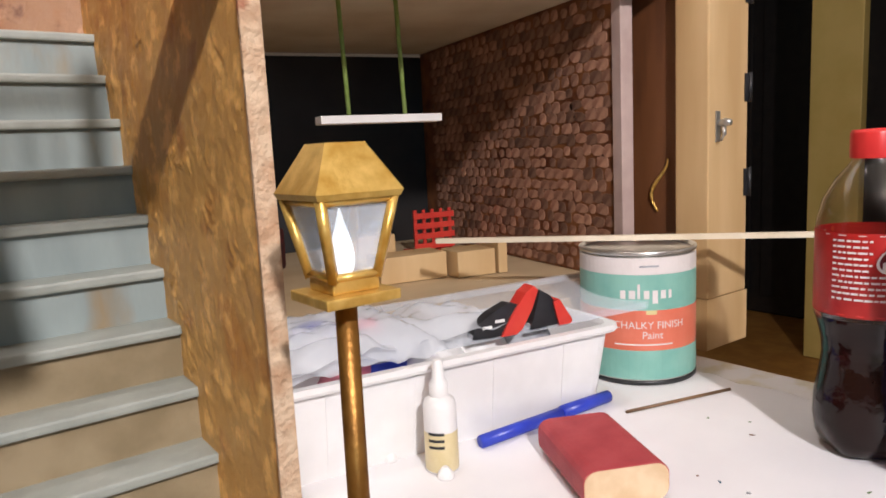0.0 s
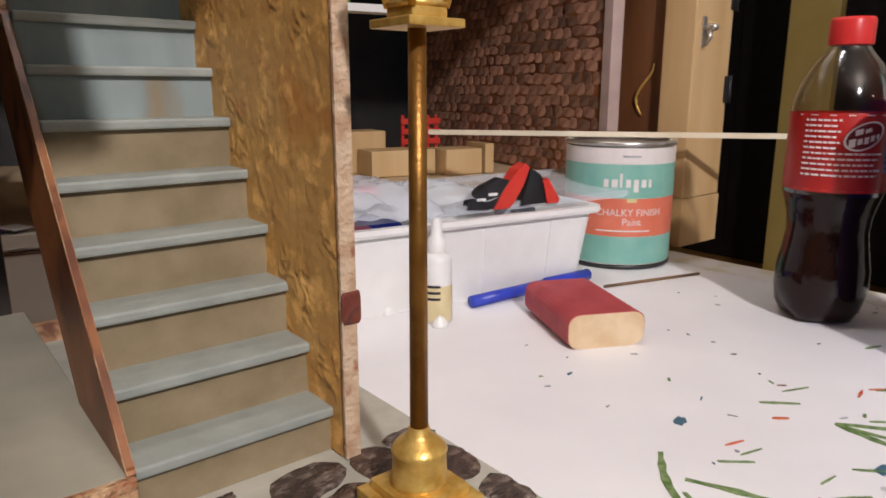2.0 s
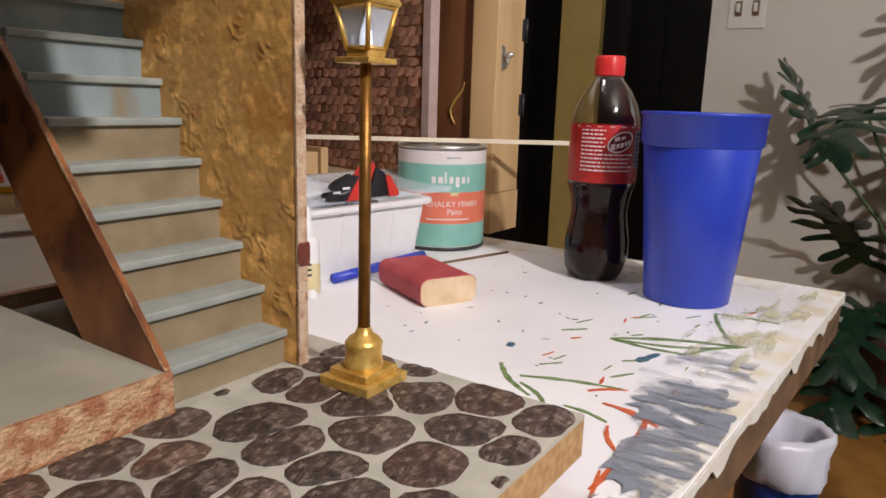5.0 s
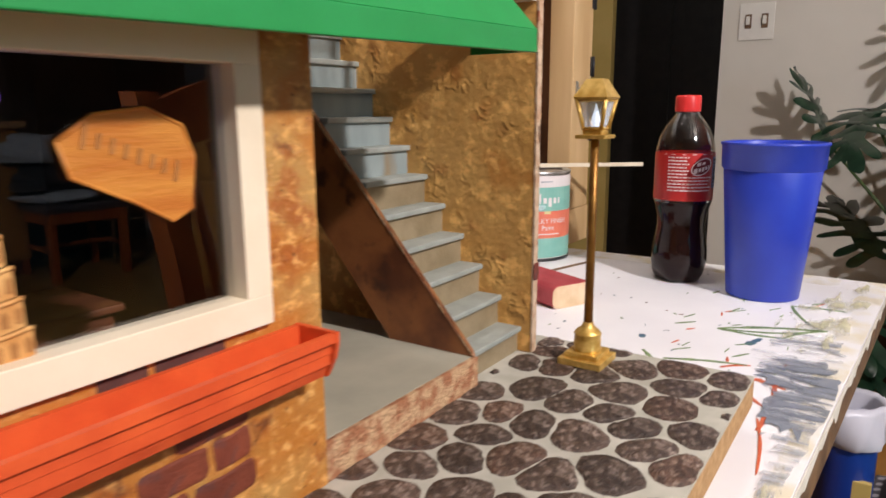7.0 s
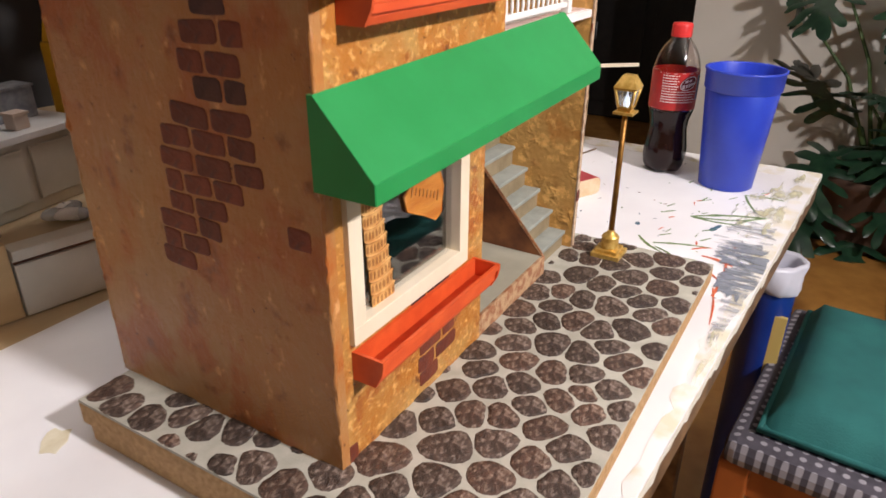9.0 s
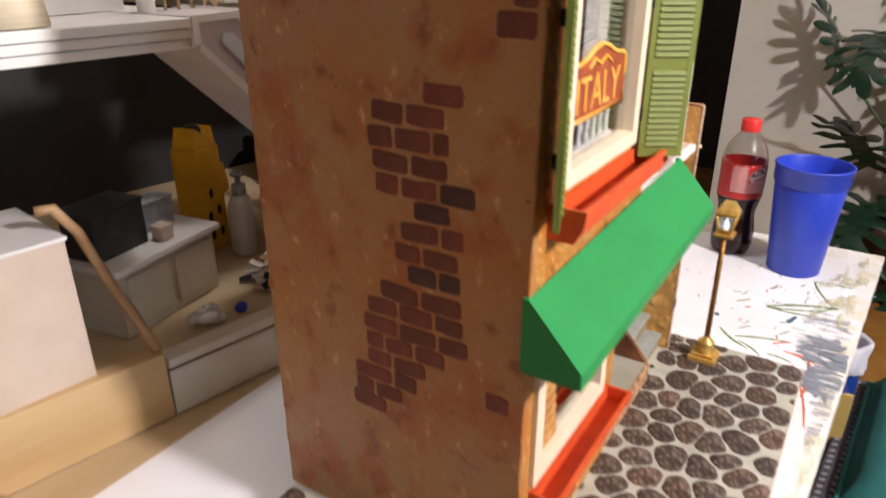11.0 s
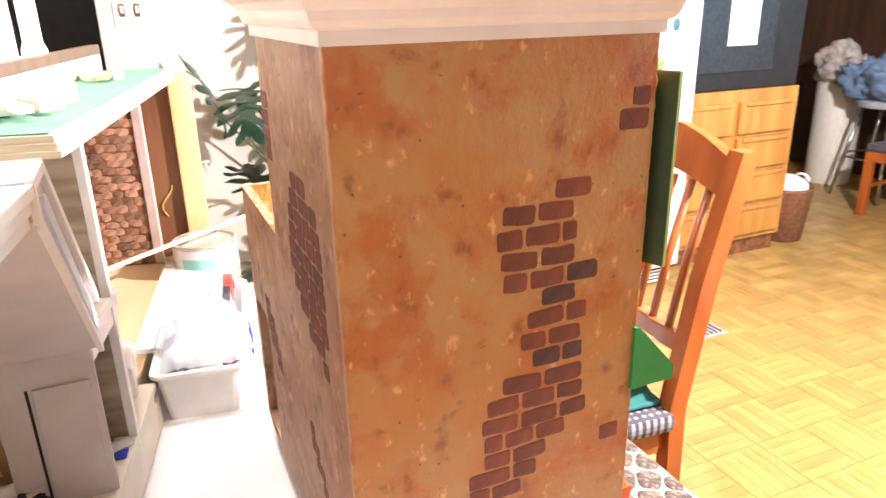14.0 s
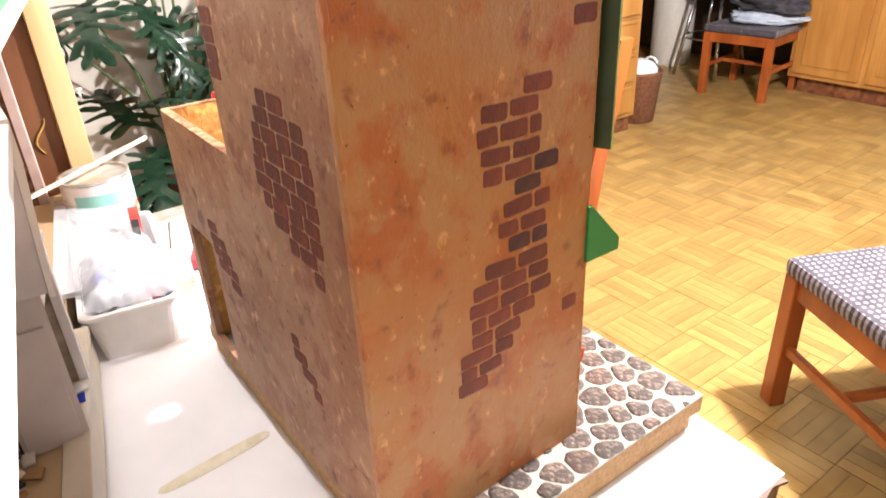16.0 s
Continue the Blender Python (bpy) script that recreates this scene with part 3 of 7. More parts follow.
part("upper_board", Shape().box(-0.0455, 0.4457, -0.1464, 0.2186, 0.0188, 0.0375, 0.0008), PARTICLE, base)
part("mortar_bed", Shape().box(-0.0453, 0.4455, -0.1462, 0.2184, 0.0376, G), MORTAR, base, "pale beige mortar")


def cobbles():
    random.seed(11)
    x0, x1, y0, y1 = -0.044, 0.4445, -0.145, 0.217

    def inside(x, y):
        return x0 < x < x1 and y0 < y < y1 and not (x > 0.004 and y > 0.004)
    pts = []
    for _ in range(6000):
        x, y = random.uniform(x0, x1), random.uniform(y0, y1)
        if inside(x, y) and all(((x - a) * 0.70) ** 2 + (y - b) ** 2 > d * d for a, b, d in pts):
            pts.append((x, y, random.uniform(0.0155, 0.0235)))
    n = 20
    for i, (x, y, d) in enumerate(pts):
        near = [(a, b) for j, (a, b, _) in enumerate(pts) if j != i and abs(a - x) < 0.09 and abs(b - y) < 0.09]
        radii = []
        for k in range(n):
            t = 2 * math.pi * k / n
            c, s_ = math.cos(t), math.sin(t)
            r = 0.030
            for a, b in near:
                dx, dy = a - x, b - y
                along = (dx * c + dy * s_)
                if along > 1e-4:
                    r = min(r, (dx * dx + dy * dy) / 2 / along)
            step = 0.0
            while step < r and inside(x + (step + 0.001) * c, y + (step + 0.001) * s_):
                step += 0.001
            radii.append(min(r, step + 0.0024))
        for _ in range(2):
            radii = [(radii[k - 1] + 2 * radii[k] + radii[(k + 1) % n]) / 4 for k in range(n)]
        low = min(radii)
        radii = [min(r, 2.3 * low) - 0.0017 + random.uniform(-0.0007, 0.0007) for r in radii]
        verts = []
        for scale, z in ((1.0, 0.0), (0.93, 0.0009), (0.7, 0.0013)):
            for k, r in enumerate(radii):
                t = 2 * math.pi * k / n
                verts.append((scale * r * math.cos(t), scale * r * math.sin(t), z + (random.uniform(-0.0002, 0.0002) if z else 0)))
        verts.append((0, 0, 0.0014))
        faces = [(q * n + k, q * n + (k + 1) % n, (q + 1) * n + (k + 1) % n, (q + 1) * n + k) for q in range(2) for k in range(n)]
        faces += [(2 * n + k, 2 * n + (k + 1) % n, 3 * n) for k in range(n)]
        ob = part("cobblestone", Shape().add(verts, faces, True), STONE_BROWN if random.random() < 0.3 else STONE, base)
        ob.location = Vector((x, y, G)) 


cobbles()

# ---- the stucco house ----
W, D, TOP, LOW, END = 0.2155, 0.2235, 0.5020, 0.3333, 0.4108
house = thing("model_house", "ochre stucco model shop house with patches of painted brick", "model house", (0.2, 0.1, G))
side = part("side_wall", Shape().box(0, 0.008, -0.0006, D + 0.0006, G, TOP), STUCCO, house, "ochre stucco wall with painted brick patches")
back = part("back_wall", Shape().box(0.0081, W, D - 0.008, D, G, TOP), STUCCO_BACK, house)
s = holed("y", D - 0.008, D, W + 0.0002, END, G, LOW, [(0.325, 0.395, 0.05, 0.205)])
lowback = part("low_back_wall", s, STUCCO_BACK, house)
s = holed("y", 0.0, 0.008, 0.0081, W, G, TOP, [(0.027, 0.147, 0.142, 0.236), (0.034, 0.166, 0.352, 0.484), (0.190, W, G, 0.29)])
front = part("front_wall", s, STUCCO_FRONT, house, "ochre stucco front with two windows")
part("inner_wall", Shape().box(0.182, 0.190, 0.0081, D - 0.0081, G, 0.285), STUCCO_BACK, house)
part("tower_inner_wall", Shape().box(W - 0.008, W, 0.0081, D - 0.0081, 0.2935, TOP), STUCCO_FRONT, house)
part("end_wall", Shape().box(0.4052, END, 0.0, D - 0.0081, G, LOW, 0.001), STUCCO_ROUGH, house, "rough ochre plaster end wall")
for cx, cy in ((0.0012, 0.0006), (0.0012, D - 0.0006)):
    bead, steps = Shape(), 90
    rnd = random.Random(int(cy * 1e4) + 3)
    pts = [(cx + rnd.gauss(0, 0.00035), cy + rnd.gauss(0, 0.00035), G + 0.002 + (TOP - G - 0.004) * q / steps) for q in range(steps + 1)]
    bead.tube(pts, [max(0.0007, rnd.gauss(0.0017, 0.00035)) for _ in pts], 7)
    part("corner_plaster", bead, STUCCO, house)
rows_, cols_ = 330, 250
grid = []
for r_ in range(rows_ + 1):
    z = G + 0.001 + (LOW - G - 0.002) * r_ / rows_
    for c_ in range(cols_ + 1):
        y = 0.0004 + (D - 0.0092) * c_ / cols_
        p_ = Vector((0.0, y, z))
        swirl = Vector((0.3, noise.noise(p_ * 60), noise.noise(p_ * 60 + Vector((4, 9, 2))))) * 0.5
        ridge = 1 - min(1.0, abs(noise.noise(p_ * 190 + swirl)) * 4.5)
        step_z = 0.0594 + 0.0216 * (y - 0.0074) / 0.0165
        gather = max(0.0, 1 - abs(z - step_z - 0.010) / 0.022)
        sparse = max(0.0, min(1.0, (noise.noise(p_ * 62 + Vector((7, 1, 3))) - 0.12 + 0.36 * gather) * 2.6))
        grain = noise.noise(p_ * 210) * 0.00022 + noise.noise(p_ * 34) * 0.0006
        grid.append((0.4046 - max(0.0, 0.0007 * ridge * ridge * sparse) - grain - 0.0012 * gather * max(0.0, noise.noise(p_ * 120)), y, z))
wide = cols_ + 1
relief = Shape().add(grid, [(r_ * wide + c_, r_ * wide + c_ + 1, (r_ + 1) * wide + c_ + 1, (r_ + 1) * wide + c_) for r_ in range(rows_) for c_ in range(cols_)], True)
part("plaster_relief", relief, STUCCO_ROUGH, house, "lumpy trowelled ochre plaster")
part("end_wall_edge", Shape().box(0.4048, END + 0.0004, -0.0016, -0.0001, G + 0.001, LOW), END_EDGE, house, "rough ochre and reddish board edge")
part("wall_cap", Shape().box(0.4048, END + 0.0004, 0.0, D, LOW + 0.0001, LOW + 0.0015).box(W + 0.001, 0.4046, D - 0.0084, D + 0.0004, LOW + 0.0001, LOW + 0.0015), CHIP_EDGE, house, "pale raw wall top")
# floor slabs, lining and ceilings inside share one near-black brown
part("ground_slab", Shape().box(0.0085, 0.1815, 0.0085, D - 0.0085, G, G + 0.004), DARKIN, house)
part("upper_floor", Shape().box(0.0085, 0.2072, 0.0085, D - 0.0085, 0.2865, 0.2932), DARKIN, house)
part("lining", Shape().box(0.0082, 0.0092, 0.0085, D - 0.0085, G + 0.004, 0.498).box(0.0095, 0.181, D - 0.0098, D - 0.0084, G + 0.004, 0.2862).box(0.1805, 0.1818, 0.0085, D - 0.010, G + 0.004, 0.286).box(0.0095, 0.2072, D - 0.0098, D - 0.0084, 0.294, 0.498), DARKIN, house, "dark brown panel set inside")

# porch and stairs
PORCH = material("porch_paint", (0.33, 0.31, 0.24), (0.41, 0.38, 0.29), 0.45, scale=25, fine=300, bump=0.1)
part("porch_floor", Shape().box(0.1902, 0.3305, 0.0035, D - 0.0084, G + 0.0002, 0.0602, 0.0008), PORCH, house, "grey-green painted porch floor")
part("porch_edge", Shape().box(0.1902, 0.3305, 0.0, 0.0033, G + 0.0002, 0.0606, 0.0006), CHIP_EDGE, house, "rough pinkish edge of the porch")
part("porch_back", Shape().box(0.1905, 0.3245, D - 0.0098, D - 0.0083, 0.0605, 0.2845), DARKIN, house, "near-black brown back panel")
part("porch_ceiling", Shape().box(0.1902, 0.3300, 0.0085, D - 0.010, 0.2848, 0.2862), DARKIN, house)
TERR = material("terrace_tile", (0.50, 0.34, 0.30), (0.60, 0.44, 0.38), 0.5, scale=60, fine=400)
terrace = part("terrace_floor", Shape().box(0.1902, 0.3300, 0.0005, D - 0.0084, 0.2864, 0.2932), WHITE, house, "white terrace floor with rows of pink tiles")
# strip assumed under the railing, added to keep light off the upper steps
part("terrace_shade_strip", Shape().box(0.3302, 0.4045, 0.0005, 0.045, 0.2864, 0.2932), WHITE, house, "added white terrace strip that shades the upper steps")
for i in range(10):
    for k in range(6 if i > 1 else 10):
        part("terrace_tile", Shape().box(0.2175 + k * 0.0185, 0.2345 + k * 0.0185, 0.006 + i * 0.0205, 0.020 + i * 0.0205, 0.2933, 0.2942), TERR, terrace)
RISER_GREY = material("riser_grey_paint", (0.205, 0.245, 0.24), (0.27, 0.315, 0.305), 0.5, scale=45, fine=400, bump=0.2, c3=(0.25, 0.19, 0.115), mid=38, c3_span=(0.55, 0.70), stretch=(1, 1, 0.3))
stairs = part("stair_base", Shape().box(0.3312, 0.405, 0.0125, 0.020, G + 0.0002, 0.0545), RISER, house)
for i in range(12):
    y, z = 0.0074 + 0.0165 * i, 0.0594 + 0.0216 * i
    if i:
        part("riser", Shape().box(0.3312, 0.405, y + 0.0032, y + 0.0056, z - 0.0216, z - 0.0042), RISER_GREY if i > 5 else RISER, house)
    else:
        part("riser", Shape().box(0.3312, 0.405, y + 0.0030, y + 0.0049, G + 0.0002, z - 0.0042), RISER, house)
    part("tread", Shape().box(0.3308, 0.4051, y, y + 0.0225, z - 0.0041, z, 0.0011), STEP, house)
# red-brown stain, darkened overall to stand for shade on the upper half
STRINGER = material("stringer_stain_shaded", (0.11, 0.030, 0.010), (0.27, 0.095, 0.028), 0.45, scale=26, fine=220, bump=0.2, spread=(0.38, 0.60), c3=(0.07, 0.022, 0.010), mid=45, c3_span=(0.58, 0.68))
part("stringer", Shape().prism([(0.003, 0.0604), (0.070, 0.0604), (0.205, 0.2235), (0.205, 0.2845), (0.196, 0.2845), (0.003, 0.052 + 0.0115)], "x", 0.3283, 0.3306), STRINGER, house, "reddish brown stained stringer board, darkened for shade")
part("stringer_edge", Shape().prism([(0.002, 0.0612), (0.003, 0.0604), (0.1985, 0.2845), (0.1955, 0.2845)], "x", 0.3280, 0.3309), CHIP_EDGE, house)

# cornice and roof
s = Shape()
profile = [(0.0005, 0.5010), (0.0032, 0.5010), (0.0032, 0.5090), (0.0066, 0.5105), (0.0086, 0.5140), (0.0100, 0.5190), (0.0138, 0.5240), (0.0186, 0.5270), (0.0215, 0.5283), (0.0226, 0.5305), (0.0226, 0.5360), (0.0005, 0.5360)]
verts, faces = [], []
for d, z in profile:
    verts += [(-d, -d, z), (W + d, -d, z), (W + d, D + d, z), (-d, D + d, z)]
for i in range(len(profile) - 1):
    for k in range(4):
        faces.append((i * 4 + k, i * 4 + (k + 1) % 4, i * 4 + 4 + (k + 1) % 4, i * 4 + 4 + k))
s.add(verts, faces)
part("cornice", s, PINKWHITE, house, "pinkish white moulded cornice")
part("roof_board", Shape().box(-0.029, W + 0.029, -0.029, D + 0.029, 0.5363, 0.5420, 0.0008), PINE_X, house, "thin raw plywood roof board")
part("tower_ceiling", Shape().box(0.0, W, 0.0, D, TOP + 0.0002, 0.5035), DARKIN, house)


# painted brick patches, brick by brick
def brick_mesh(w, h, proud, seed):
    """One brick with worn, rounded corners and a slightly wavy outline."""
    rnd = random.Random(seed)
    n = 18
    lean = rnd.uniform(-0.10, 0.10)
    pts = []
    for k in range(n):
        a = 2 * math.pi * (k + 0.5) / n
        c, s_ = math.cos(a), math.sin(a)
        u = math.copysign(abs(c) ** 0.24, c) * w / 2 * (1 - abs(rnd.gauss(0, 0.025)))
        v = math.copysign(abs(s_) ** 0.36, s_) * h / 2 * (1 - abs(rnd.gauss(0, 0.06)))
        pts.append((u, v + lean * u * 0.35))
    verts = [(0, a, b) for a, b in pts] + [(-proud * 0.7, a * 0.98, b * 0.95) for a, b in pts] + [(-proud, a * 0.90, b * 0.80) for a, b in pts]
    faces = [(r * n + i, r * n + (i + 1) % n, (r + 1) * n + (i + 1) % n, (r + 1) * n + i) for r in range(2) for i in range(n)] + [tuple(range(2 * n, 3 * n))]
    return Shape().add(verts, faces)


BW, BH = 0.0270, 0.0147
BRICKS = [brick_mesh(BW, BH, 0.0009, k).mesh("brick") for k in range(7)]
HALVES = [brick_mesh(BW * 0.52, BH, 0.0009, 9 + k).mesh("half_brick") for k in range(2)]
for me in BRICKS + HALVES:
    me.materials.append(BRICK)
DARKS = [brick_mesh(BW, BH, 0.0009, 20 + k).mesh("brick") for k in range(2)]
for me in DARKS:
    me.materials.append(BRICK_DARK)
SHADED_BRICKS = [brick_mesh(BW, BH, 0.0009, 30 + k).mesh("brick") for k in range(5)]
for me in SHADED_BRICKS:
    me.materials.append(BRICK_MAROON_SHADED)


def brick_patch(rows, put, parent, dark=(), seed=1, maroon=False, splits={}):
    """rows: height and the two ends of each course; a course is filled with whole bricks and a half one."""
    rnd = random.Random(seed)
    for i, (z, lo, hi) in enumerate(rows):
        count = max(1, round((hi - lo) / 0.0262))
        shares = [rnd.uniform(0.85, 1.15) for _ in range(count)]
        if count > 1:
            shares[0 if i % 2 else -1] *= 0.62
        if i in splits:
            shares = splits[i]
            count = len(shares)
        unit = (hi - lo - 0.0016 * (count - 1)) / sum(shares)
        at = lo
        for share in shares:
            w = unit * share
            me = rnd.choice(HALVES) if w < BW * 0.7 else rnd.choice(BRICKS)
            if i in dark:
                me = rnd.choice(DARKS)
            elif maroon:
                me = rnd.choice(SHADED_BRICKS)
            ob = part("brick", me, None, parent)
            full = BW * 0.52 if me in HALVES else BW
            ob.matrix_basis = put(at + w / 2, z + rnd.uniform(-0.0004, 0.0004)) @ pose(0, 0, 0, rnd.uniform(-2.5, 2.5), 0, 0) @ Matrix.Diagonal((1, w / full, rnd.uniform(0.94, 1.04), 1))
            at += w + 0.0016


SIDE_ROWS = [(0.4055, 0.047, 0.076), (0.391, 0.060, 0.115), (0.375, 0.057, 0.119), (0.359, 0.058, 0.116), (0.3445, 0.038, 0.064), (0.344, 0.066, 0.114), (0.3295, 0.056, 0.084), (0.3145, 0.046, 0.095),
             (0.298, 0.050, 0.100), (0.2835, 0.048, 0.090), (0.266, 0.047, 0.114), (0.251, 0.046, 0.126), (0.236, 0.042, 0.130), (0.2215, 0.060, 0.128), (0.207, 0.076, 0.128), (0.193, 0.084, 0.141),
             (0.179, 0.097, 0.140), (0.1655, 0.112, 0.144), (0.204, 0.010, 0.028), (0.462, 0.003, 0.018), (0.447, 0.003, 0.028)]
brick_patch(SIDE_ROWS, lambda a, z: Matrix.Translation((0.0004, a, z)), side, dark=(4, 6, 9), seed=3, splits={1: (80, 70), 2: (50, 116, 85), 3: (115, 120), 5: (110, 75), 7: (65, 115), 8: (105, 80), 9: (65, 90), 10: (120, 120), 11: (80, 100, 95), 12: (75, 100, 95), 13: (100, 95, 60)})


def on_back(a, z):
    return Matrix.Translation((a, D - 0.0004, z)) @ pose(0, 0, 0, 0, 0, -90)


BACK_ROWS = [(0.404 - 0.0142 * k, lo, hi) for k, (lo, hi) in enumerate([(0.078, 0.124), (0.052, 0.134), (0.047, 0.142), (0.045, 0.146), (0.046, 0.150), (0.044, 0.152), (0.046, 0.142), (0.045, 0.128), (0.058, 0.104), (0.050, 0.066)])]
brick_patch(BACK_ROWS, on_back, back, seed=5, maroon=True)
brick_patch([(0.185 - 0.0142 * k, lo, hi) for k, (lo, hi) in enumerate([(0.122, 0.137), (0.110, 0.137), (0.096, 0.124), (0.090, 0.106)])], on_back, back, seed=6, maroon=True)
brick_patch([(0.452 - 0.0142 * k, 0.188 + 0.002 * (k % 2), 0.2145) for k in range(4)], on_back, back, seed=7, maroon=True)
brick_patch([(0.232 - 0.0142 * k, lo, hi) for k, (lo, hi) in enumerate([(0.296, 0.323), (0.278, 0.322), (0.268, 0.320), (0.258, 0.312), (0.256, 0.284)])], on_back, lowback, seed=8, maroon=True)


def on_front(a, z):
    return Matrix.Translation((a, 0.0004, z)) @ pose(0, 0, 0, 0, 0, 90)


brick_patch([(0.082, 0.094, 0.146), (0.0675, 0.092, 0.148), (0.054, 0.094, 0.121), (0.126, 0.084, 0.137), (0.096, 0.110, 0.146), (0.0465, 0.0, 0.018)], on_front, front, dark=(3,), seed=9)
part("brick", brick_mesh(0.0084, 0.0135, 0.0007, 77), BRICK_MAROON_SHADED, house).matrix_basis = Matrix.Translation((0.4088, -0.0014, 0.101)) @ pose(0, 0, 0, 0, 0, 90)

# awning
aw = thing("awning", "bright green wooden shop awning over window and porch", "awning", (0.17, 0.0, 0.25))
RISE = Matrix(((1, 0, 0, 0), (-0.008, 1, 0, 0), (0.027, 0, 1, 0), (0, 0, 0, 1)))  # one end hangs a little higher
AEND = 0.322
part("top_board", Shape().prism([(-0.0355, 0.2445), (-0.0385, 0.2495), (-0.0012, 0.2905), (-0.0002, 0.2855)], "x", -0.0028, AEND, m=RISE), GREEN, aw)
part("front_lip", Shape().box(-0.0028, AEND, -0.0388, -0.0345, 0.2375, 0.2492, 0.0006, m=RISE), GREEN, aw)
for x in (-0.0032, AEND - 0.0024):
    part("end_panel", Shape().prism([(-0.0384, 0.2378), (-0.0384, 0.2493), (-0.0014, 0.290), (0.0024, 0.290), (0.0024, 0.2378)], "x", x, x + 0.0028, m=RISE), GREEN, aw)


# windows
def window(name, x0, x1, z0, z1, f, label):
    w = part(name, Shape().box(x0, x1, -0.0042, 0.0085, z0, z0 + f, 0.0006).box(x0, x1, -0.0042, 0.0085, z1 - f, z1, 0.0006).box(x0, x0 + f, -0.0040, 0.0085, z0 + f, z1 - f).box(x1 - f, x1, -0.0040, 0.0085, z0 + f, z1 - f), CREAMPAINT, house, label)
    pane = part("pane", Shape().box(x0 + f, x1 - f, 0.0035, 0.0043, z0 + f, z1 - f), GLASS, w, "clear acrylic pane")
    pane.visible_shadow = False
    return w


lower = window("lower_window", 0.0158, 0.1585, 0.130, 0.2455, 0.0125, "white painted window frame")
upper = window("upper_window", 0.0300, 0.1705, 0.348, 0.488, 0.011, "white painted window frame")


def planter(name, x0, x1, z0, z1, parent, label):
    root = thing(name, label, "planter", ((x0 + x1) / 2, -0.012, z0))
    d = 0.024
    prof = [(-0.0003, z0), (-d * 0.72, z0), (-d * 0.78, z0 + 0.004), (-d * 0.78, z0 + 0.009), (-d * 0.9, z0 + 0.011), (-d * 0.9, z1 - 0.005), (-d, z1 - 0.004), (-d, z1), (-d + 0.003, z1), (-d + 0.003, z0 + 0.006), (-0.003, z0 + 0.006), (-0.003, z1), (-0.0003, z1)]
    part("trough", Shape().prism(prof, "x", x0 + 0.002, x1 - 0.002), ORANGE, root)
    for x in (x0, x1 - 0.0024):
        part("end_plate", Shape().prism([(-0.0003, z0 - 0.0003), (-d * 0.75, z0 - 0.0003), (-d * 0.95, z0 + 0.009), (-d - 0.0004, z1 - 0.004), (-d - 0.0004, z1 + 0.0004), (-0.0003, z1 + 0.0004)], "x", x, x + 0.0024), ORANGE, root)
    return root


planter("window_planter", 0.0165, 0.1755, 0.1045, 0.1245, house, "empty orange-red window planter under the shop window")
planter("window_planter", 0.0205, 0.1960, 0.3215, 0.3425, house, "empty orange-red window planter under the upper window")


# dark green for the shutter's unlit side, shade put into the colour
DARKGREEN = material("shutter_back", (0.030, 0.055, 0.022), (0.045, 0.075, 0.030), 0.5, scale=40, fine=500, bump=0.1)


def shutter(m, label, face=-1):
    root = thing("shutter", label, "shutter", (0, 0, 0), group="window shutters")
    w, h = 0.034, 0.139
    part("board", Shape().box(0.0, w, -0.0016, 0.0016, 0.0, h, 0.0004), OLIVE, root)
    for x in (0.0, w - 0.005):
        part("stile", Shape().box(x, x + 0.005, -0.0020, 0.0020, 0.0, h, 0.0004), OLIVE, root)
    for z in (0.0, h / 2 - 0.003, h - 0.006):
        part("rail", Shape().box(0.005, w - 0.005, -0.0018, 0.0018, z, z + 0.006), OLIVE, root)
    part("back_board", Shape().box(0.0006, w - 0.0006, min(-face * 0.0021, -face * 0.0026), max(-face * 0.0021, -face * 0.0026), 0.0006, h - 0.0006), DARKGREEN, root, "back board, dark green for its shaded side")
    slat = Shape().box(0.005, w - 0.005, min(face * 0.0028, face * 0.0014), max(face * 0.0028, face * 0.0014), -0.0019, 0.0012, m=pose(0, 0, 0, 18 * face, 0, 0))
    me = slat.mesh("slat")
    me.materials.append(OLIVE)
    for k in range(28):
        z = 0.0095 + k * (h - 0.02) / 27
        if abs(z - h / 2) > 0.004:
            ob = part("slat", me, None, root)
            ob.location = (0, 0, z)
    root.matrix_basis = m
    return root


shutter(pose(0.026, -0.0045, 0.337, 0, 0, -159), "olive green louvred shutter swung wide open", face=1)
shutter(pose(0.1735, -0.0045, 0.337, 0, 0, -56), "olive green louvred shutter standing half open")
for z in (0.365, 0.445):
    part("hinge", Shape().box(0.0215, 0.0250, -0.008, -0.0003, z, z + 0.009), BLACKWOOD, house, "black shutter hinge")
    part("hinge", Shape().box(0.1712, 0.1750, -0.006, -0.0003, z, z + 0.009), BLACKWOOD, house, "black shutter hinge")

# terrace railing
rail = thing("balcony_railing", "white turned balcony railing on the terrace", "railing", (0.27, 0.008, 0.294))
part("top_rail", Shape().box(0.2165, 0.352, 0.0055, 0.0105, 0.3585, 0.363, 0.001), WHITE, rail)
part("bottom_rail", Shape().box(0.2165, 0.352, 0.0055, 0.0105, 0.2995, 0.304, 0.001), WHITE, rail)
for k in range(13):
    x = 0.2225 + k * 0.0100
    part("baluster", Shape().lathe([(0.0011, 0.0), (0.0016, 0.006), (0.0010, 0.012), (0.0017, 0.026), (0.0010, 0.044), (0.0014, 0.050), (0.0011, 0.0548)], x, 0.008, 0.3039, seg=8), WHITE, rail)
part("newel_post", Shape().box(0.3520, 0.3600, 0.004, 0.012, 0.2943, 0.3840, 0.001), WHITE, rail)

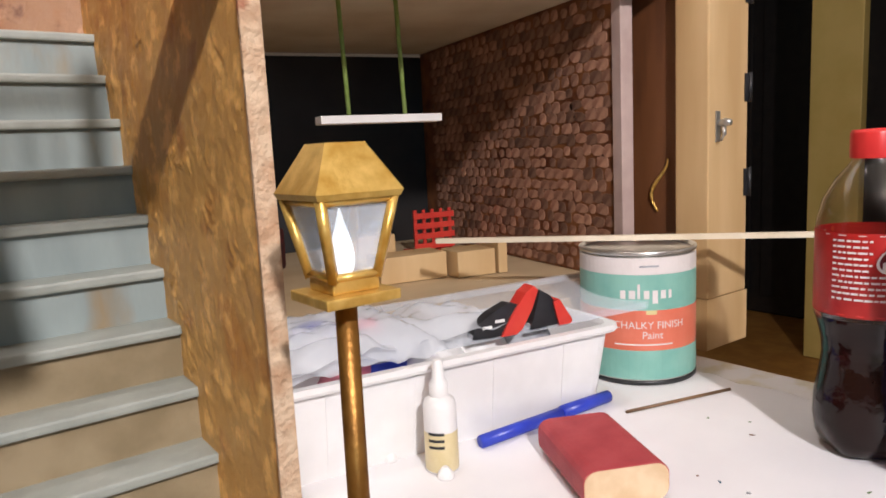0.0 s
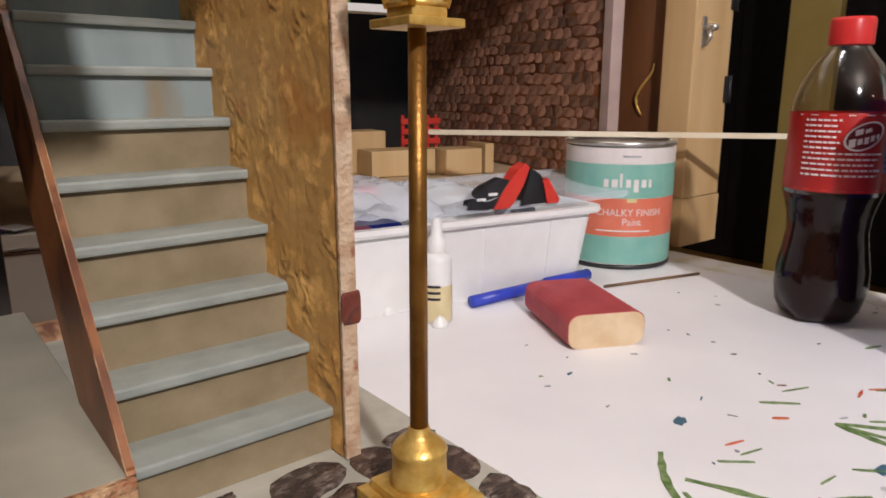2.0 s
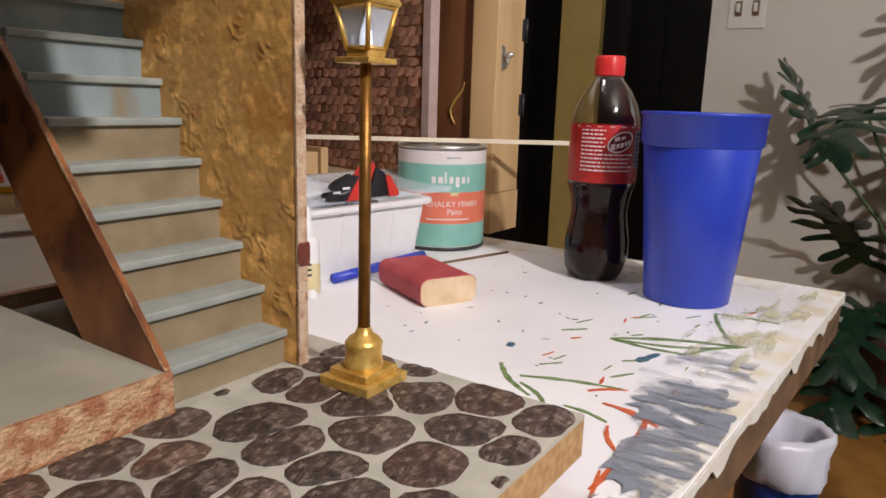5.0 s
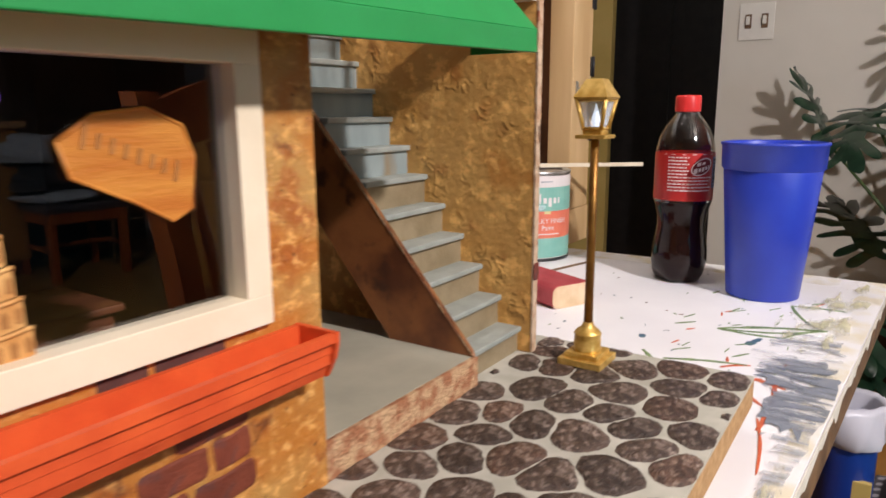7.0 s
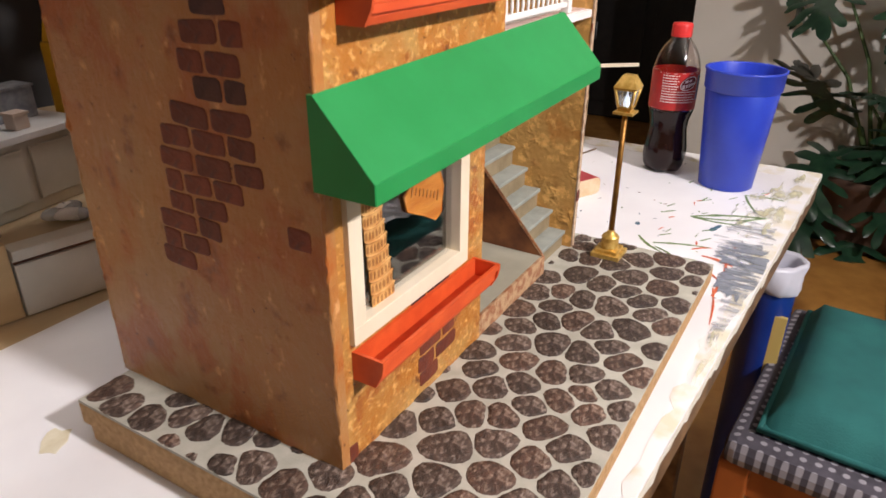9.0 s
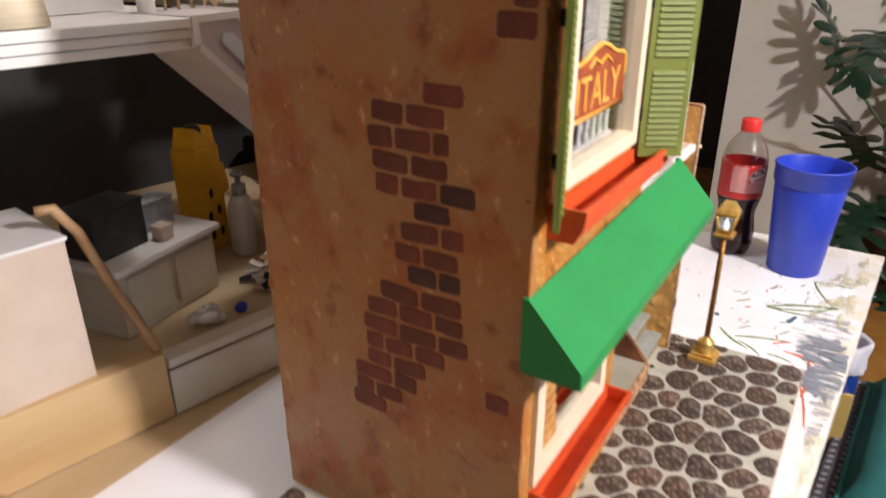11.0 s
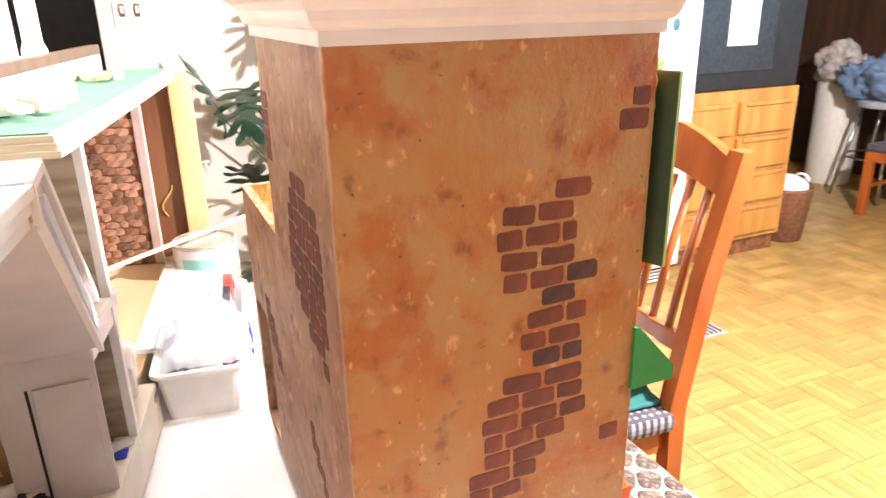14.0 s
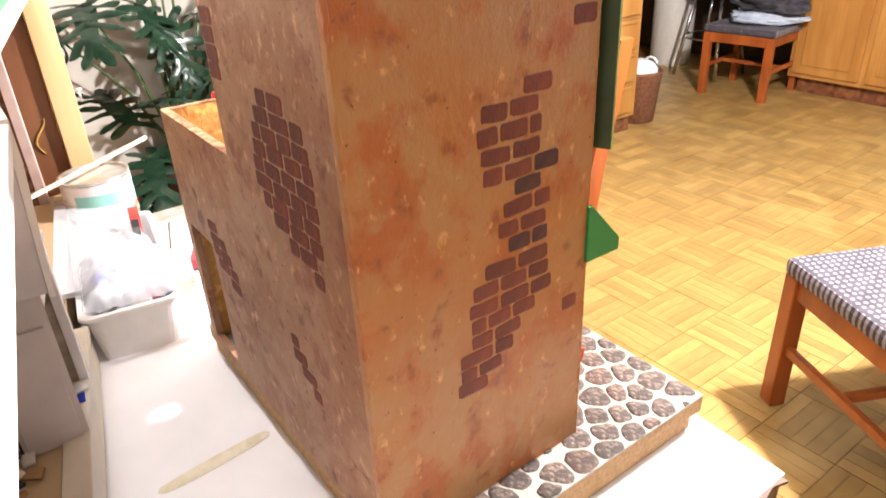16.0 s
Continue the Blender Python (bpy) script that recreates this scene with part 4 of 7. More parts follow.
# what shows behind the panes
SIGNRED = material("sign_red", (0.26, 0.045, 0.015), (0.36, 0.075, 0.022), 0.45, scale=60, fine=500)
SIGNGOLD = material("sign_gold", (0.75, 0.36, 0.05), (0.85, 0.46, 0.09), 0.45, scale=60, fine=500)


def lettering(text, size, m, mat, parent, name="lettering"):
    curve = bpy.data.curves.new(name, "FONT")
    curve.body, curve.size, curve.extrude, curve.align_x, curve.align_y = text, size, 0.0002, "CENTER", "CENTER"
    tmp = bpy.data.objects.new(name, curve)
    me = bpy.data.meshes.new_from_object(tmp)
    bpy.data.objects.remove(tmp)
    me.materials.append(mat)
    ob = part(name, me, None, parent)
    ob.matrix_basis = m
    return ob


sign = thing("window_sign", "red and gold scalloped sign in the upper window", "sign", (0.1, 0.004, 0.41))
pts = [(0.047, 0.3845), (0.143, 0.3845)] + [(0.095 + 0.048 * math.cos(a), 0.410 + 0.016 * math.sin(a) + 0.0025 * math.sin(5 * a)) for a in [math.pi * k / 12 for k in range(13)]]
part("board", Shape().prism(pts, "y", 0.0022, 0.0032), SIGNRED, sign)
part("rim", Shape().tube([(x, 0.0021, z) for x, z in pts + pts[:1]], 0.0016, 6), SIGNGOLD, sign, "gold rim")
lettering("ITALY", 0.030, pose(0.095, 0.0019, 0.3985, 90, 0, 0) @ Matrix.Diagonal((1.0, 1.05, 1, 1)), SIGNGOLD, sign)
part("flourish", Shape().tube([(0.075, 0.0021, 0.415), (0.085, 0.0021, 0.420), (0.095, 0.0021, 0.416), (0.105, 0.0021, 0.420), (0.115, 0.0021, 0.415)], 0.0013, 6), SIGNGOLD, sign)
t_ = thing("inner_balusters", "row of white balusters behind the upper window", "railing", (0.1, 0.02, 0.36))
for k in range(9):
    part("baluster", Shape().lathe([(0.0022, 0), (0.0016, 0.01), (0.0024, 0.02), (0.0018, 0.034)], 0.047 + 0.0135 * k, 0.016, 0.3585, seg=8), WHITE, t_)
part("rail", Shape().box(0.0415, 0.160, 0.013, 0.019, 0.3925, 0.395).box(0.0415, 0.160, 0.0125, 0.0195, 0.3545, 0.3585), WHITE, t_)
CURTAIN = material("curtain", (0.55, 0.50, 0.46), (0.66, 0.62, 0.58), 0.85, scale=60, fine=700)
t_ = thing("curtain", "pale grey curtain gathered beside the upper window", "curtain", (0.15, 0.02, 0.36))
part("cloth", Shape().prism([(0.114 + 0.003 * k, 0.022 + 0.003 * (k % 2)) for k in range(17)] + [(0.162 - 0.003 * k, 0.0232 + 0.003 * (k % 2)) for k in range(17)], "z", 0.352, 0.484), CURTAIN, t_)

# the shop window picture: a leaning arcaded tower and a scalloped plaque
pic = thing("window_picture", "orange leaning arcaded tower picture on the shop pane", "picture", (0.06, 0.003, 0.145))
TOWERTAN = material("tower_tan", (0.52, 0.23, 0.06), (0.70, 0.40, 0.14), 0.6, scale=120, fine=600)
TOWERDARK = material("tower_dark", (0.30, 0.12, 0.03), (0.40, 0.18, 0.05), 0.6, scale=120, fine=600)
for k in range(8):
    z = 0.1428 + k * 0.0096
    x = 0.0560 - 0.0014 * k
    w = 0.0124 - 0.0004 * k
    bow = [(x - w + 2 * w * q / 8, -0.0016 * math.sin(math.pi * q / 8)) for q in range(9)]
    tier = part("tier", Shape().prism([(u, z + v) for u, v in bow] + [(u, z + 0.0090 + v) for u, v in bow[::-1]], "y", 0.0024, 0.0032), TOWERTAN, pic)
    part("ledge", Shape().tube([(u, 0.0023, z + 0.0088 + v) for u, v in bow], 0.0008, 6), TOWERTAN, tier)
    for q in range(6):
        xx = x - w + 0.0016 + q * (2 * w - 0.0032) / 5
        zz = z - 0.0016 * math.sin(math.pi * (q + 0.5) / 6)
        part("arch", Shape().prism([(xx - 0.0010, zz + 0.0016), (xx + 0.0010, zz + 0.0016), (xx + 0.0010, zz + 0.0056), (xx, zz + 0.0068), (xx - 0.0010, zz + 0.0056)], "y", 0.0021, 0.0023), TOWERDARK, tier)
plaque = thing("plaque", "orange scalloped wooden plaque hanging in the shop window", "sign", (0.115, 0.003, 0.2))
pts = [(0.0813, 0.2068), (0.0845, 0.1955), (0.095, 0.1905), (0.106, 0.1853), (0.1195, 0.1774), (0.1285, 0.181), (0.130, 0.200), (0.126, 0.211), (0.112, 0.217), (0.094, 0.215)]
ORANGEWOOD = material("orange_wood", (0.46, 0.145, 0.020), (0.58, 0.235, 0.040), 0.45, scale=60, fine=300, stretch=(0.4, 1, 2.5), bump=0.4)
part("board", Shape().prism(pts, "y", 0.0016, 0.0030), ORANGEWOOD, plaque)
part("rim", Shape().tube([(x, 0.0016, z) for x, z in pts + pts[:1]], 0.0007, 6), ORANGEWOOD, plaque)
for k, tall in enumerate((0.0085, 0.0050, 0.0052, 0.0050, 0.0054, 0.0050, 0.0052, 0.0078)):
    x, z = 0.0900 + 0.0046 * k, 0.2085 - 0.0019 * k
    part("carved_bar", Shape().box(-0.0006, 0.0006, -0.0002, 0.0002, -tall / 2, tall / 2, m=Matrix.Translation((x, 0.0012, z)) @ pose(0, 0, 0, 0, 14, 0)), TOWERDARK, plaque)
lampglass = thing("stained_glass_lamp", "small lit stained glass lamp inside the shop", "lamp", (0.062, 0.026, 0.225))
CELLS = [glow("stained_glass", c, 1.3) for c in ((0.18, 0.08, 0.75), (0.08, 0.55, 0.30), (0.50, 0.85, 1.0), (0.35, 0.12, 0.70), (0.60, 0.75, 0.95), (0.10, 0.30, 0.75))]
for ring_, (r0, z0, r1, z1) in enumerate(((0.0055, 0.2360, 0.0105, 0.2290), (0.0107, 0.2288, 0.0128, 0.2205), (0.0128, 0.2203, 0.0112, 0.2160))):
    for k in range(10):
        a, b = math.pi * 2 * (k + 0.06) / 10, math.pi * 2 * (k + 0.94) / 10
        quad = [(0.064 + r * math.cos(t), 0.026 + r * math.sin(t), z) for t in (a, b) for r, z in ((r0, z0), (r1, z1))]
        inner_ = [(0.064 + (p[0] - 0.064) * 0.93, 0.026 + (p[1] - 0.026) * 0.93, p[2]) for p in quad]
        part("glass_cell", Shape().add(quad + inner_, [(0, 1, 3, 2), (4, 6, 7, 5), (0, 4, 5, 1), (2, 3, 7, 6), (0, 2, 6, 4), (1, 5, 7, 3)]), CELLS[(k * 2 + ring_ * 3 + k // 3) % 6], lampglass)
part("stem", Shape().tube([(0.064, 0.026, 0.2362), (0.064, 0.026, 0.2862)], 0.0012), BRASS, lampglass)
t_ = thing("shop_counter", "dark brown low counter inside the dark shop", "counter", (0.1, 0.12, G + 0.004))
part("body", Shape().box(0.05, 0.15, 0.10, 0.15, G + 0.0042, 0.12, 0.001), STAIN, t_)
part("top", Shape().box(0.046, 0.154, 0.096, 0.154, 0.1202, 0.124, 0.001), STAIN, t_)


# ---- things on the table ----
lampost = thing("street_lamp", "gold-painted miniature street lamp with a lit flame bulb", "street lamp", (0.409, -0.0425, G))
LX, LY = 0.409, -0.0425
part("foot", Shape().box(LX - 0.0157, LX + 0.0157, LY - 0.0155, LY + 0.0155, G + 0.0012, G + 0.0062, 0.0006).box(LX - 0.0122, LX + 0.0122, LY - 0.012, LY + 0.012, G + 0.0062, G + 0.0100, 0.0008), BRASS, lampost)
part("pedestal", Shape().lathe([(0.0094, 0.0), (0.0099, 0.0014), (0.0094, 0.0022), (0.0091, 0.0112), (0.0096, 0.0122), (0.0091, 0.0132), (0.0074, 0.0152), (0.0050, 0.0168), (0.0041, 0.0182), (0.0034, 0.0205)], LX, LY, G + 0.0099, seg=28), BRASS, lampost)
BRONZE = material("bronze_paint", (0.20, 0.085, 0.015), (0.30, 0.145, 0.03), 0.4, metal=0.7, scale=90, fine=600, bump=0.2)
part("column", Shape().tube([(LX, LY, G + 0.0262), (LX + 0.0004, LY + 0.0002, G + 0.095), (LX + 0.0008, LY + 0.0004, G + 0.158)], [0.0031, 0.0029, 0.0028], 16), BRONZE, lampost, "round bronze-gold column")
Z = 0.1966
LX, LY = LX + 0.0008, LY + 0.0004  # the column leans a little
part("collar_plate", Shape().box(LX - 0.0101, LX + 0.0101, LY - 0.0101, LY + 0.0101, Z, Z + 0.0026, 0.0005).box(LX - 0.0064, LX + 0.0064, LY - 0.0064, LY + 0.0064, Z + 0.0026, Z + 0.0062, 0.0006), BRASS, lampost)
LG = film("lantern_glass", (0.72, 0.78, 0.86), 0.26, 0.15)


def frustum(s, r0, r1, z0, z1, x, y):
    v = [(x + a * r0, y + b * r0, z0) for a, b in ((-1, -1), (1, -1), (1, 1), (-1, 1))] + [(x + a * r1, y + b * r1, z1) for a, b in ((-1, -1), (1, -1), (1, 1), (-1, 1))]
    return s.add(v, [(3, 2, 1, 0), (4, 5, 6, 7)] + [(i, (i + 1) % 4, (i + 1) % 4 + 4, i + 4) for i in range(4)])


for a, b in ((-1, -1), (1, -1), (1, 1), (-1, 1)):
    part("corner_bar", Shape().tube([(LX + a * 0.0060, LY + b * 0.0060, Z + 0.0058), (LX + a * 0.0098, LY + b * 0.0098, Z + 0.0254)], 0.0015, 4), BRASS, lampost)
for k in range(4):
    r0, r1 = 0.0055, 0.0094
    v = [(-r0, -r0, Z + 0.006), (r0, -r0, Z + 0.006), (r1, -r1, Z + 0.0252), (-r1, -r1, Z + 0.0252)]
    v += [(p[0] * 0.98, p[1] + 0.0004, p[2]) for p in v]
    rot = Matrix.Translation((LX, LY, 0)) @ pose(0, 0, 0, 0, 0, 90 * k)
    ob = part("lantern_pane", Shape().add(v, [(0, 1, 2, 3), (7, 6, 5, 4), (0, 4, 5, 1), (1, 5, 6, 2), (2, 6, 7, 3), (3, 7, 4, 0)], m=rot), LG, lampost, "hazy clear pane")
    ob.visible_shadow = False
for k in range(4):
    rot = Matrix.Translation((LX, LY, 0)) @ pose(0, 0, 0, 0, 0, 90 * k)
    part("sill_bar", Shape().tube([(-0.0062, -0.0062, Z + 0.0066), (0.0062, -0.0062, Z + 0.0066)], 0.0011, 4, m=rot), BRASS, lampost)
    part("head_bar", Shape().tube([(-0.0096, -0.0096, Z + 0.0248), (0.0096, -0.0096, Z + 0.0248)], 0.0009, 4, m=rot), BRASS, lampost)
s = Shape()
frustum(s, 0.0116, 0.0053, Z + 0.0268, Z + 0.0384, LX, LY)
frustum(s, 0.0110, 0.0116, Z + 0.0253, Z + 0.0268, LX, LY)
part("roof", s, BRASS, lampost, "gold hipped lantern roof")
part("flame_bulb", Shape().lathe([(0.0020, 0.0), (0.0029, 0.002), (0.0031, 0.0045), (0.0026, 0.008), (0.0015, 0.0115), (0.0007, 0.0145), (0.0002, 0.0165)], LX, LY, Z + 0.0062, seg=14), glow("flame_bulb", (0.80, 0.88, 1.0), 1.3), lampost, "white flame-shaped bulb")

# cola bottle
PLASTICRED = material("plastic_red", (0.62, 0.04, 0.03), (0.68, 0.06, 0.04), 0.35, scale=50, fine=300)
PLASTICBLUE = material("plastic_blue", (0.02, 0.04, 0.42), (0.03, 0.06, 0.5), 0.35, scale=50, fine=300)
PLASTICBLACK = material("plastic_black", (0.010, 0.010, 0.012), (0.025, 0.025, 0.028), 0.4, scale=50, fine=300)
PET = clear("bottle_plastic", (0.93, 0.92, 0.91), 0.08, thin=True, edge=0.75)
COLA = material("cola", (0.010, 0.004, 0.003), (0.014, 0.005, 0.004), 0.07, scale=10, fine=70, bump=0.25, depth=0.003)
CAPRED = material("cap_red", (0.62, 0.03, 0.03), (0.68, 0.04, 0.035), 0.35, scale=40, fine=300, bump=0.03)
LABEL = material("label_red", (0.36, 0.012, 0.012), (0.44, 0.018, 0.015), 0.35, scale=40, fine=300, bump=0.02)
BX, BY = 0.855, 0.013
bottle = thing("soda_bottle", "clear plastic soda bottle half full of dark cola with red cap", "bottle", (BX, BY, 0))


def petals(h, a):
    return 1 - 0.16 * max(0.0, 1 - h / 0.022) * (0.5 + 0.5 * math.cos(5 * a))


outer = [(0.020, 0.0), (0.0285, 0.003), (0.0325, 0.012), (0.0340, 0.026), (0.0335, 0.042), (0.0305, 0.060), (0.0290, 0.072), (0.0300, 0.084), (0.0330, 0.096), (0.0350, 0.102), (0.0350, 0.164), (0.0345, 0.170), (0.0310, 0.184), (0.0235, 0.198), (0.0160, 0.207), (0.0135, 0.211), (0.0132, 0.216)]
part("bottle_wall", Shape().lathe([p for p in outer if p[1] > 0.1], BX, BY, 0, seg=40, caps=False, wave=petals), PET, bottle)
part("cola", Shape().lathe([(r, h) for r, h in outer if h < 0.1025] + [(0.0346, 0.112)], BX, BY, 0, seg=40, wave=petals), COLA, bottle, "dark brown cola")
part("label", Shape().lathe([(0.0354, 0.105), (0.0356, 0.106), (0.0356, 0.162), (0.0354, 0.163)], BX, BY, 0, seg=40, caps=False), LABEL, bottle, "dark red paper label")
cap = Shape().lathe([(0.0150, 0.212), (0.0152, 0.2135), (0.0152, 0.229), (0.0142, 0.2315), (0.001, 0.232)], BX, BY, 0, seg=40, wave=lambda h, a: 1 + (0.012 * math.cos(30 * a) if 0.2125 < h < 0.2295 else 0))
part("cap", cap, CAPRED, bottle, "red screw cap")
LABELWHITE = material("label_print", (0.72, 0.66, 0.64), (0.78, 0.72, 0.70), 0.5, scale=60, fine=300)
COLA.node_tree.nodes["Principled BSDF"].inputs["Specular IOR Level"].default_value = 0.28
LABELBLUE = material("barcode", (0.20, 0.22, 0.42), (0.42, 0.44, 0.60), 0.5, scale=20, fine=900, stretch=(1, 1, 0.02))


def curved_bar(cx, cy, r, z0, z1, d0, d1, n=6):
    v, f = [], []
    for k in range(n + 1):
        a = radians(d0 + (d1 - d0) * k / n)
        v += [(cx + q * math.cos(a), cy + q * math.sin(a), z) for q in (r, r + 0.0002) for z in (z0, z1)]
    for k in range(n):
        i, j = 4 * k, 4 * k + 4
        f += [(i + 2, j + 2, j + 3, i + 3), (i, i + 1, j + 1, j), (i + 1, i + 3, j + 3, j + 1), (i, j, j + 2, i + 2)]
    return Shape().add(v, f)


FACE = 213
for z0, z1, d0, d1 in ((0.1062, 0.1070, -60, 60), (0.1612, 0.1618, -60, 60)):
    part("label_line", curved_bar(BX, BY, 0.0357, z0, z1, FACE + d0, FACE + d1), CAPRED if z0 < 0.12 else LABELWHITE, bottle)
rnd = random.Random(14)
for k in range(11):
    at_ = -50.0
    stop_ = -10 - 3 * (k % 2) if k < 6 else 40 - 4 * (k % 3)
    z_ = 0.1572 - 0.0040 * k
    while at_ < stop_:
        w_ = rnd.uniform(3, 9)
        part("print_bar", curved_bar(BX, BY, 0.0357, z_, z_ + 0.0014, FACE + at_, FACE + min(stop_, at_ + w_), 3), LABELWHITE, bottle)
        at_ += w_ + rnd.uniform(1.0, 2.4)
part("barcode", curved_bar(BX, BY, 0.0357, 0.120, 0.158, FACE + 46, FACE + 66), LABELBLUE, bottle, "pale bar code panel")
for k in range(9):
    part("barcode_line", curved_bar(BX, BY, 0.0360, 0.1225 + 0.0038 * k, 0.1240 + 0.0038 * k + 0.0006 * (k % 3), FACE + 48, FACE + 64, 3), PLASTICBLACK, bottle)
LOGODARK = material("logo_maroon", (0.13, 0.006, 0.010), (0.17, 0.010, 0.014), 0.4, scale=60, fine=300, bump=0.02)
oval = [(0.0140 * math.cos(a), 0.0100 * math.sin(a)) for a in [2 * math.pi * k / 28 for k in range(28)]]


def on_label(q, u, w_, r):
    a = radians(FACE + 16) + q * u / 0.0357
    return (BX + r * math.cos(a), BY + r * math.sin(a), 0.1468 + q * w_ + 0.28 * q * u)


part("logo_field", Shape().add([on_label(0, 0, 0, 0.0361)] + [on_label(0.9, u, w_, 0.0361) for u, w_ in oval], [(0, k + 1, (k + 1) % 28 + 1) for k in range(28)]), LOGODARK, bottle, "dark maroon oval")
part("logo_ring", Shape().add([on_label(q, u, w_, 0.0362) for q in (0.88, 1.0) for u, w_ in oval], [(k, (k + 1) % 28, 28 + (k + 1) % 28, 28 + k) for k in range(28)]), LABELWHITE, bottle, "white oval logo outline")
for u0, u1, w0, w1 in ((-0.007, -0.002, 0.0022, 0.0062), (-0.0005, 0.0040, 0.0022, 0.0050), (-0.0105, -0.0062, -0.0058, 0.0002), (-0.0050, -0.0018, -0.0050, -0.0008), (-0.0006, 0.0026, -0.0056, -0.0008), (0.0038, 0.0068, -0.0050, -0.0008), (0.0080, 0.0104, -0.0046, -0.0010)):
    quad = [on_label(1, u, w_, 0.0363) for u, w_ in ((u0, w0), (u1, w0), (u1, w1), (u0, w1))]
    part("logo_bar", Shape().add(quad, [(0, 1, 2, 3)]), LABELWHITE, bottle)

# blue stadium cup
CUPBLUE = material("cup_blue", (0.018, 0.045, 0.44), (0.022, 0.055, 0.48), 0.38, scale=30, fine=500, bump=0.03)
CX, CY = 0.832, -0.091
cup = thing("plastic_cup", "tall blue plastic cup on the white table", "cup", (CX, CY, 0))
inner = [(0.0385, 0.004), (0.0508, 0.150), (0.0512, 0.150), (0.0525, 0.1765)]
shell = [(0.0375, 0.0), (0.0398, 0.0015), (0.0520, 0.1475), (0.0545, 0.1500), (0.0552, 0.1745), (0.0568, 0.1755), (0.0568, 0.1780), (0.0535, 0.1785)]
part("wall", Shape().lathe(shell[:3] + inner[1::-1], CX, CY, 0, seg=48), CUPBLUE, cup)
part("rim_band", Shape().lathe(shell[2:] + inner[:1:-1] + [(0.0508, 0.1476)], CX, CY, 0, seg=48), CUPBLUE, cup)

# paint can
TEAL = material("can_teal", (0.20, 0.45, 0.38), (0.25, 0.51, 0.43), 0.4, scale=40, fine=300, bump=0.02)
CORAL = material("can_coral", (0.70, 0.17, 0.10), (0.75, 0.21, 0.13), 0.4, scale=40, fine=300, bump=0.02)
STEEL = material("tin", (0.55, 0.53, 0.50), (0.68, 0.66, 0.63), 0.3, metal=0.9, scale=60, fine=300, bump=0.05)
NX, NY = 0.892, 0.2425
can = thing("paint_can", "quart paint can with white, teal and coral label", "paint can", (NX, NY, 0))
CR = 0.0560
BLACKRIM = material("can_seam", (0.03, 0.03, 0.03), (0.07, 0.07, 0.07), 0.35, metal=0.6, scale=60, fine=300, bump=0.05)
part("body", Shape().lathe([(CR - 0.0005, 0.004), (CR, 0.005), (CR, 0.124), (CR - 0.002, 0.1245), (CR - 0.0035, 0.120)], NX, NY, 0, seg=56, caps=False), STEEL, can)
part("bottom_seam", Shape().lathe([(CR - 0.003, 0.0002), (CR + 0.0008, 0.0006), (CR + 0.0010, 0.0040), (CR - 0.0002, 0.0046)], NX, NY, 0, seg=56), BLACKRIM, can, "black bottom seam")
part("top_seam", Shape().lathe([(CR - 0.0030, 0.1250), (CR + 0.0004, 0.1248), (CR + 0.0014, 0.1268), (CR + 0.0010, 0.1292), (CR - 0.0020, 0.1296), (CR - 0.0045, 0.1270)], NX, NY, 0, seg=56, caps=False), STEEL, can, "rolled tin rim")
for z0, z1, mat in ((0.1075, 0.1232, LABELWHITE), (0.0735, 0.1073, TEAL), (0.0345, 0.0733, CORAL), (0.0060, 0.0343, TEAL)):
    part("label_band", curved_bar(NX, NY, CR + 0.0003, z0, z1, 222 - 92, 222 + 92, 30), mat, can)
part("lid", Shape().lathe([(CR - 0.0044, 0.1262), (CR - 0.006, 0.1225), (CR - 0.009, 0.1262), (CR - 0.013, 0.1232), (0.001, 0.1232)], NX, NY, 0, seg=48), STEEL, can, "dented tin lid")
part("label_back", Shape().lathe([(CR + 0.0001, 0.0060), (CR + 0.0002, 0.0064), (CR + 0.0002, 0.1228), (CR + 0.0001, 0.1232)], NX, NY, 0, seg=56, caps=False), LABELWHITE, can, "white label back with small print")
for z0, z1, d0, d1, mat in ((0.054, 0.062, 116, 158, CORAL), (0.078, 0.082, 120, 164, P_GREY), (0.069, 0.071, 112, 160, P_GREY), (0.038, 0.046, 120, 150, TEAL), (0.094, 0.098, 118, 150, P_GREY)):
    part("print_bar", curved_bar(NX, NY, CR + 0.0004, z0, z1, d0 - 40, d1 - 40), mat, can)
CANFACE = 222


def wrapped_text(text, size, cx, cy, r, z, deg, mat, parent, name="lettering"):
    """Words laid round an upright wall."""
    ob = lettering(text, size, Matrix.Identity(4), mat, parent, name)
    for v_ in ob.data.vertices:
        a = radians(deg) + v_.co.x / r
        rr = r + 0.0001 + v_.co.z * 0.5
        v_.co = (cx + rr * math.cos(a), cy + rr * math.sin(a), z + v_.co.y)
    return ob


for k, (d0, d1, z0, z1) in enumerate(((-20, -15, 0.0845, 0.0925), (-12, -6, 0.0845, 0.0925), (-4, -1.5, 0.0845, 0.0985), (2, 7, 0.0845, 0.0925), (10, 15, 0.0800, 0.0925), (18, 23, 0.0845, 0.0925), (26, 29, 0.0845, 0.0925))):
    part("wordmark_bar", curved_bar(NX, NY, CR + 0.0005, z0, z1, CANFACE + d0, CANFACE + d1), LABELWHITE, can)
wrapped_text("CHALKY FINISH", 0.0098, NX, NY, CR + 0.0006, 0.0588, CANFACE + 8, LABELWHITE, can)
wrapped_text("Paint", 0.0100, NX, NY, CR + 0.0006, 0.0492, CANFACE + 10, LABELWHITE, can)
TAGGOLD = material("label_tag", (0.66, 0.55, 0.24), (0.72, 0.62, 0.32), 0.5, scale=60, fine=300)
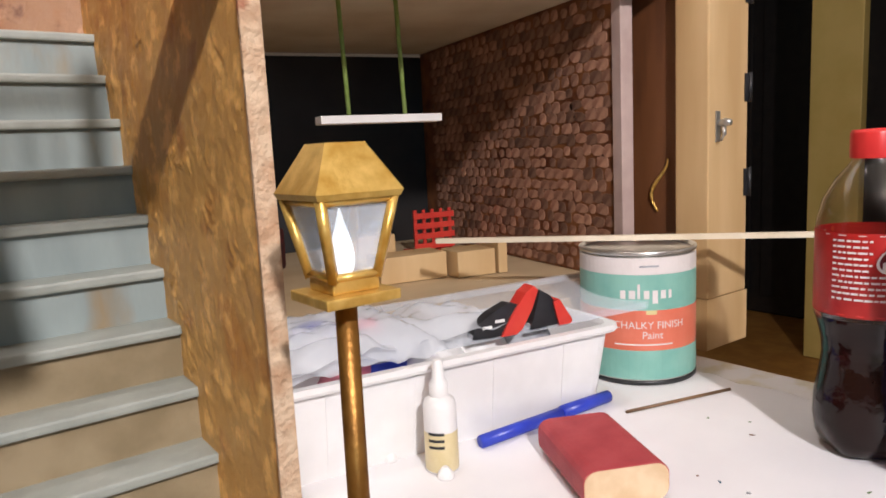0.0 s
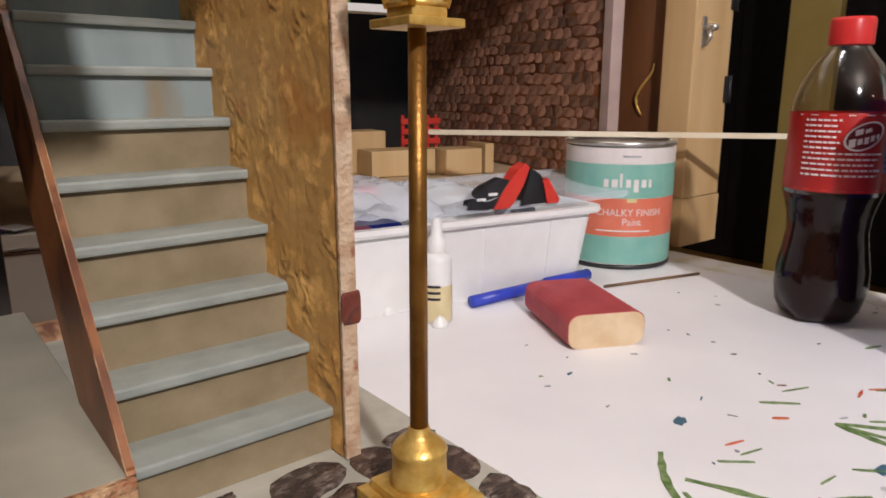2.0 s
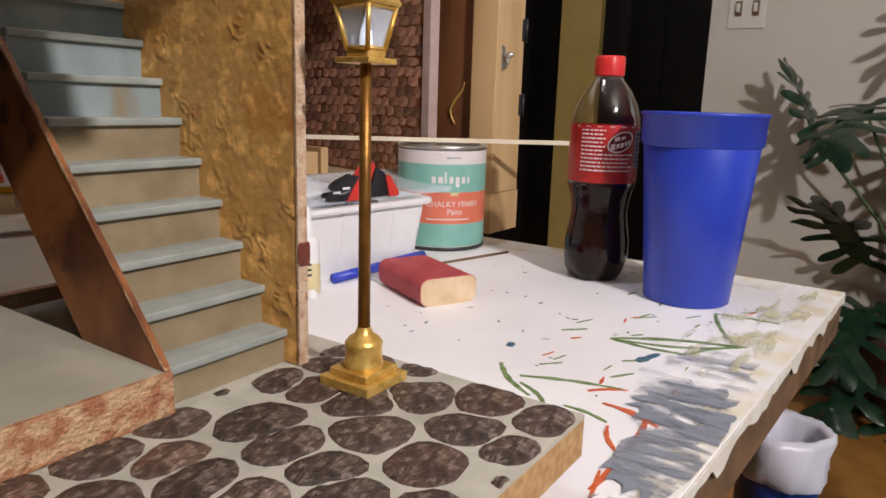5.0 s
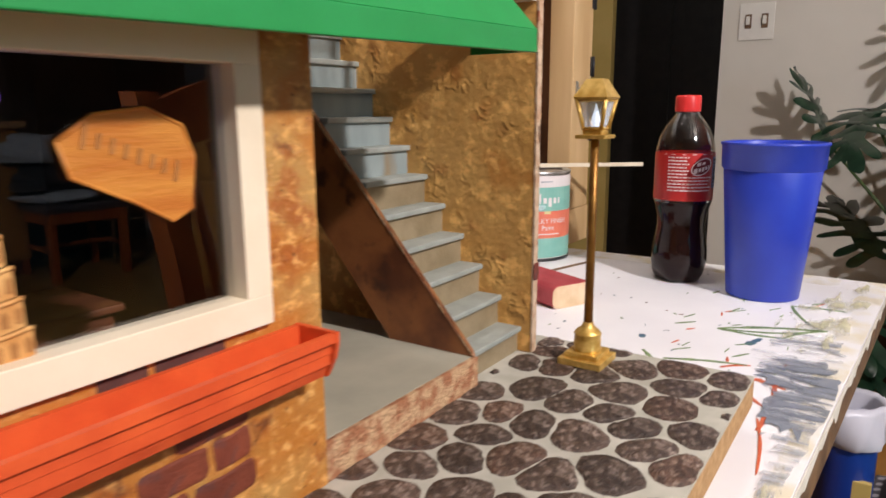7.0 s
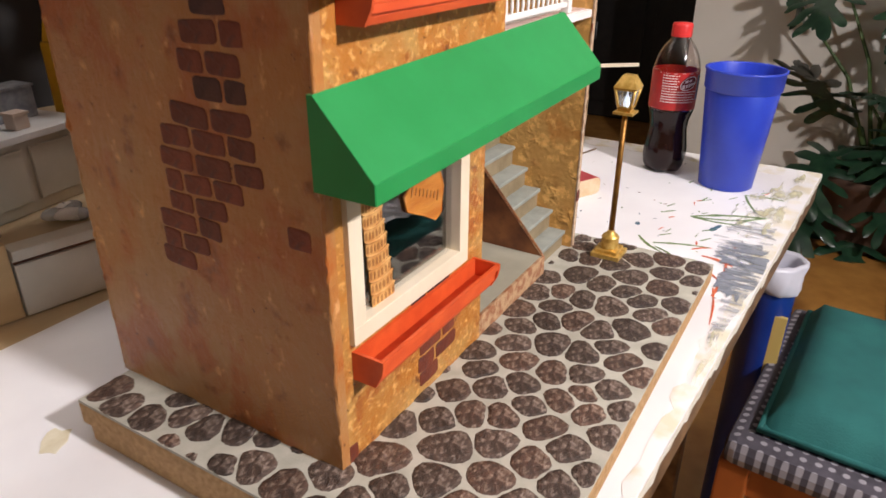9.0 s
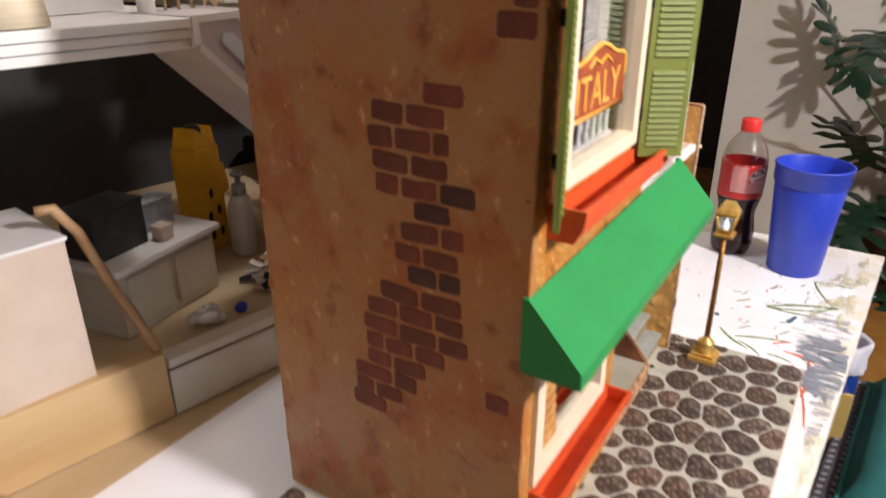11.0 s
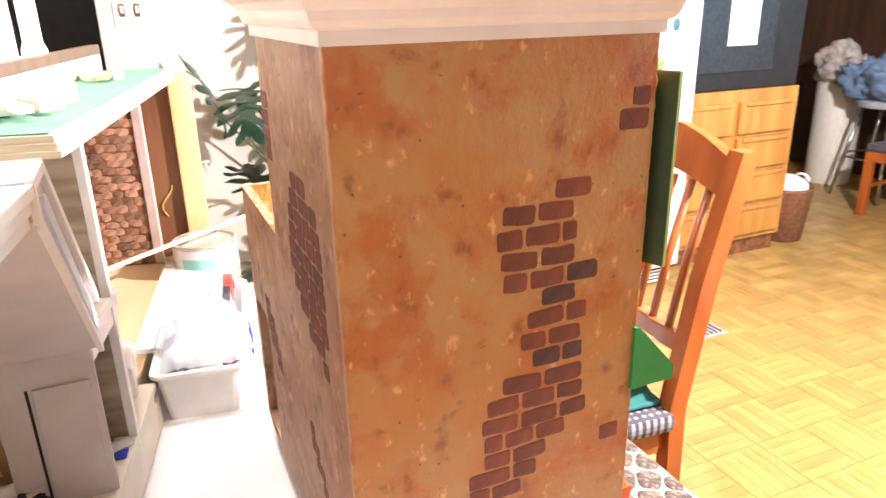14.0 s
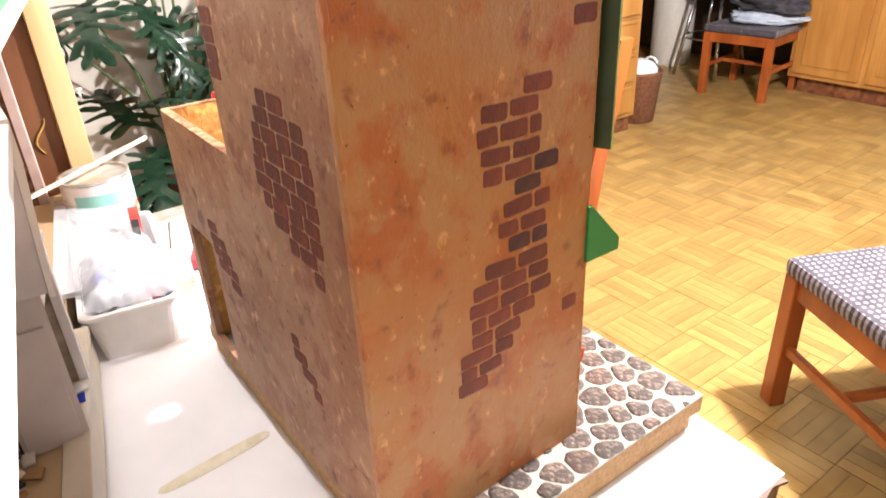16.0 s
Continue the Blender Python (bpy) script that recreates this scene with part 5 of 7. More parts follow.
for z0, z1, d0, d1, mat in ((0.0395, 0.0409, -26, 30, LABELWHITE), (0.1145, 0.1162, -2, 16, P_GREY), (0.0695, 0.0735, 4, 14, TAGGOLD)):
    part("print_bar", curved_bar(NX, NY, CR + 0.0006, z0, z1, CANFACE + d0, CANFACE + d1), mat, can)

# storage tray and its contents
TRAYW = material("tray_plastic", (0.76, 0.75, 0.74), (0.82, 0.81, 0.80), 0.4, scale=30, fine=300, bump=0.03)
tray = thing("storage_tray", "white plastic storage tray with clear lid askew", "storage box", (0.64, 0.27, 0))
TRM = Matrix.Translation((0.4785, 0.2345, 0.0)) @ pose(0, 0, 0, 0, 0, -8.5)
TL, TW, TH = 0.326, 0.126, 0.0745


def tray_ring(d, z, r=0.014, n=5):
    """A rounded rectangle at one height, drawn in by d."""
    out = []
    for cx_, cy_, a0 in ((TL - d - r, d + r, -90), (TL - d - r, TW - d - r, 0), (d + r, TW - d - r, 90), (d + r, d + r, 180)):
        out += [(cx_ + r * math.cos(radians(a0 + 90 * k / (n - 1))), cy_ + r * math.sin(radians(a0 + 90 * k / (n - 1))), z) for k in range(n)]
    return out


rings = [tray_ring(0.015, 0.0), tray_ring(0.0145, 0.001), tray_ring(0.0072, TH - 0.012), tray_ring(0.0072, TH - 0.007), tray_ring(0.0010, TH - 0.0064), tray_ring(-0.0002, TH - 0.004), tray_ring(0.0004, TH), tray_ring(0.0075, TH + 0.0002), tray_ring(0.0088, TH - 0.003), tray_ring(0.0165, 0.0030)]
n = len(rings[0])
s = Shape().add([p for ring in rings for p in ring], [(i * n + k, i * n + (k + 1) % n, (i + 1) * n + (k + 1) % n, (i + 1) * n + k) for i in range(len(rings) - 1) for k in range(n)] + [tuple(range(n - 1, -1, -1)), tuple(range((len(rings) - 1) * n, len(rings) * n))], m=TRM)
part("tub", s, TRAYW, tray)
for k in range(4):
    x = 0.055 + 0.070 * k
    part("rib", Shape().prism([(0.0135, 0.004), (0.0062, TH - 0.009), (0.0080, TH - 0.009), (0.0150, 0.004)], "x", x, x + 0.0024, m=TRM), TRAYW, tray)
LIDCLEAR = film("clear_lid", (0.78, 0.82, 0.88), 0.30, 0.16)
LDM = TRM @ Matrix.Translation((0.060, 0.030, 0.0785)) @ pose(0, 0, 0, 4.5, -0.6, -1.5)
ring4 = lambda d, z: [(d, d, z), (0.346 - d, d, z), (0.346 - d, 0.119 - d, z), (d, 0.119 - d, z)]
verts = [LDM @ Vector(p) for p in ring4(0.0014, 0.0) + ring4(0.0014, -0.006) + ring4(0.0, -0.006) + ring4(0.0, 0.0012)]
lid = part("lid", Shape().add(verts, [(3, 2, 1, 0), (12, 13, 14, 15)] + [(4 * r + k, 4 * r + (k + 1) % 4, 4 * r + 4 + (k + 1) % 4, 4 * r + 4 + k) for r in range(3) for k in range(4)]), LIDCLEAR, tray, "clear plastic lid lying askew")
lid.visible_shadow = False
BAGWHITE = film("white_bag", (0.74, 0.77, 0.82), 0.46, 0.25)
t_ = thing("clamp", "red and black spring clamp lying on the tray", "tool", (0.715, 0.222, 0.076))
CLM = Matrix.Translation((0.668, 0.232, TH + 0.0022)) @ pose(0, 0, 0, 0, 0, -12)
part("grip", Shape().prism([(0.0, 0.001), (0.004, 0.012), (0.018, 0.021), (0.034, 0.027), (0.046, 0.024), (0.050, 0.010), (0.040, 0.002), (0.020, 0.0)], "y", 0.0, 0.011, m=CLM), PLASTICBLACK, t_)
part("jaw", Shape().prism([(0.026, 0.0), (0.036, 0.016), (0.050, 0.034), (0.058, 0.039), (0.062, 0.035), (0.056, 0.020), (0.046, 0.004), (0.040, 0.0)], "y", -0.0022, 0.0125, m=CLM), PLASTICRED, t_)
part("grip", Shape().prism([(0.056, 0.001), (0.062, 0.020), (0.066, 0.034), (0.076, 0.028), (0.088, 0.012), (0.090, 0.002)], "y", 0.001, 0.012, m=CLM), PLASTICBLACK, t_)
part("tip", Shape().prism([(0.0835, 0.001), (0.078, 0.022), (0.084, 0.024), (0.097, 0.004), (0.095, 0.001)], "y", -0.001, 0.0128, m=CLM), PLASTICRED, t_)
for k in range(2):
    part("print_bar", Shape().box(0.009 + 0.012 * k, 0.018 + 0.012 * k, -0.0004, -0.0001, 0.008 + 0.004 * k, 0.0105 + 0.004 * k, m=CLM), TRAYW, t_)
PINKBAG = film("pink_bag", (0.85, 0.25, 0.32), 0.75, 0.3)
for k, (x, y, r, mat, lb) in enumerate(((0.60, 0.275, 0.034, PLASTICBLUE, "blue craft bundle wrapped in plastic in the tray"), (0.565, 0.265, 0.028, PINKBAG, "pink craft bundle wrapped in plastic in the tray"), (0.535, 0.285, 0.028, TRAYW, "white paper bundle in the tray"), (0.65, 0.262, 0.030, TRAYW, "white paper bundle in the tray"), (0.70, 0.265, 0.032, TRAYW, "white paper bundle in the tray"), (0.745, 0.255, 0.030, P_GREY, "grey craft bundle in the tray"), (0.625, 0.300, 0.026, TRAYW, "white paper bundle in the tray"), (0.675, 0.285, 0.024, TRAYW, "white paper bundle in the tray"))):
    tt = thing("craft_bundle", lb, "craft supply", (x, y, 0.004), group="tray contents")
    bm_ = bmesh.new()
    bmesh.ops.create_icosphere(bm_, subdivisions=3, radius=1)
    for v_ in bm_.verts:
        n_ = 1 + 0.3 * noise.noise(v_.co * 2.1 + Vector((x * 40, y * 40, k)))
        v_.co = Vector((x + v_.co.x * r * n_, y + v_.co.y * r * 0.85 * n_, 0.040 + max(v_.co.z, -0.95) * 0.037 * min(n_, 1.12)))
    part("wrap", Shape().take(bm_, None, True), mat, tt)
for k, (x, y, w_, d_) in enumerate(((0.565, 0.275, 0.085, 0.060), (0.645, 0.270, 0.080, 0.056), (0.545, 0.262, 0.060, 0.050))):
    tt = thing("plastic_bag", "crumpled clear plastic bag lying on the tray contents", "bag", (x, y, 0.07), group="tray contents")
    bm_ = bmesh.new()
    bmesh.ops.create_grid(bm_, x_segments=22, y_segments=16, size=0.5)
    for v_ in bm_.verts:
        v_.co = Vector((x + v_.co.x * w_ * 1.5, y + v_.co.y * d_ * 1.6, 0.094 + 0.004 * k + 0.010 * noise.noise(v_.co * 5 + Vector((k, 3, 1))) - 0.03 * v_.co.length ** 2))
    part("sheet", Shape().take(bm_, None, True), BAGWHITE, tt)

tt = thing("plastic_bag", "large clear plastic bag of craft supplies heaped on the tray", "bag", (0.565, 0.29, 0.08), group="tray contents")
bm_ = bmesh.new()
bmesh.ops.create_grid(bm_, x_segments=30, y_segments=24, size=0.5)
for v_ in bm_.verts:
    e = min(0.5 - abs(v_.co.x), 0.5 - abs(v_.co.y)) * 2
    z = 0.079 + 0.026 * min(1.0, e * 2.2) ** 0.6 + 0.0045 * noise.noise(v_.co * 9) + 0.002 * noise.noise(v_.co * 23)
    v_.co = TRM @ Vector((0.082 + v_.co.x * 0.150, 0.062 + v_.co.y * 0.112, z))
part("sheet", Shape().take(bm_, None, True), BAGWHITE, tt)
for k, (a, b, r, mat) in enumerate(((0.112, 0.072, 0.020, PINKBAG), (0.075, 0.085, 0.024, PLASTICBLUE))):
    part("bundle", Shape().ball(*(TRM @ Vector((a, b, 0.088))), r, r * 0.8, 0.012, seg=14), mat, tt, ("pink", "blue")[k] + " bundle seen through the bag")

# sanding block, marker, skewer, glue, strip of wood
BLOCKRED = material("block_red", (0.36, 0.035, 0.045), (0.44, 0.06, 0.07), 0.6, scale=50, fine=600, bump=0.3)
ENDGRAIN = material("end_grain", (0.62, 0.44, 0.26), (0.72, 0.55, 0.36), 0.65, scale=60, fine=500, bump=0.15)
t_ = thing("sanding_block", "red paper-wrapped wooden sanding block", "sanding block", (0.68, 0.11, 0))
m = Matrix.Translation((0.6385, 0.0885, 0.0)) @ pose(0, 0, 0, 0, 0, 64)
w, h = 0.058, 0.0262
prof = []
for cx_, cz_, a0 in ((w - 0.009, 0.008, -90), (w - 0.009, h - 0.009, 0), (0.009, h - 0.009, 90), (0.009, 0.008, 180)):
    for k in range(5):
        a = radians(a0 + 22.5 * k)
        prof.append((-(cx_ + 0.009 * math.cos(a)), cz_ + 0.008 * math.sin(a)))
part("core", Shape().prism(prof, "x", 0.0, 0.090, m=m), ENDGRAIN, t_, "pale wooden end grain")
part("wrap", Shape().prism([((p[0] + w / 2) * 1.02 - w / 2, (p[1] - h / 2) * 1.03 + h / 2 + 0.0004) for p in prof], "x", 0.0006, 0.0894, m=m), BLOCKRED, t_, "red abrasive paper")
t_ = thing("marker_pen", "blue marker pen lying on the table", "pen", (0.72, 0.2, 0))
part("barrel", Shape().tube([(0.649, 0.204, 0.0056), (0.735, 0.2015, 0.0056)], 0.0052, 12), PLASTICBLUE, t_)
part("cap", Shape().tube([(0.737, 0.2015, 0.0060), (0.794, 0.1995, 0.0060)], [0.0058, 0.0054], 12), PLASTICBLUE, t_)
t_ = thing("skewer", "thin dark brown wooden stick on the table", "stick", (0.84, 0.16, 0))
part("shaft", Shape().tube([(0.785, 0.172, 0.0016), (0.895, 0.142, 0.0016)], 0.0015, 8), TABLE_EDGE, t_)
t_ = thing("glue_bottle", "small half-empty white glue bottle", "glue bottle", (0.607, 0.198, 0))
GLUEY = material("glue", (0.66, 0.55, 0.30), (0.74, 0.64, 0.40), 0.4, scale=50, fine=300)
part("body", Shape().lathe([(0.0108, 0.0), (0.0122, 0.001), (0.0122, 0.049), (0.0110, 0.0535), (0.0065, 0.0565)], 0.607, 0.198, 0, seg=24), TRAYW, t_)
part("glue", Shape().lathe([(0.0123, 0.002), (0.01245, 0.0025), (0.01245, 0.030), (0.0123, 0.031)], 0.607, 0.198, 0, seg=24, caps=False), GLUEY, t_, "yellowish glue fill")
part("nozzle", Shape().lathe([(0.0070, 0.0565), (0.0070, 0.066), (0.0048, 0.069), (0.0040, 0.080), (0.0028, 0.083)], 0.607, 0.198, 0, seg=20), TRAYW, t_)
for k in range(3):
    part("writing_bar", curved_bar(0.607, 0.198, 0.0125, 0.020 + 0.005 * k, 0.022 + 0.005 * k, 190, 245), PLASTICBLACK, t_)
STRIPW = material("basswood", (0.68, 0.58, 0.42), (0.78, 0.69, 0.54), 0.55, scale=18, fine=160, bump=0.1, stretch=(0.2, 1, 1))
t_ = thing("wood_strip", "long thin strip of pale basswood resting on the can", "wood strip", (0.91, 0.25, 0.1297))
part("strip", Shape().prism([(0.77, 0.4185), (1.018, 0.1165), (1.0235, 0.1200), (0.7755, 0.4220)], "z", 0.1298, 0.1352), STRIPW, t_)
for k, (x, y) in enumerate(((0.585, 0.236), (0.592, 0.245), (0.60, 0.185))):
    t_ = thing("paint_dropper", "tiny clear dropper cap on the table", "cap", (x, y, 0))
    part("cap", Shape().lathe([(0.006, 0), (0.0065, 0.002), (0.0045, 0.005), (0.002, 0.008)], x, y, 0.0002, seg=14), TRAYW, t_)


# ---- the second, larger dollhouse behind ----
HU = Matrix.Translation((0.30, 0.39, 0.0)) @ pose(0, 0, 0, 0, 0, -11)
BENCHW = material("bench_wood", (0.50, 0.36, 0.20), (0.62, 0.48, 0.30), 0.55, scale=10, fine=120, bump=0.1, stretch=(0.15, 1, 1))
PALEBLUE = material("pale_blue_white", (0.62, 0.66, 0.74), (0.70, 0.74, 0.80), 0.4, scale=20, fine=250, bump=0.05)
LILAC = material("lilac_white", (0.56, 0.51, 0.50), (0.63, 0.58, 0.57), 0.5, scale=20, fine=250, bump=0.1)
CREAM = material("cream_mdf", (0.58, 0.46, 0.37), (0.66, 0.54, 0.45), 0.6, scale=14, fine=250, bump=0.05)
PLYEDGE = material("ply_edge", (0.62, 0.52, 0.36), (0.74, 0.66, 0.50), 0.6, scale=50, fine=300, bump=0.1, stretch=(0.2, 0.2, 4))
GREYWOOD = material("grey_wood", (0.26, 0.20, 0.14), (0.48, 0.40, 0.31), 0.7, scale=30, fine=160, bump=0.3, stretch=(0.25, 0.25, 2.2))
FELT = material("green_felt", (0.10, 0.26, 0.16), (0.14, 0.31, 0.20), 0.9, scale=40, fine=600, bump=0.2)
TAN = material("tan_wood", (0.36, 0.20, 0.09), (0.46, 0.28, 0.14), 0.55, scale=30, fine=200, bump=0.1)
BROWNIN = material("brown_inside", (0.075, 0.028, 0.012), (0.14, 0.055, 0.022), 0.45, scale=14, fine=160, bump=0.1, stretch=(1, 1, 0.2))

t_ = thing("bench", "plain wooden workbench behind the white table", "bench", (0.2, 0.9, FLOOR))
part("top", Shape().box(-1.3, 1.35, 0.405, 1.35, -0.03, -0.001, 0.002), BENCHW, t_)
for x in (-1.2, 1.2):
    for y in (0.47, 1.22):
        part("leg", Shape().box(x, x + 0.07, y, y + 0.07, FLOOR, -0.03, 0.003), BENCHW, t_)

other = thing("dollhouse", "large white multi-storey dollhouse standing on the bench", "model house", (0, 0, 0))
other.matrix_basis = HU
TURNED.append(other)


def placed(name, label, category, group=""):
    ob = thing(name, label, category, (0, 0, 0), group)
    ob.matrix_basis = HU
    TURNED.append(ob)
    return ob


part("floor_board", Shape().box(-1.1, 0.76, 0.022, 0.62, 0.0005, 0.070, 0.001), BENCHW, other, "cream wooden base platform")
part("front_rail", Shape().box(-1.1, -0.27, 0.0, 0.021, 0.0005, 0.082, 0.0015), PINE_X, other, "varnished pine front rail")
LEDGE = material("ledge_cream", (0.66, 0.60, 0.50), (0.74, 0.68, 0.58), 0.5, scale=18, fine=250, bump=0.06)
part("front_ledge", Shape().box(-0.268, 0.188, 0.0, 0.021, 0.0005, 0.058, 0.0015).box(-0.268, 0.188, -0.004, 0.021, 0.0632, 0.0745, 0.0015).box(-0.268, 0.188, 0.003, 0.021, 0.0582, 0.0630).box(0.1882, 0.214, 0.0, 0.021, 0.0005, 0.036, 0.001), LEDGE, other, "cream ledge with an overhanging top")
part("rail_line", Shape().box(-0.268, 0.187, -0.0006, 0.0026, 0.0592, 0.0606), STAIN, other, "dark stripe")
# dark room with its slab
# back wall coloured near-black to stand for the unlit room
part("room_back", Shape().box(-1.1, 0.74, 0.60, 0.615, 0.0705, 0.3995), BLACKWOOD, other, "back wall coloured black for the room's darkness")
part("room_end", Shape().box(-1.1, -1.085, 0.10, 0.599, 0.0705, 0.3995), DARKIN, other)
# the roof slab runs along the table's back edge; a boxed rake descends from its end to the eave
MI = HU.inverted()
SLABM = MI @ Matrix.Translation((0.0835, 0.386, 0)) @ pose(0, 0, 0, 0, 0, -7) @ Matrix.Translation((-0.0835, -0.386, 0))
for k in range(3):
    z = 0.4005 + 0.0092 * k
    part("slab_layer", Shape().box(-0.78, 0.0835, 0.386 - 0.003 * k, 0.985, z, z + 0.0082, 0.0008, m=SLABM), WHITE, other)
    if k < 2:
        part("slab_line", Shape().box(-0.78, 0.0830, 0.3885 - 0.003 * k, 0.980, z + 0.0082, z + 0.0092, m=SLABM), P_GREY, other, "grey joint between the layers")
part("slab_end", Shape().box(0.0836, 0.138, 0.4692, 0.985, 0.4006, 0.4282, 0.0008, m=MI), WHITE, other)
part("gable_panel", Shape().box(0.2790, 0.2860, 0.391, 0.476, 0.0607, 0.2322, m=MI), LILAC, other, "pale lilac gable panel")
part("gable_door", Shape().box(0.2760, 0.2788, 0.397, 0.444, 0.073, 0.200, 0.0006, m=MI), LILAC, other)
part("gable_gap", Shape().box(0.2780, 0.2789, 0.4475, 0.4500, 0.075, 0.200, m=MI), DARKIN, other)
rake = part("rake_beam", Shape().prism([(0.0842, 0.404), (0.0842, 0.4284), (0.138, 0.4294), (0.324, 0.262), (0.2765, 0.2305)], "y", 0.3845, 0.468, m=MI), LILAC, other, "lilac boxed rake of the roof")
# raised white frame and inset on the front of the rake
for pts in ([(0.0835, 0.402), (0.0835, 0.4292), (0.0905, 0.4292), (0.0905, 0.405)],
            [(0.0906, 0.4225), (0.0906, 0.4292), (0.1395, 0.4302), (0.1365, 0.4232)],
            [(0.1366, 0.4231), (0.1396, 0.4301), (0.327, 0.2625), (0.320, 0.2575)],
            [(0.0906, 0.4045), (0.0906, 0.3975), (0.2770, 0.2255), (0.2810, 0.2320)]):
    part("rake_frame", Shape().prism(pts, "y", 0.3795, 0.3843, m=MI), WHITE, rake)
part("rake_inset", Shape().prism([(0.116, 0.403), (0.118, 0.4115), (0.130, 0.410), (0.286, 0.259), (0.283, 0.250), (0.268, 0.252)], "y", 0.3805, 0.3842, m=MI), PALEBLUE, rake, "pale blue-white inset strip")
part("rake_top", Shape().prism([(0.138, 0.4296), (0.1396, 0.4322), (0.328, 0.2640), (0.3245, 0.2622)], "y", 0.3796, 0.4685, m=MI), WHITE, rake)
part("eave", Shape().box(-0.014, 0.102, -0.004, 0.046, 0.2325, 0.2425, 0.001).box(-0.012, 0.100, -0.002, 0.006, 0.2125, 0.2323, 0.001), WHITE, other)
# panel added over the grey wall's inner face to make the room dark
part("room_dark_panel", Shape().box(0.066, 0.0715, 0.10, 0.175, 0.0708, 0.366), BROWNIN, other, "dark brown panel set inside")
part("grey_wall", Shape().box(0.072, 0.078, 0.006, 0.176, 0.0708, 0.404), GREYWOOD, other, "weathered grey wood-print wall")
part("corner_post", Shape().box(0.0705, 0.080, -0.004, 0.0055, 0.0608, 0.404, 0.001), WHITE, other, "white corner post")
for k in range(3):
    z = 0.4045 + 0.0066 * k
    part("roof_layer", Shape().box(-0.012 + 0.002 * k, 0.690, -0.010 + 0.002 * k, 0.60, z, z + 0.0063, 0.0006), PLYEDGE, other, "plywood roof edge")
part("roof_felt", Shape().box(-0.006, 0.686, -0.002, 0.20, 0.4245, 0.4258), FELT, other, "green felt roof surface")
# upper storey
UP = 0.426
part("upper_base", Shape().box(-0.09, 0.665, 0.10, 0.42, UP, 0.455, 0.002), WHITE, other)
part("upper_wall", Shape().box(-0.09, 0.665, 0.225, 0.240, 0.4552, 0.86), WHITE, other)
SIDING = material("siding_cream", (0.46, 0.40, 0.33), (0.54, 0.48, 0.40), 0.6, scale=20, fine=250, bump=0.05)
POSTBROWN = material("post_brown", (0.12, 0.075, 0.050), (0.18, 0.115, 0.08), 0.5, scale=30, fine=200, bump=0.1, stretch=(1, 1, 0.2))
for k in range(13):
    z = 0.458 + 0.030 * k
    for u0, u1 in ((-0.088, 0.035), (0.085, 0.20)):
        part("siding_board", Shape().prism([(0.2248, z), (0.2175, z), (0.2215, z + 0.029), (0.2248, z + 0.029)], "x", u0, u1), WHITE if u0 > 0 else SIDING, other)
        part("siding_gap", Shape().box(u0, u1, 0.2180, 0.2246, z + 0.0291, z + 0.0299), BLACKWOOD, other, "dark gap between boards")
for u in (-0.10, 0.055, 0.225, 0.42):
    part("column", Shape().lathe([(0.016, 0), (0.016, 0.02), (0.012, 0.03), (0.0125, 0.34), (0.017, 0.36), (0.017, 0.38)], u, 0.125, 0.4552, seg=20), WHITE, other)
part("brown_post", Shape().box(0.040, 0.062, 0.19, 0.217, 0.4552, 0.86, 0.001), POSTBROWN, other, "brown corner post")
part("sill_beam", Shape().box(0.07, 0.66, 0.098, 0.114, 0.4555, 0.470, 0.001), POSTBROWN, other, "brown wooden sill")
for u in (0.10, 0.28, 0.36):
    w_ = part("upper_sash", Shape().box(u, u + 0.06, 0.216, 0.2245, 0.50, 0.62), WHITE, other)
    part("blind", Shape().box(u + 0.006, u + 0.054, 0.2135, 0.2158, 0.506, 0.614), material("yellow_blind", (0.70, 0.42, 0.13), (0.78, 0.52, 0.2), 0.7, scale=40, fine=300), w_, "yellow blind")
# steps and turned stair rail on the dark room's roof
ST = 0.4278
for k in range(3):
    part("stair_step", Shape().box(-0.30 + 0.012 * k, 0.10 - 0.010 * k, 0.500 + 0.045 * k, 0.70, ST + 0.024 * k + 0.0002, ST + 0.024 * k + 0.0239, 0.001, m=MI), CREAM if k % 2 else WHITE, other)
part("newel", Shape().lathe([(0.0085, 0), (0.0085, 0.025), (0.005, 0.03), (0.0075, 0.05), (0.0045, 0.065), (0.006, 0.075), (0.0085, 0.078), (0.0085, 0.098), (0.010, 0.100), (0.010, 0.106)], 0.092, 0.454, ST, seg=16, m=MI), WHITE, other)
part("handrail", Shape().tube([(0.101, 0.452, 0.512), (0.161, 0.437, 0.432)], 0.0036, 8, m=MI), PINE, other, "pine handrail")
for k in range(4):
    f_ = (k + 0.7) / 4.6
    part("spindle", Shape().tube([(0.101 + 0.06 * f_, 0.452 - 0.015 * f_, ST), (0.101 + 0.06 * f_, 0.452 - 0.015 * f_, 0.510 - 0.08 * f_)], 0.0014, 6, m=MI), PINE, other)
q = placed("hexagonal_frame", "small cream six-sided wooden frame on the white slab", "frame")
part("ring", Shape().lathe([(0.019, 0), (0.031, 0), (0.027, 0.030), (0.016, 0.030), (0.019, 0)], -0.045, 0.432, ST + 0.0006, seg=6, caps=False, m=MI), PLYEDGE, q)

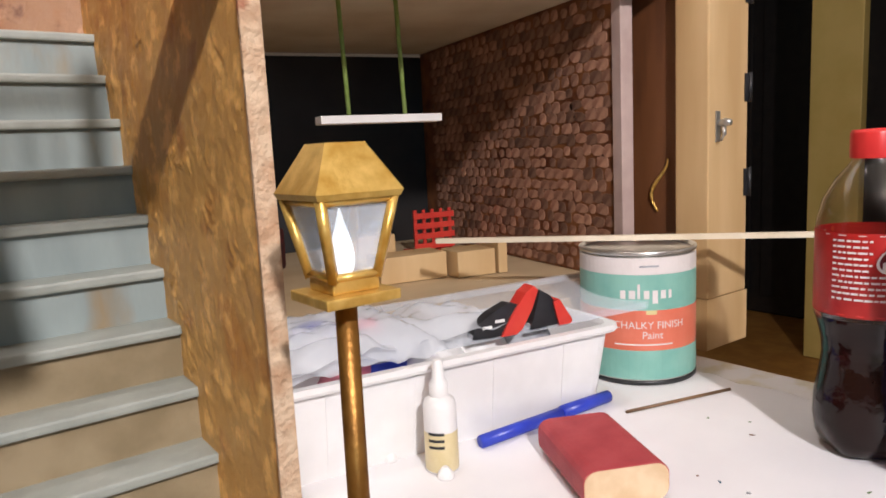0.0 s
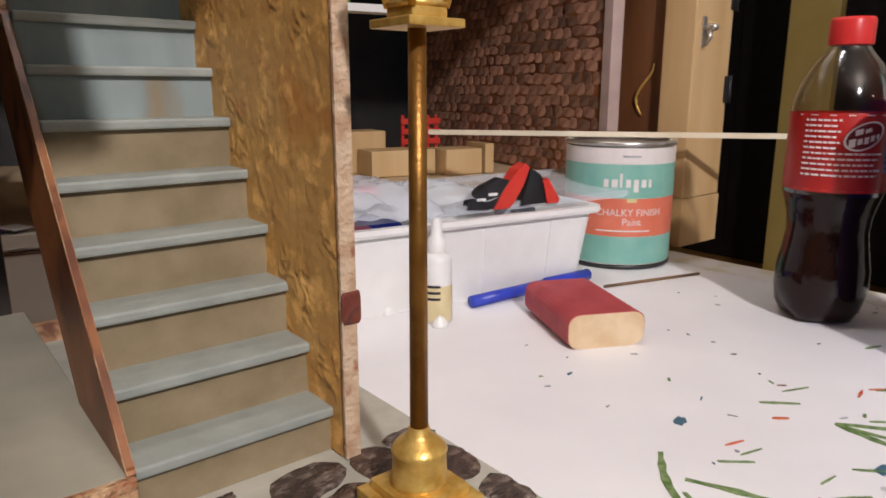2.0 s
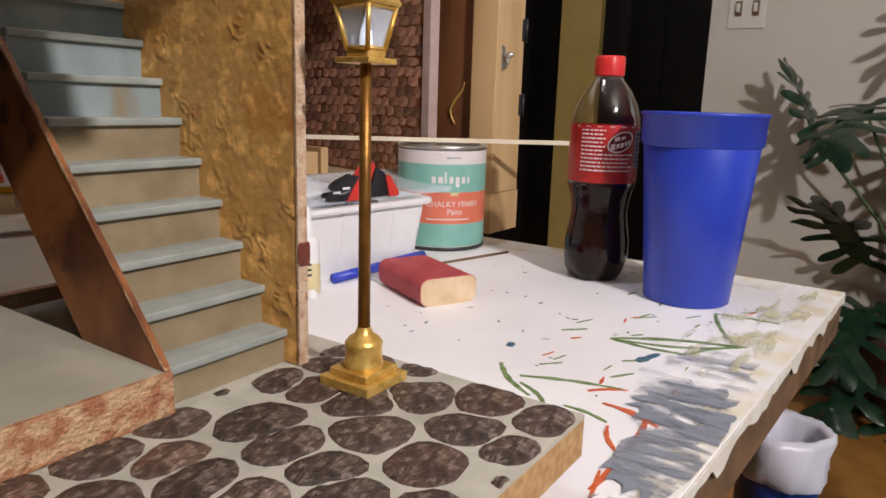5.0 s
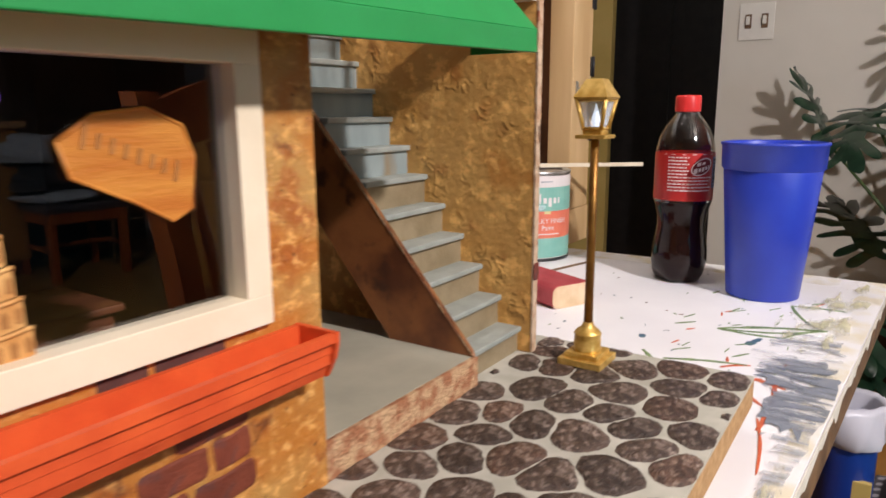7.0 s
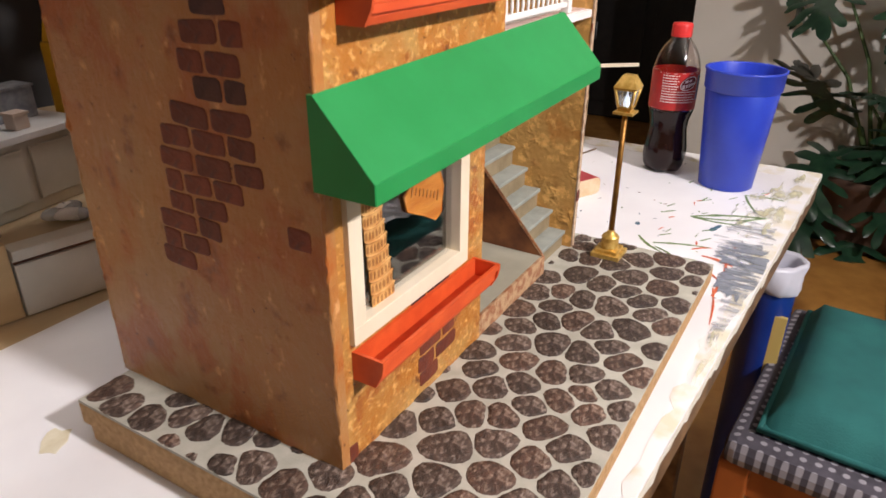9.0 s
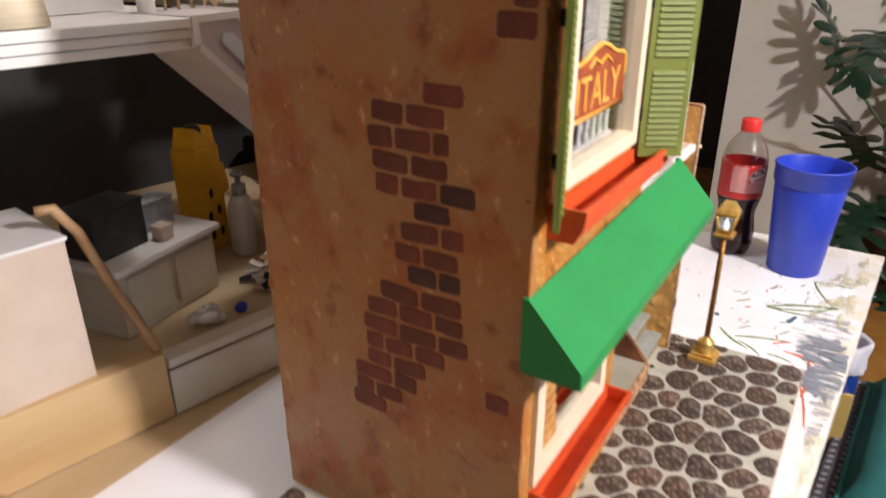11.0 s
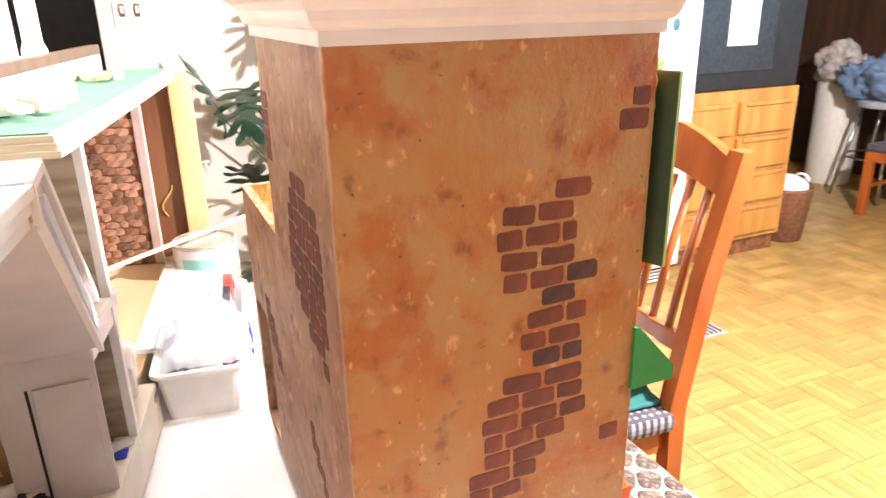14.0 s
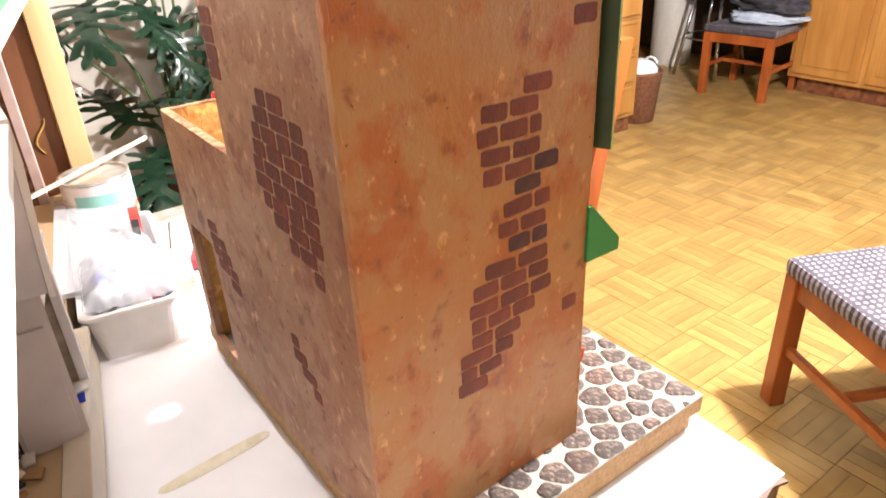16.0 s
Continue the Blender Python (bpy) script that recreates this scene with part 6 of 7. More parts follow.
# stone-papered room at the far end
STONEROWS = material("stone_paper", (0.20, 0.090, 0.060), (0.40, 0.225, 0.15), 0.6, scale=60, fine=400, bump=0.4, per_object=0.5)
TRIMPINK = material("trim_pink", (0.46, 0.34, 0.31), (0.56, 0.43, 0.39), 0.5, scale=30, fine=300, bump=0.1)
SE = 0.666
panel = part("stone_wall", Shape().box(SE, SE + 0.012, 0.068, 0.598, 0.0708, 0.404), STAIN, other, "dark wall covered with brown rubble stones")
random.seed(21)
stone_meshes = []
for k in range(8):
    w_, h_ = random.uniform(0.016, 0.030), random.uniform(0.012, 0.0185)
    pts = [(w_ / 2 * math.copysign(abs(math.cos(a)) ** 0.7, math.cos(a)) * random.uniform(0.8, 1.05), h_ / 2 * math.copysign(abs(math.sin(a)) ** 0.7, math.sin(a)) * random.uniform(0.82, 1.08)) for a in [2 * math.pi * q / 9 for q in range(9)]]
    n = 9
    me = Shape().add([(0, *p) for p in pts] + [(-0.0008, p[0] * 0.88, p[1] * 0.88) for p in pts], [(i, (i + 1) % n, n + (i + 1) % n, n + i) for i in range(n)] + [tuple(range(n, 2 * n))]).mesh("stone")
    me.materials.append(STONEROWS)
    stone_meshes.append(me)
row = 0
z = 0.080
while z < 0.398:
    v = 0.078 + (0.012 if row % 2 else 0)
    while v < 0.56:
        ob = part("stone", random.choice(stone_meshes), None, panel)
        ob.matrix_basis = Matrix.Translation((SE + 0.0003, v + random.uniform(-0.002, 0.002), z + random.uniform(-0.0012, 0.0012))) @ pose(0, 0, 0, random.uniform(-8, 8), 0, 0)
        v += 0.0205
    z += 0.0142
    row += 1
part("stone_trim", Shape().box(SE - 0.003, SE + 0.014, 0.052, 0.0675, 0.0708, 0.404, 0.001), TRIMPINK, other, "pinkish white edge strip")
swing = placed("swing", "tiny white swing hanging on green ropes", "swing")
part("seat", Shape().box(0.352, 0.498, 0.172, 0.196, 0.266, 0.275, 0.001), WHITE, swing)
ROPE = material("green_rope", (0.20, 0.30, 0.06), (0.28, 0.38, 0.10), 0.7, scale=100, fine=600)
for u in (0.388, 0.456):
    part("rope", Shape().tube([(u, 0.184, 0.275), (u - 0.004, 0.184, 0.404)], 0.0026, 6), ROPE, swing)
for u0, u1, v0, z1, l_ in ((0.425, 0.515, 0.215, 0.104, "pale pine block"), (0.521, 0.575, 0.195, 0.104, "pale pine block"), (0.579, 0.592, 0.193, 0.110, "pale pine block"), (0.400, 0.468, 0.270, 0.126, "orange pine block")):
    b_ = placed("wood_block", l_ + " standing in the stone room", "wood block", "pine blocks")
    part("block", Shape().box(u0, u1, v0, v0 + 0.05, 0.0708, z1, 0.0012), PINE, b_)
bk = placed("toy_crate", "small red latticed crate", "crate")
for k in range(4):
    part("slat", Shape().box(0.56, 0.63, 0.42, 0.424, 0.078 + 0.016 * k, 0.087 + 0.016 * k), PLASTICRED, bk)
for k in range(5):
    part("upright", Shape().box(0.562 + 0.015 * k, 0.567 + 0.015 * k, 0.4245, 0.428, 0.0708, 0.140), PLASTICRED, bk)
part("bottom", Shape().box(0.56, 0.63, 0.4285, 0.47, 0.0708, 0.074), PLASTICRED, bk)

# open pine wing of that house
wing = thing("house_wing", "open pine wing panel with brown inside, hinges and a small knob", "door panel", (1.02, 0.26, 0.0))
WINGBROWN = material("wing_brown", (0.115, 0.042, 0.017), (0.19, 0.075, 0.028), 0.42, scale=14, fine=160, bump=0.1, stretch=(1, 1, 0.2), c3=(0.08, 0.03, 0.013), mid=22)
part("inner_panel", Shape().box(0.9985, 1.006, 0.2625, 0.332, 0.058, 0.405, 0.0008), WINGBROWN, wing, "brown stained inside")
part("stile", Shape().box(0.985, 1.060, 0.222, 0.262, 0.058, 0.410, 0.002), PINE, wing, "pine frame")
part("top_strip", Shape().box(0.988, 1.012, 0.2625, 0.333, 0.4055, 0.4105, 0.0006), PINE, wing)
part("foot_block", Shape().prism([(0.222, 0.001), (0.318, 0.001), (0.318, 0.052), (0.268, 0.052), (0.258, 0.0575), (0.222, 0.0575)], "x", 0.984, 1.063), PINE, wing, "pine foot block")
latch = part("latch_plate", Shape().box(0.9965, 1.0045, 0.2203, 0.2218, 0.226, 0.258, 0.0006), STEEL, wing, "dull metal latch plate")
part("knob", Shape().tube([(1.0005, 0.2202, 0.245), (1.0005, 0.212, 0.246), (1.0005, 0.206, 0.2455)], [0.0026, 0.0044, 0.0032], 10), STEEL, latch, "grey metal latch knob")
part("latch_hook", Shape().tube([(1.0005, 0.214, 0.243), (0.9985, 0.212, 0.234), (0.9965, 0.215, 0.227)], [0.0026, 0.0022, 0.0014], 8), STEEL, latch)
for z in (0.165, 0.268, 0.372):
    hinge = part("hinge", Shape().box(1.0525, 1.0605, 0.2205, 0.2218, z, z + 0.030, 0.0004), PLASTICBLACK, wing, "blackened metal hinge")
    part("hinge_pin", Shape().tube([(1.0612, 0.2198, z - 0.001), (1.0612, 0.2198, z + 0.031)], 0.0024, 8), PLASTICBLACK, hinge)
part("scroll", Shape().tube([(0.9965, 0.293 + 0.010 * math.sin(a * 1.3) - 0.003 * a / 3, 0.150 + 0.016 * a) for a in [k * 0.22 for k in range(18)]], [0.0010 + 0.0012 * math.sin(math.pi * k / 17) for k in range(18)], 6), BRASS, wing, "small gold scroll")

# things in the dark room
IVORY = material("ivory_paint", (0.62, 0.55, 0.43), (0.70, 0.63, 0.51), 0.45, scale=20, fine=250, bump=0.05)
cab = placed("sink_cabinet", "cream miniature sink cabinet with two doors", "cabinet")
mcab = Matrix.Translation((-0.279, 0.070, 0.0)) @ pose(0, 0, 0, 0, 0, 20)
part("body", Shape().box(0.004, 0.158, 0.004, 0.10, 0.0706, 0.152, 0.001, m=mcab), IVORY, cab)
part("counter", Shape().box(-0.003, 0.165, -0.004, 0.106, 0.1522, 0.160, 0.001, m=mcab), WHITE, cab)
for a in (0.014, 0.086):
    part("cabinet_door", Shape().box(a, a + 0.062, -0.0005, 0.0037, 0.084, 0.144, 0.0012, m=mcab), IVORY, cab)
for (a, b, w_, d_, h_, mat_, nm, lb) in ((0.005, 0.03, 0.075, 0.05, 0.055, PLASTICBLACK, "stove_top", "black miniature stove"), (0.085, 0.012, 0.018, 0.018, 0.016, CREAM, "small_box", "cream paper box on the sink cabinet"), (0.09, 0.05, 0.055, 0.03, 0.035, P_GREY, "wire_basket", "grey wire basket on the sink cabinet")):
    q = placed(nm, lb + " standing there" if "standing" not in lb else lb, "miniature")
    part("body", Shape().box(a, a + w_, b, b + d_, 0.1602, 0.1602 + h_, 0.002, m=mcab), mat_, q)
    part("lip", Shape().box(a - 0.001, a + w_ + 0.001, b - 0.001, b + d_ + 0.001, 0.1603 + h_, 0.163 + h_, m=mcab), mat_, q)
ORANGEY = material("pencil_orange", (0.66, 0.26, 0.02), (0.74, 0.32, 0.03), 0.4, scale=30, fine=300, bump=0.03)
YELLOW = material("toy_yellow", (0.68, 0.34, 0.012), (0.76, 0.42, 0.02), 0.4, scale=30, fine=300, bump=0.03)
toy = placed("toy_tower", "yellow plastic toy tower with black dots", "toy")
mt = Matrix.Translation((-0.068, 0.232, 0.072)) @ pose(0, 0, 0, 0, 0, 25) @ Matrix.Diagonal((0.62, 0.62, 0.96, 1)) @ Matrix.Translation((0, 0, -0.0715))
part("body", Shape().box(-0.045, 0.04, 0.0, 0.07, 0.072, 0.235, 0.006, m=mt), YELLOW, toy)
part("crest", Shape().prism([(-0.045, 0.2355), (0.035, 0.2355), (0.028, 0.262), (0.0, 0.252), (-0.03, 0.265)], "y", 0.005, 0.06, m=mt), YELLOW, toy)
part("dark_top", Shape().ball(-0.005, 0.035, 0.256, 0.026, 0.02, 0.012, m=mt), PLASTICBLACK, toy)
part("arm", Shape().prism([(0.0405, 0.15), (0.075, 0.155), (0.07, 0.175), (0.062, 0.20), (0.0405, 0.205)], "y", 0.01, 0.05, m=mt), YELLOW, toy)
for a, b in ((-0.01, 0.165), (-0.022, 0.13), (0.012, 0.135), (-0.02, 0.10), (0.014, 0.10)):
    part("dot", Shape().ball(a, -0.0005, b, 0.008, 0.0015, 0.008, m=mt), PLASTICBLACK, toy)
soap = placed("pump_bottle", "white plastic pump bottle with grey top", "bottle")
part("body", Shape().lathe([(0.017, 0), (0.019, 0.003), (0.019, 0.07), (0.014, 0.085), (0.008, 0.09)], -0.046, 0.200, 0.0708, seg=20), TRAYW, soap)
part("pump", Shape().lathe([(0.010, 0.09), (0.010, 0.105), (0.004, 0.107), (0.004, 0.116), (0.010, 0.118), (0.010, 0.123)], -0.046, 0.200, 0.0708, seg=16), P_GREY, soap)
tri_ = placed("stair_flank", "cream stair flank with inlaid brown triangles", "stair panel")
U3 = 0.018
part("panel", Shape().prism([(0.092, 0.0706), (0.250, 0.0706), (0.250, 0.106), (0.150, 0.207), (0.092, 0.207)], "x", U3, U3 + 0.004), CREAM, tri_)
for k, (s_, mat_) in enumerate(((1.0, TAN), (0.74, CREAM), (0.50, TAN), (0.27, CREAM))):
    c_ = (0.155, 0.110)
    tp = [(0.098, 0.0725), (0.236, 0.0725), (0.125, 0.202)]
    part("inlay", Shape().prism([(c_[0] + (p[0] - c_[0]) * s_, c_[1] + (p[1] - c_[1]) * s_) for p in tp], "x", U3 - 0.0009 - 0.0009 * k, U3 - 0.0001 - 0.0009 * k), mat_, tri_)
for k in range(6):
    v_ = 0.156 + 0.0145 * k
    part("stair_baluster", Shape().box(U3, U3 + 0.004, v_, v_ + 0.004, 0.2 - 0.0148 * k, 0.236 - 0.0148 * k), CREAM, tri_)
part("stair_rail", Shape().prism([(0.150, 0.2370), (0.150, 0.2450), (0.242, 0.1510), (0.242, 0.1430)], "x", U3 - 0.001, U3 + 0.005), CREAM, tri_)
so = placed("doll_sofa", "small dark red sofa dotted with pink", "sofa")
SOFA = material("sofa_red", (0.050, 0.006, 0.007), (0.085, 0.011, 0.011), 0.7, scale=60, fine=90, bump=0.2, c3=(0.20, 0.025, 0.032))
SOM = Matrix.Translation((0.255, 0.455, 0.0708)) @ pose(0, 0, 0, 0, 0, -28)
part("seat", Shape().box(-0.085, 0.085, -0.03, 0.024, 0.0, 0.042, 0.007, m=SOM), SOFA, so)
part("back", Shape().box(-0.085, 0.085, 0.0242, 0.045, 0.0, 0.090, 0.008, m=SOM), SOFA, so)
for x in (-0.1, 0.0855):
    part("arm", Shape().box(x, x + 0.0145, -0.032, 0.040, 0.0, 0.060, 0.006, m=SOM), SOFA, so)
# loose craft bits
random.seed(33)
BITS = [WHITE, CREAM, TAN, P_GREY, PLASTICBLACK, TRAYW, LIDCLEAR, STAIN]
for k in range(56):
    a, r_ = random.uniform(0, 6.28), random.uniform(0, 0.046)
    u, v = -0.066 + r_ * math.cos(a), 0.082 + r_ * math.sin(a)
    q = placed("craft_scrap", "small loose craft offcut on the platform", "scrap", "craft scraps")
    part("offcut", Shape().box(-random.uniform(0.006, 0.017), 0.012, -0.005, random.uniform(0.002, 0.009), 0.0, random.uniform(0.0015, 0.006), m=Matrix.Translation((u, v, 0.0712 + 0.0035 * (k % 7))) @ pose(0, 0, 0, random.uniform(-25, 25), random.uniform(-25, 25), random.uniform(0, 180))), BITS[k % 6], q)
for k, (u, v, col) in enumerate(((-0.026, 0.075, PLASTICRED), (-0.020, 0.062, P_GREEN), (-0.012, 0.052, ORANGE), (0.035, 0.012, PLASTICBLUE), (0.05, 0.010, TRAYW), (-0.012, 0.060, PLASTICBLACK))):
    q = placed("craft_card", "small coloured card offcut on the platform", "scrap", "craft scraps")
    part("card", Shape().box(-0.012, 0.012, -0.008, 0.008, 0.0, 0.0012, m=Matrix.Translation((u, v, 0.0712 + 0.0015 * k)) @ pose(0, 0, 0, 0, 0, 31 * k)), col, q)
q = placed("card_tube", "grey white card tube lying on the craft scraps", "tube")
part("tube", Shape().tube([(-0.050, 0.112, 0.100), (-0.018, 0.066, 0.094)], 0.0075, 14), TRAYW, q)
q = placed("plastic_bag", "crumpled clear plastic bag with a blue twist", "bag")
for k in range(9):
    part("crumple", Shape().ball(-0.19 + random.uniform(-0.02, 0.02), 0.045 + random.uniform(-0.01, 0.01), 0.080 + random.uniform(-0.003, 0.004), random.uniform(0.008, 0.014), random.uniform(0.006, 0.010), 0.007, seg=8), BAGWHITE if k % 3 else TRAYW, q)
part("twist", Shape().ball(-0.152, 0.040, 0.078, 0.009, 0.007, 0.007, seg=8), PLASTICBLUE, q)
# cream board and bent strip at the near end
q = placed("cream_box", "plain cream board box standing behind the pine rail", "box")
part("body", Shape().box(-0.60, -0.335, 0.030, 0.15, 0.0706, 0.232, 0.0015, m=pose(0, 0, 0, 0, 0, 3)), CREAM, q)
part("lid", Shape().box(-0.602, -0.333, 0.028, 0.152, 0.2322, 0.236, 0.001, m=pose(0, 0, 0, 0, 0, 3)), TRAYW, q)
q = placed("bent_strip", "bent strip of brown wood leaning on the box", "wood strip")
part("strip", Shape().tube([(-0.352, 0.024, 0.262), (-0.338, 0.022, 0.262), (-0.322, 0.018, 0.235), (-0.306, 0.012, 0.18), (-0.288, 0.008, 0.13), (-0.274, 0.0075, 0.088)], 0.0052, 8), TAN, q)
# on the green roof
for k in range(16):
    q = placed("roof_clutter", "pale wooden craft sticks and bead bags on the felt", "craft supply", "roof clutter")
    u, v = 0.03 + 0.55 * random.random(), 0.02 + 0.07 * random.random()
    part("piece", Shape().box(-random.uniform(0.01, 0.05), random.uniform(0.01, 0.04), -0.006, 0.008, 0.0, random.uniform(0.004, 0.012), 0.0008, m=Matrix.Translation((u, v, 0.4262 + 0.004 * (k % 3))) @ pose(0, 0, 0, 0, 0, random.uniform(-25, 40))), [PLYEDGE, TRAYW, PINE, WHITE, CREAM][k % 5], q)
q = thing("pencil_holder", "white card block holding upright pencils on the platform", "pencil holder", (0.515, 0.39, 0.0705))
part("body", Shape().box(0.450, 0.532, 0.370, 0.410, 0.0752, 0.1185, 0.006), TRAYW, q)
for x, y, top, lean, col, lb in ((0.468, 0.384, 0.222, 0.006, ORANGEY, "tall orange yellow pencil standing in the white block"), (0.502, 0.392, 0.176, 0.004, YELLOW, "short yellow pencil standing in the white block"), (0.518, 0.400, 0.196, 0.006, P_GREY, "dotted grey pencil standing in the white block")):
    q = thing("pencil", lb, "pencil", (x, y, 0.1187), group="pencils in the block")
    foot, head = Vector((x, y, 0.1187)), Vector((x - lean, y + lean, top))
    part("shaft", Shape().tube([foot, head], 0.0046 if col is not P_GREY else 0.0035, 6), col, q)
    part("tip", Shape().tube([head + Vector((0, 0, 0.0002)), head + Vector((0, 0, 0.011))], [0.0037, 0.0008], 6), PINE, q)
    if col is P_GREY:
        for k in range(8):
            part("dot", Shape().ball(*(foot.lerp(head, (k + 0.5) / 8) + Vector((-0.0036, 0, 0))), 0.0009, 0.0016, 0.0022, seg=6), PLASTICBLACK, q)
q = thing("yellow_tub", "yellow tub with a white printed label and orange knob", "tub", (0.521, 0.580, 0.0705))
TX, TY, TZ = 0.521, 0.580, 0.0712
part("body", Shape().lathe([(0.043, 0), (0.0455, 0.002), (0.0475, 0.092), (0.049, 0.094), (0.049, 0.100), (0.045, 0.101)], TX, TY, TZ, seg=40), YELLOW, q)
part("label", curved_bar(TX, TY, 0.0477, TZ + 0.008, TZ + 0.088, 150, 259, 24), LABELWHITE, q, "white label")
part("label_stripe", curved_bar(TX, TY, 0.0480, TZ + 0.012, TZ + 0.021, 195, 243, 14), ORANGE, q)
part("label_photo", curved_bar(TX, TY, 0.0480, TZ + 0.024, TZ + 0.056, 195, 241, 14), P_GREY, q)
for k in range(3):
    part("print_bar", curved_bar(TX, TY, 0.0480, TZ + 0.063 + 0.007 * k, TZ + 0.066 + 0.007 * k, 200 + 9 * k, 250 - 4 * k, 8), P_GREY, q)
part("print_bar", curved_bar(TX, TY, 0.0480, TZ + 0.034, TZ + 0.037, 246, 257, 6), CAPRED, q)
part("lid", Shape().lathe([(0.0495, 0.1012), (0.0495, 0.107), (0.044, 0.109)], TX, TY, TZ, seg=32), TRAYW, q, "white lid")
part("knob", Shape().lathe([(0.018, 0.1092), (0.018, 0.120), (0.015, 0.121)], TX, TY, TZ, seg=24), ORANGE, q, "orange knob")
q = thing("dowel", "pale wooden dowel lying on the bench beside the table", "dowel", (-0.14, 0.45, 0.0))
part("shaft", Shape().tube([(-0.1510, 0.272, 0.0026), (-0.1275, 0.640, 0.0026)], 0.0034, 10), PINE, q)

# ---- plant by the far wall ----
LEAF = material("leaf_green", (0.008, 0.030, 0.016), (0.020, 0.060, 0.028), 0.3, scale=20, fine=200, bump=0.15, coat=0.25)
STEMG = material("stem_green", (0.06, 0.10, 0.03), (0.09, 0.14, 0.04), 0.5, scale=40, fine=300)


def leaf_mesh(seed, size):
    """A leaf cut deeply into rounded fingers on both sides of its rib, drooping at the tips."""
    rnd = random.Random(seed)
    shape = Shape()

    def droop(x, y, lift=0.0):
        return (x, y, lift - 0.30 * (x * x + 0.7 * y * y) / size + 0.006 * math.sin(y * 60 + x * 35))
    spine = [(-0.05, 0.06), (0.12, 0.16), (0.32, 0.15), (0.52, 0.125), (0.72, 0.10), (0.88, 0.07), (1.0, 0.01)]
    verts = [droop(sx * w_ * size, y * size) for y, w_ in spine for sx in (-1, 0, 1)]
    faces = []
    for i in range(len(spine) - 1):
        faces += [(3 * i, 3 * i + 1, 3 * i + 4, 3 * i + 3), (3 * i + 1, 3 * i + 2, 3 * i + 5, 3 * i + 4)]
    shape.add(verts, faces, True)
    for side in (-1, 1):
        for k in range(6):
            f_ = k / 5
            y0 = size * (0.02 + 0.74 * f_)
            ln = size * (0.30 + 0.22 * math.sin(math.pi * (0.25 + 0.62 * f_))) * rnd.uniform(0.88, 1.1)
            ang = radians(128 - 98 * f_ + rnd.uniform(-6, 6))
            dx, dy = math.sin(ang) * side, math.cos(ang)
            w_ = size * rnd.uniform(0.062, 0.080)
            verts = []
            for q, ww in ((0.0, 1.15), (0.25, 0.85), (0.5, 0.95), (0.75, 1.0), (0.92, 0.62), (1.0, 0.08)):
                cx_, cy_ = dx * ln * q, y0 + dy * ln * q + 0.06 * ln * q * q
                verts += [droop(cx_ - dy * w_ * ww, cy_ + dx * w_ * ww), droop(cx_, cy_, 0.004), droop(cx_ + dy * w_ * ww, cy_ - dx * w_ * ww)]
            faces = []
            for i in range(5):
                faces += [(3 * i, 3 * i + 1, 3 * i + 4, 3 * i + 3), (3 * i + 1, 3 * i + 2, 3 * i + 5, 3 * i + 4)]
            shape.add(verts, faces, True)
    me = shape.mesh("leaf")
    me.materials.append(LEAF)
    return me


plant = thing("philodendron", "large dark green split-leaf philodendron against the wall", "plant", (2.60, -0.36, FLOOR))
TERRA = material("pot_clay", (0.06, 0.03, 0.02), (0.10, 0.05, 0.03), 0.7, scale=20, fine=200, bump=0.1)
part("pot", Shape().lathe([(0.11, 0), (0.12, 0.01), (0.16, 0.24), (0.17, 0.25), (0.17, 0.28), (0.155, 0.28), (0.15, 0.25)], 2.60, -0.36, FLOOR, seg=28), TERRA, plant)
LEAVES = [leaf_mesh(k, s_) for k, s_ in enumerate((0.25, 0.29, 0.24, 0.27))]
random.seed(8)
# place of each blade's foot, then heading, droop and roll of the blade
blades = [(2.6, -0.0, 0.1, 80, 75, 0), (2.62, -0.11, 0.21, 165, -20, 8), (2.62, -0.31, 0.19, 200, -35, -10), (2.58, -0.4, 0.3, 260, 40, 0), (2.62, -0.4, 0.1, 185, -60, 5), (2.6, -0.17, -0.25, 150, 50, 10),
          (2.58, -0.27, -0.18, 200, 15, -8), (2.56, -0.2, -0.4, 170, -25, 0), (2.58, -0.35, -0.36, 200, -10, 12), (2.56, -0.24, -0.55, 160, -35, -6), (2.62, -0.13, -0.53, 120, -15, 0), (2.6, -0.42, -0.14, 220, 0, 6),
          (2.64, -0.48, -0.47, 240, -25, 0), (2.6, -0.33, -0.64, 190, -20, 0), (2.66, -0.27, 0.54, 190, -30, 0), (2.68, -0.48, 0.4, 230, -10, 0), (2.68, -0.55, 0.12, 250, 10, 0), (2.72, -0.35, 0.73, 210, 10, 0),
          (2.68, -0.57, -0.21, 260, -10, 0), (2.7, -0.31, -0.47, 170, -65, 0), (2.2, -0.7, 0.2, 265, 25, 0), (2.1, -0.74, 0.26, 240, 10, 10), (2.28, -0.68, 0.3, 280, 30, 0), (2.16, -0.72, 0.02, 255, -15, 0),
          (2.22, -0.74, -0.1, 270, -40, 8), (2.16, -0.73, -0.28, 245, -5, 0), (2.1, -0.7, -0.36, 200, -30, 0), (2.3, -0.7, -0.22, 290, -20, 0), (2.24, -0.76, 0.12, 250, 5, 0), (2.34, -0.72, 0.16, 300, 10, 8), (2.18, -0.78, 0.24, 225, 25, 0), (2.26, -0.72, -0.02, 285, -30, 0), (2.55, -0.42, -0.3, 215, -20, 0), (2.5, -0.5, -0.12, 245, 5, 0), (2.58, -0.36, -0.52, 200, -10, 6), (2.5, -0.58, 0.02, 255, 15, 0), (2.52, -0.55, -0.42, 240, -15, 0)]
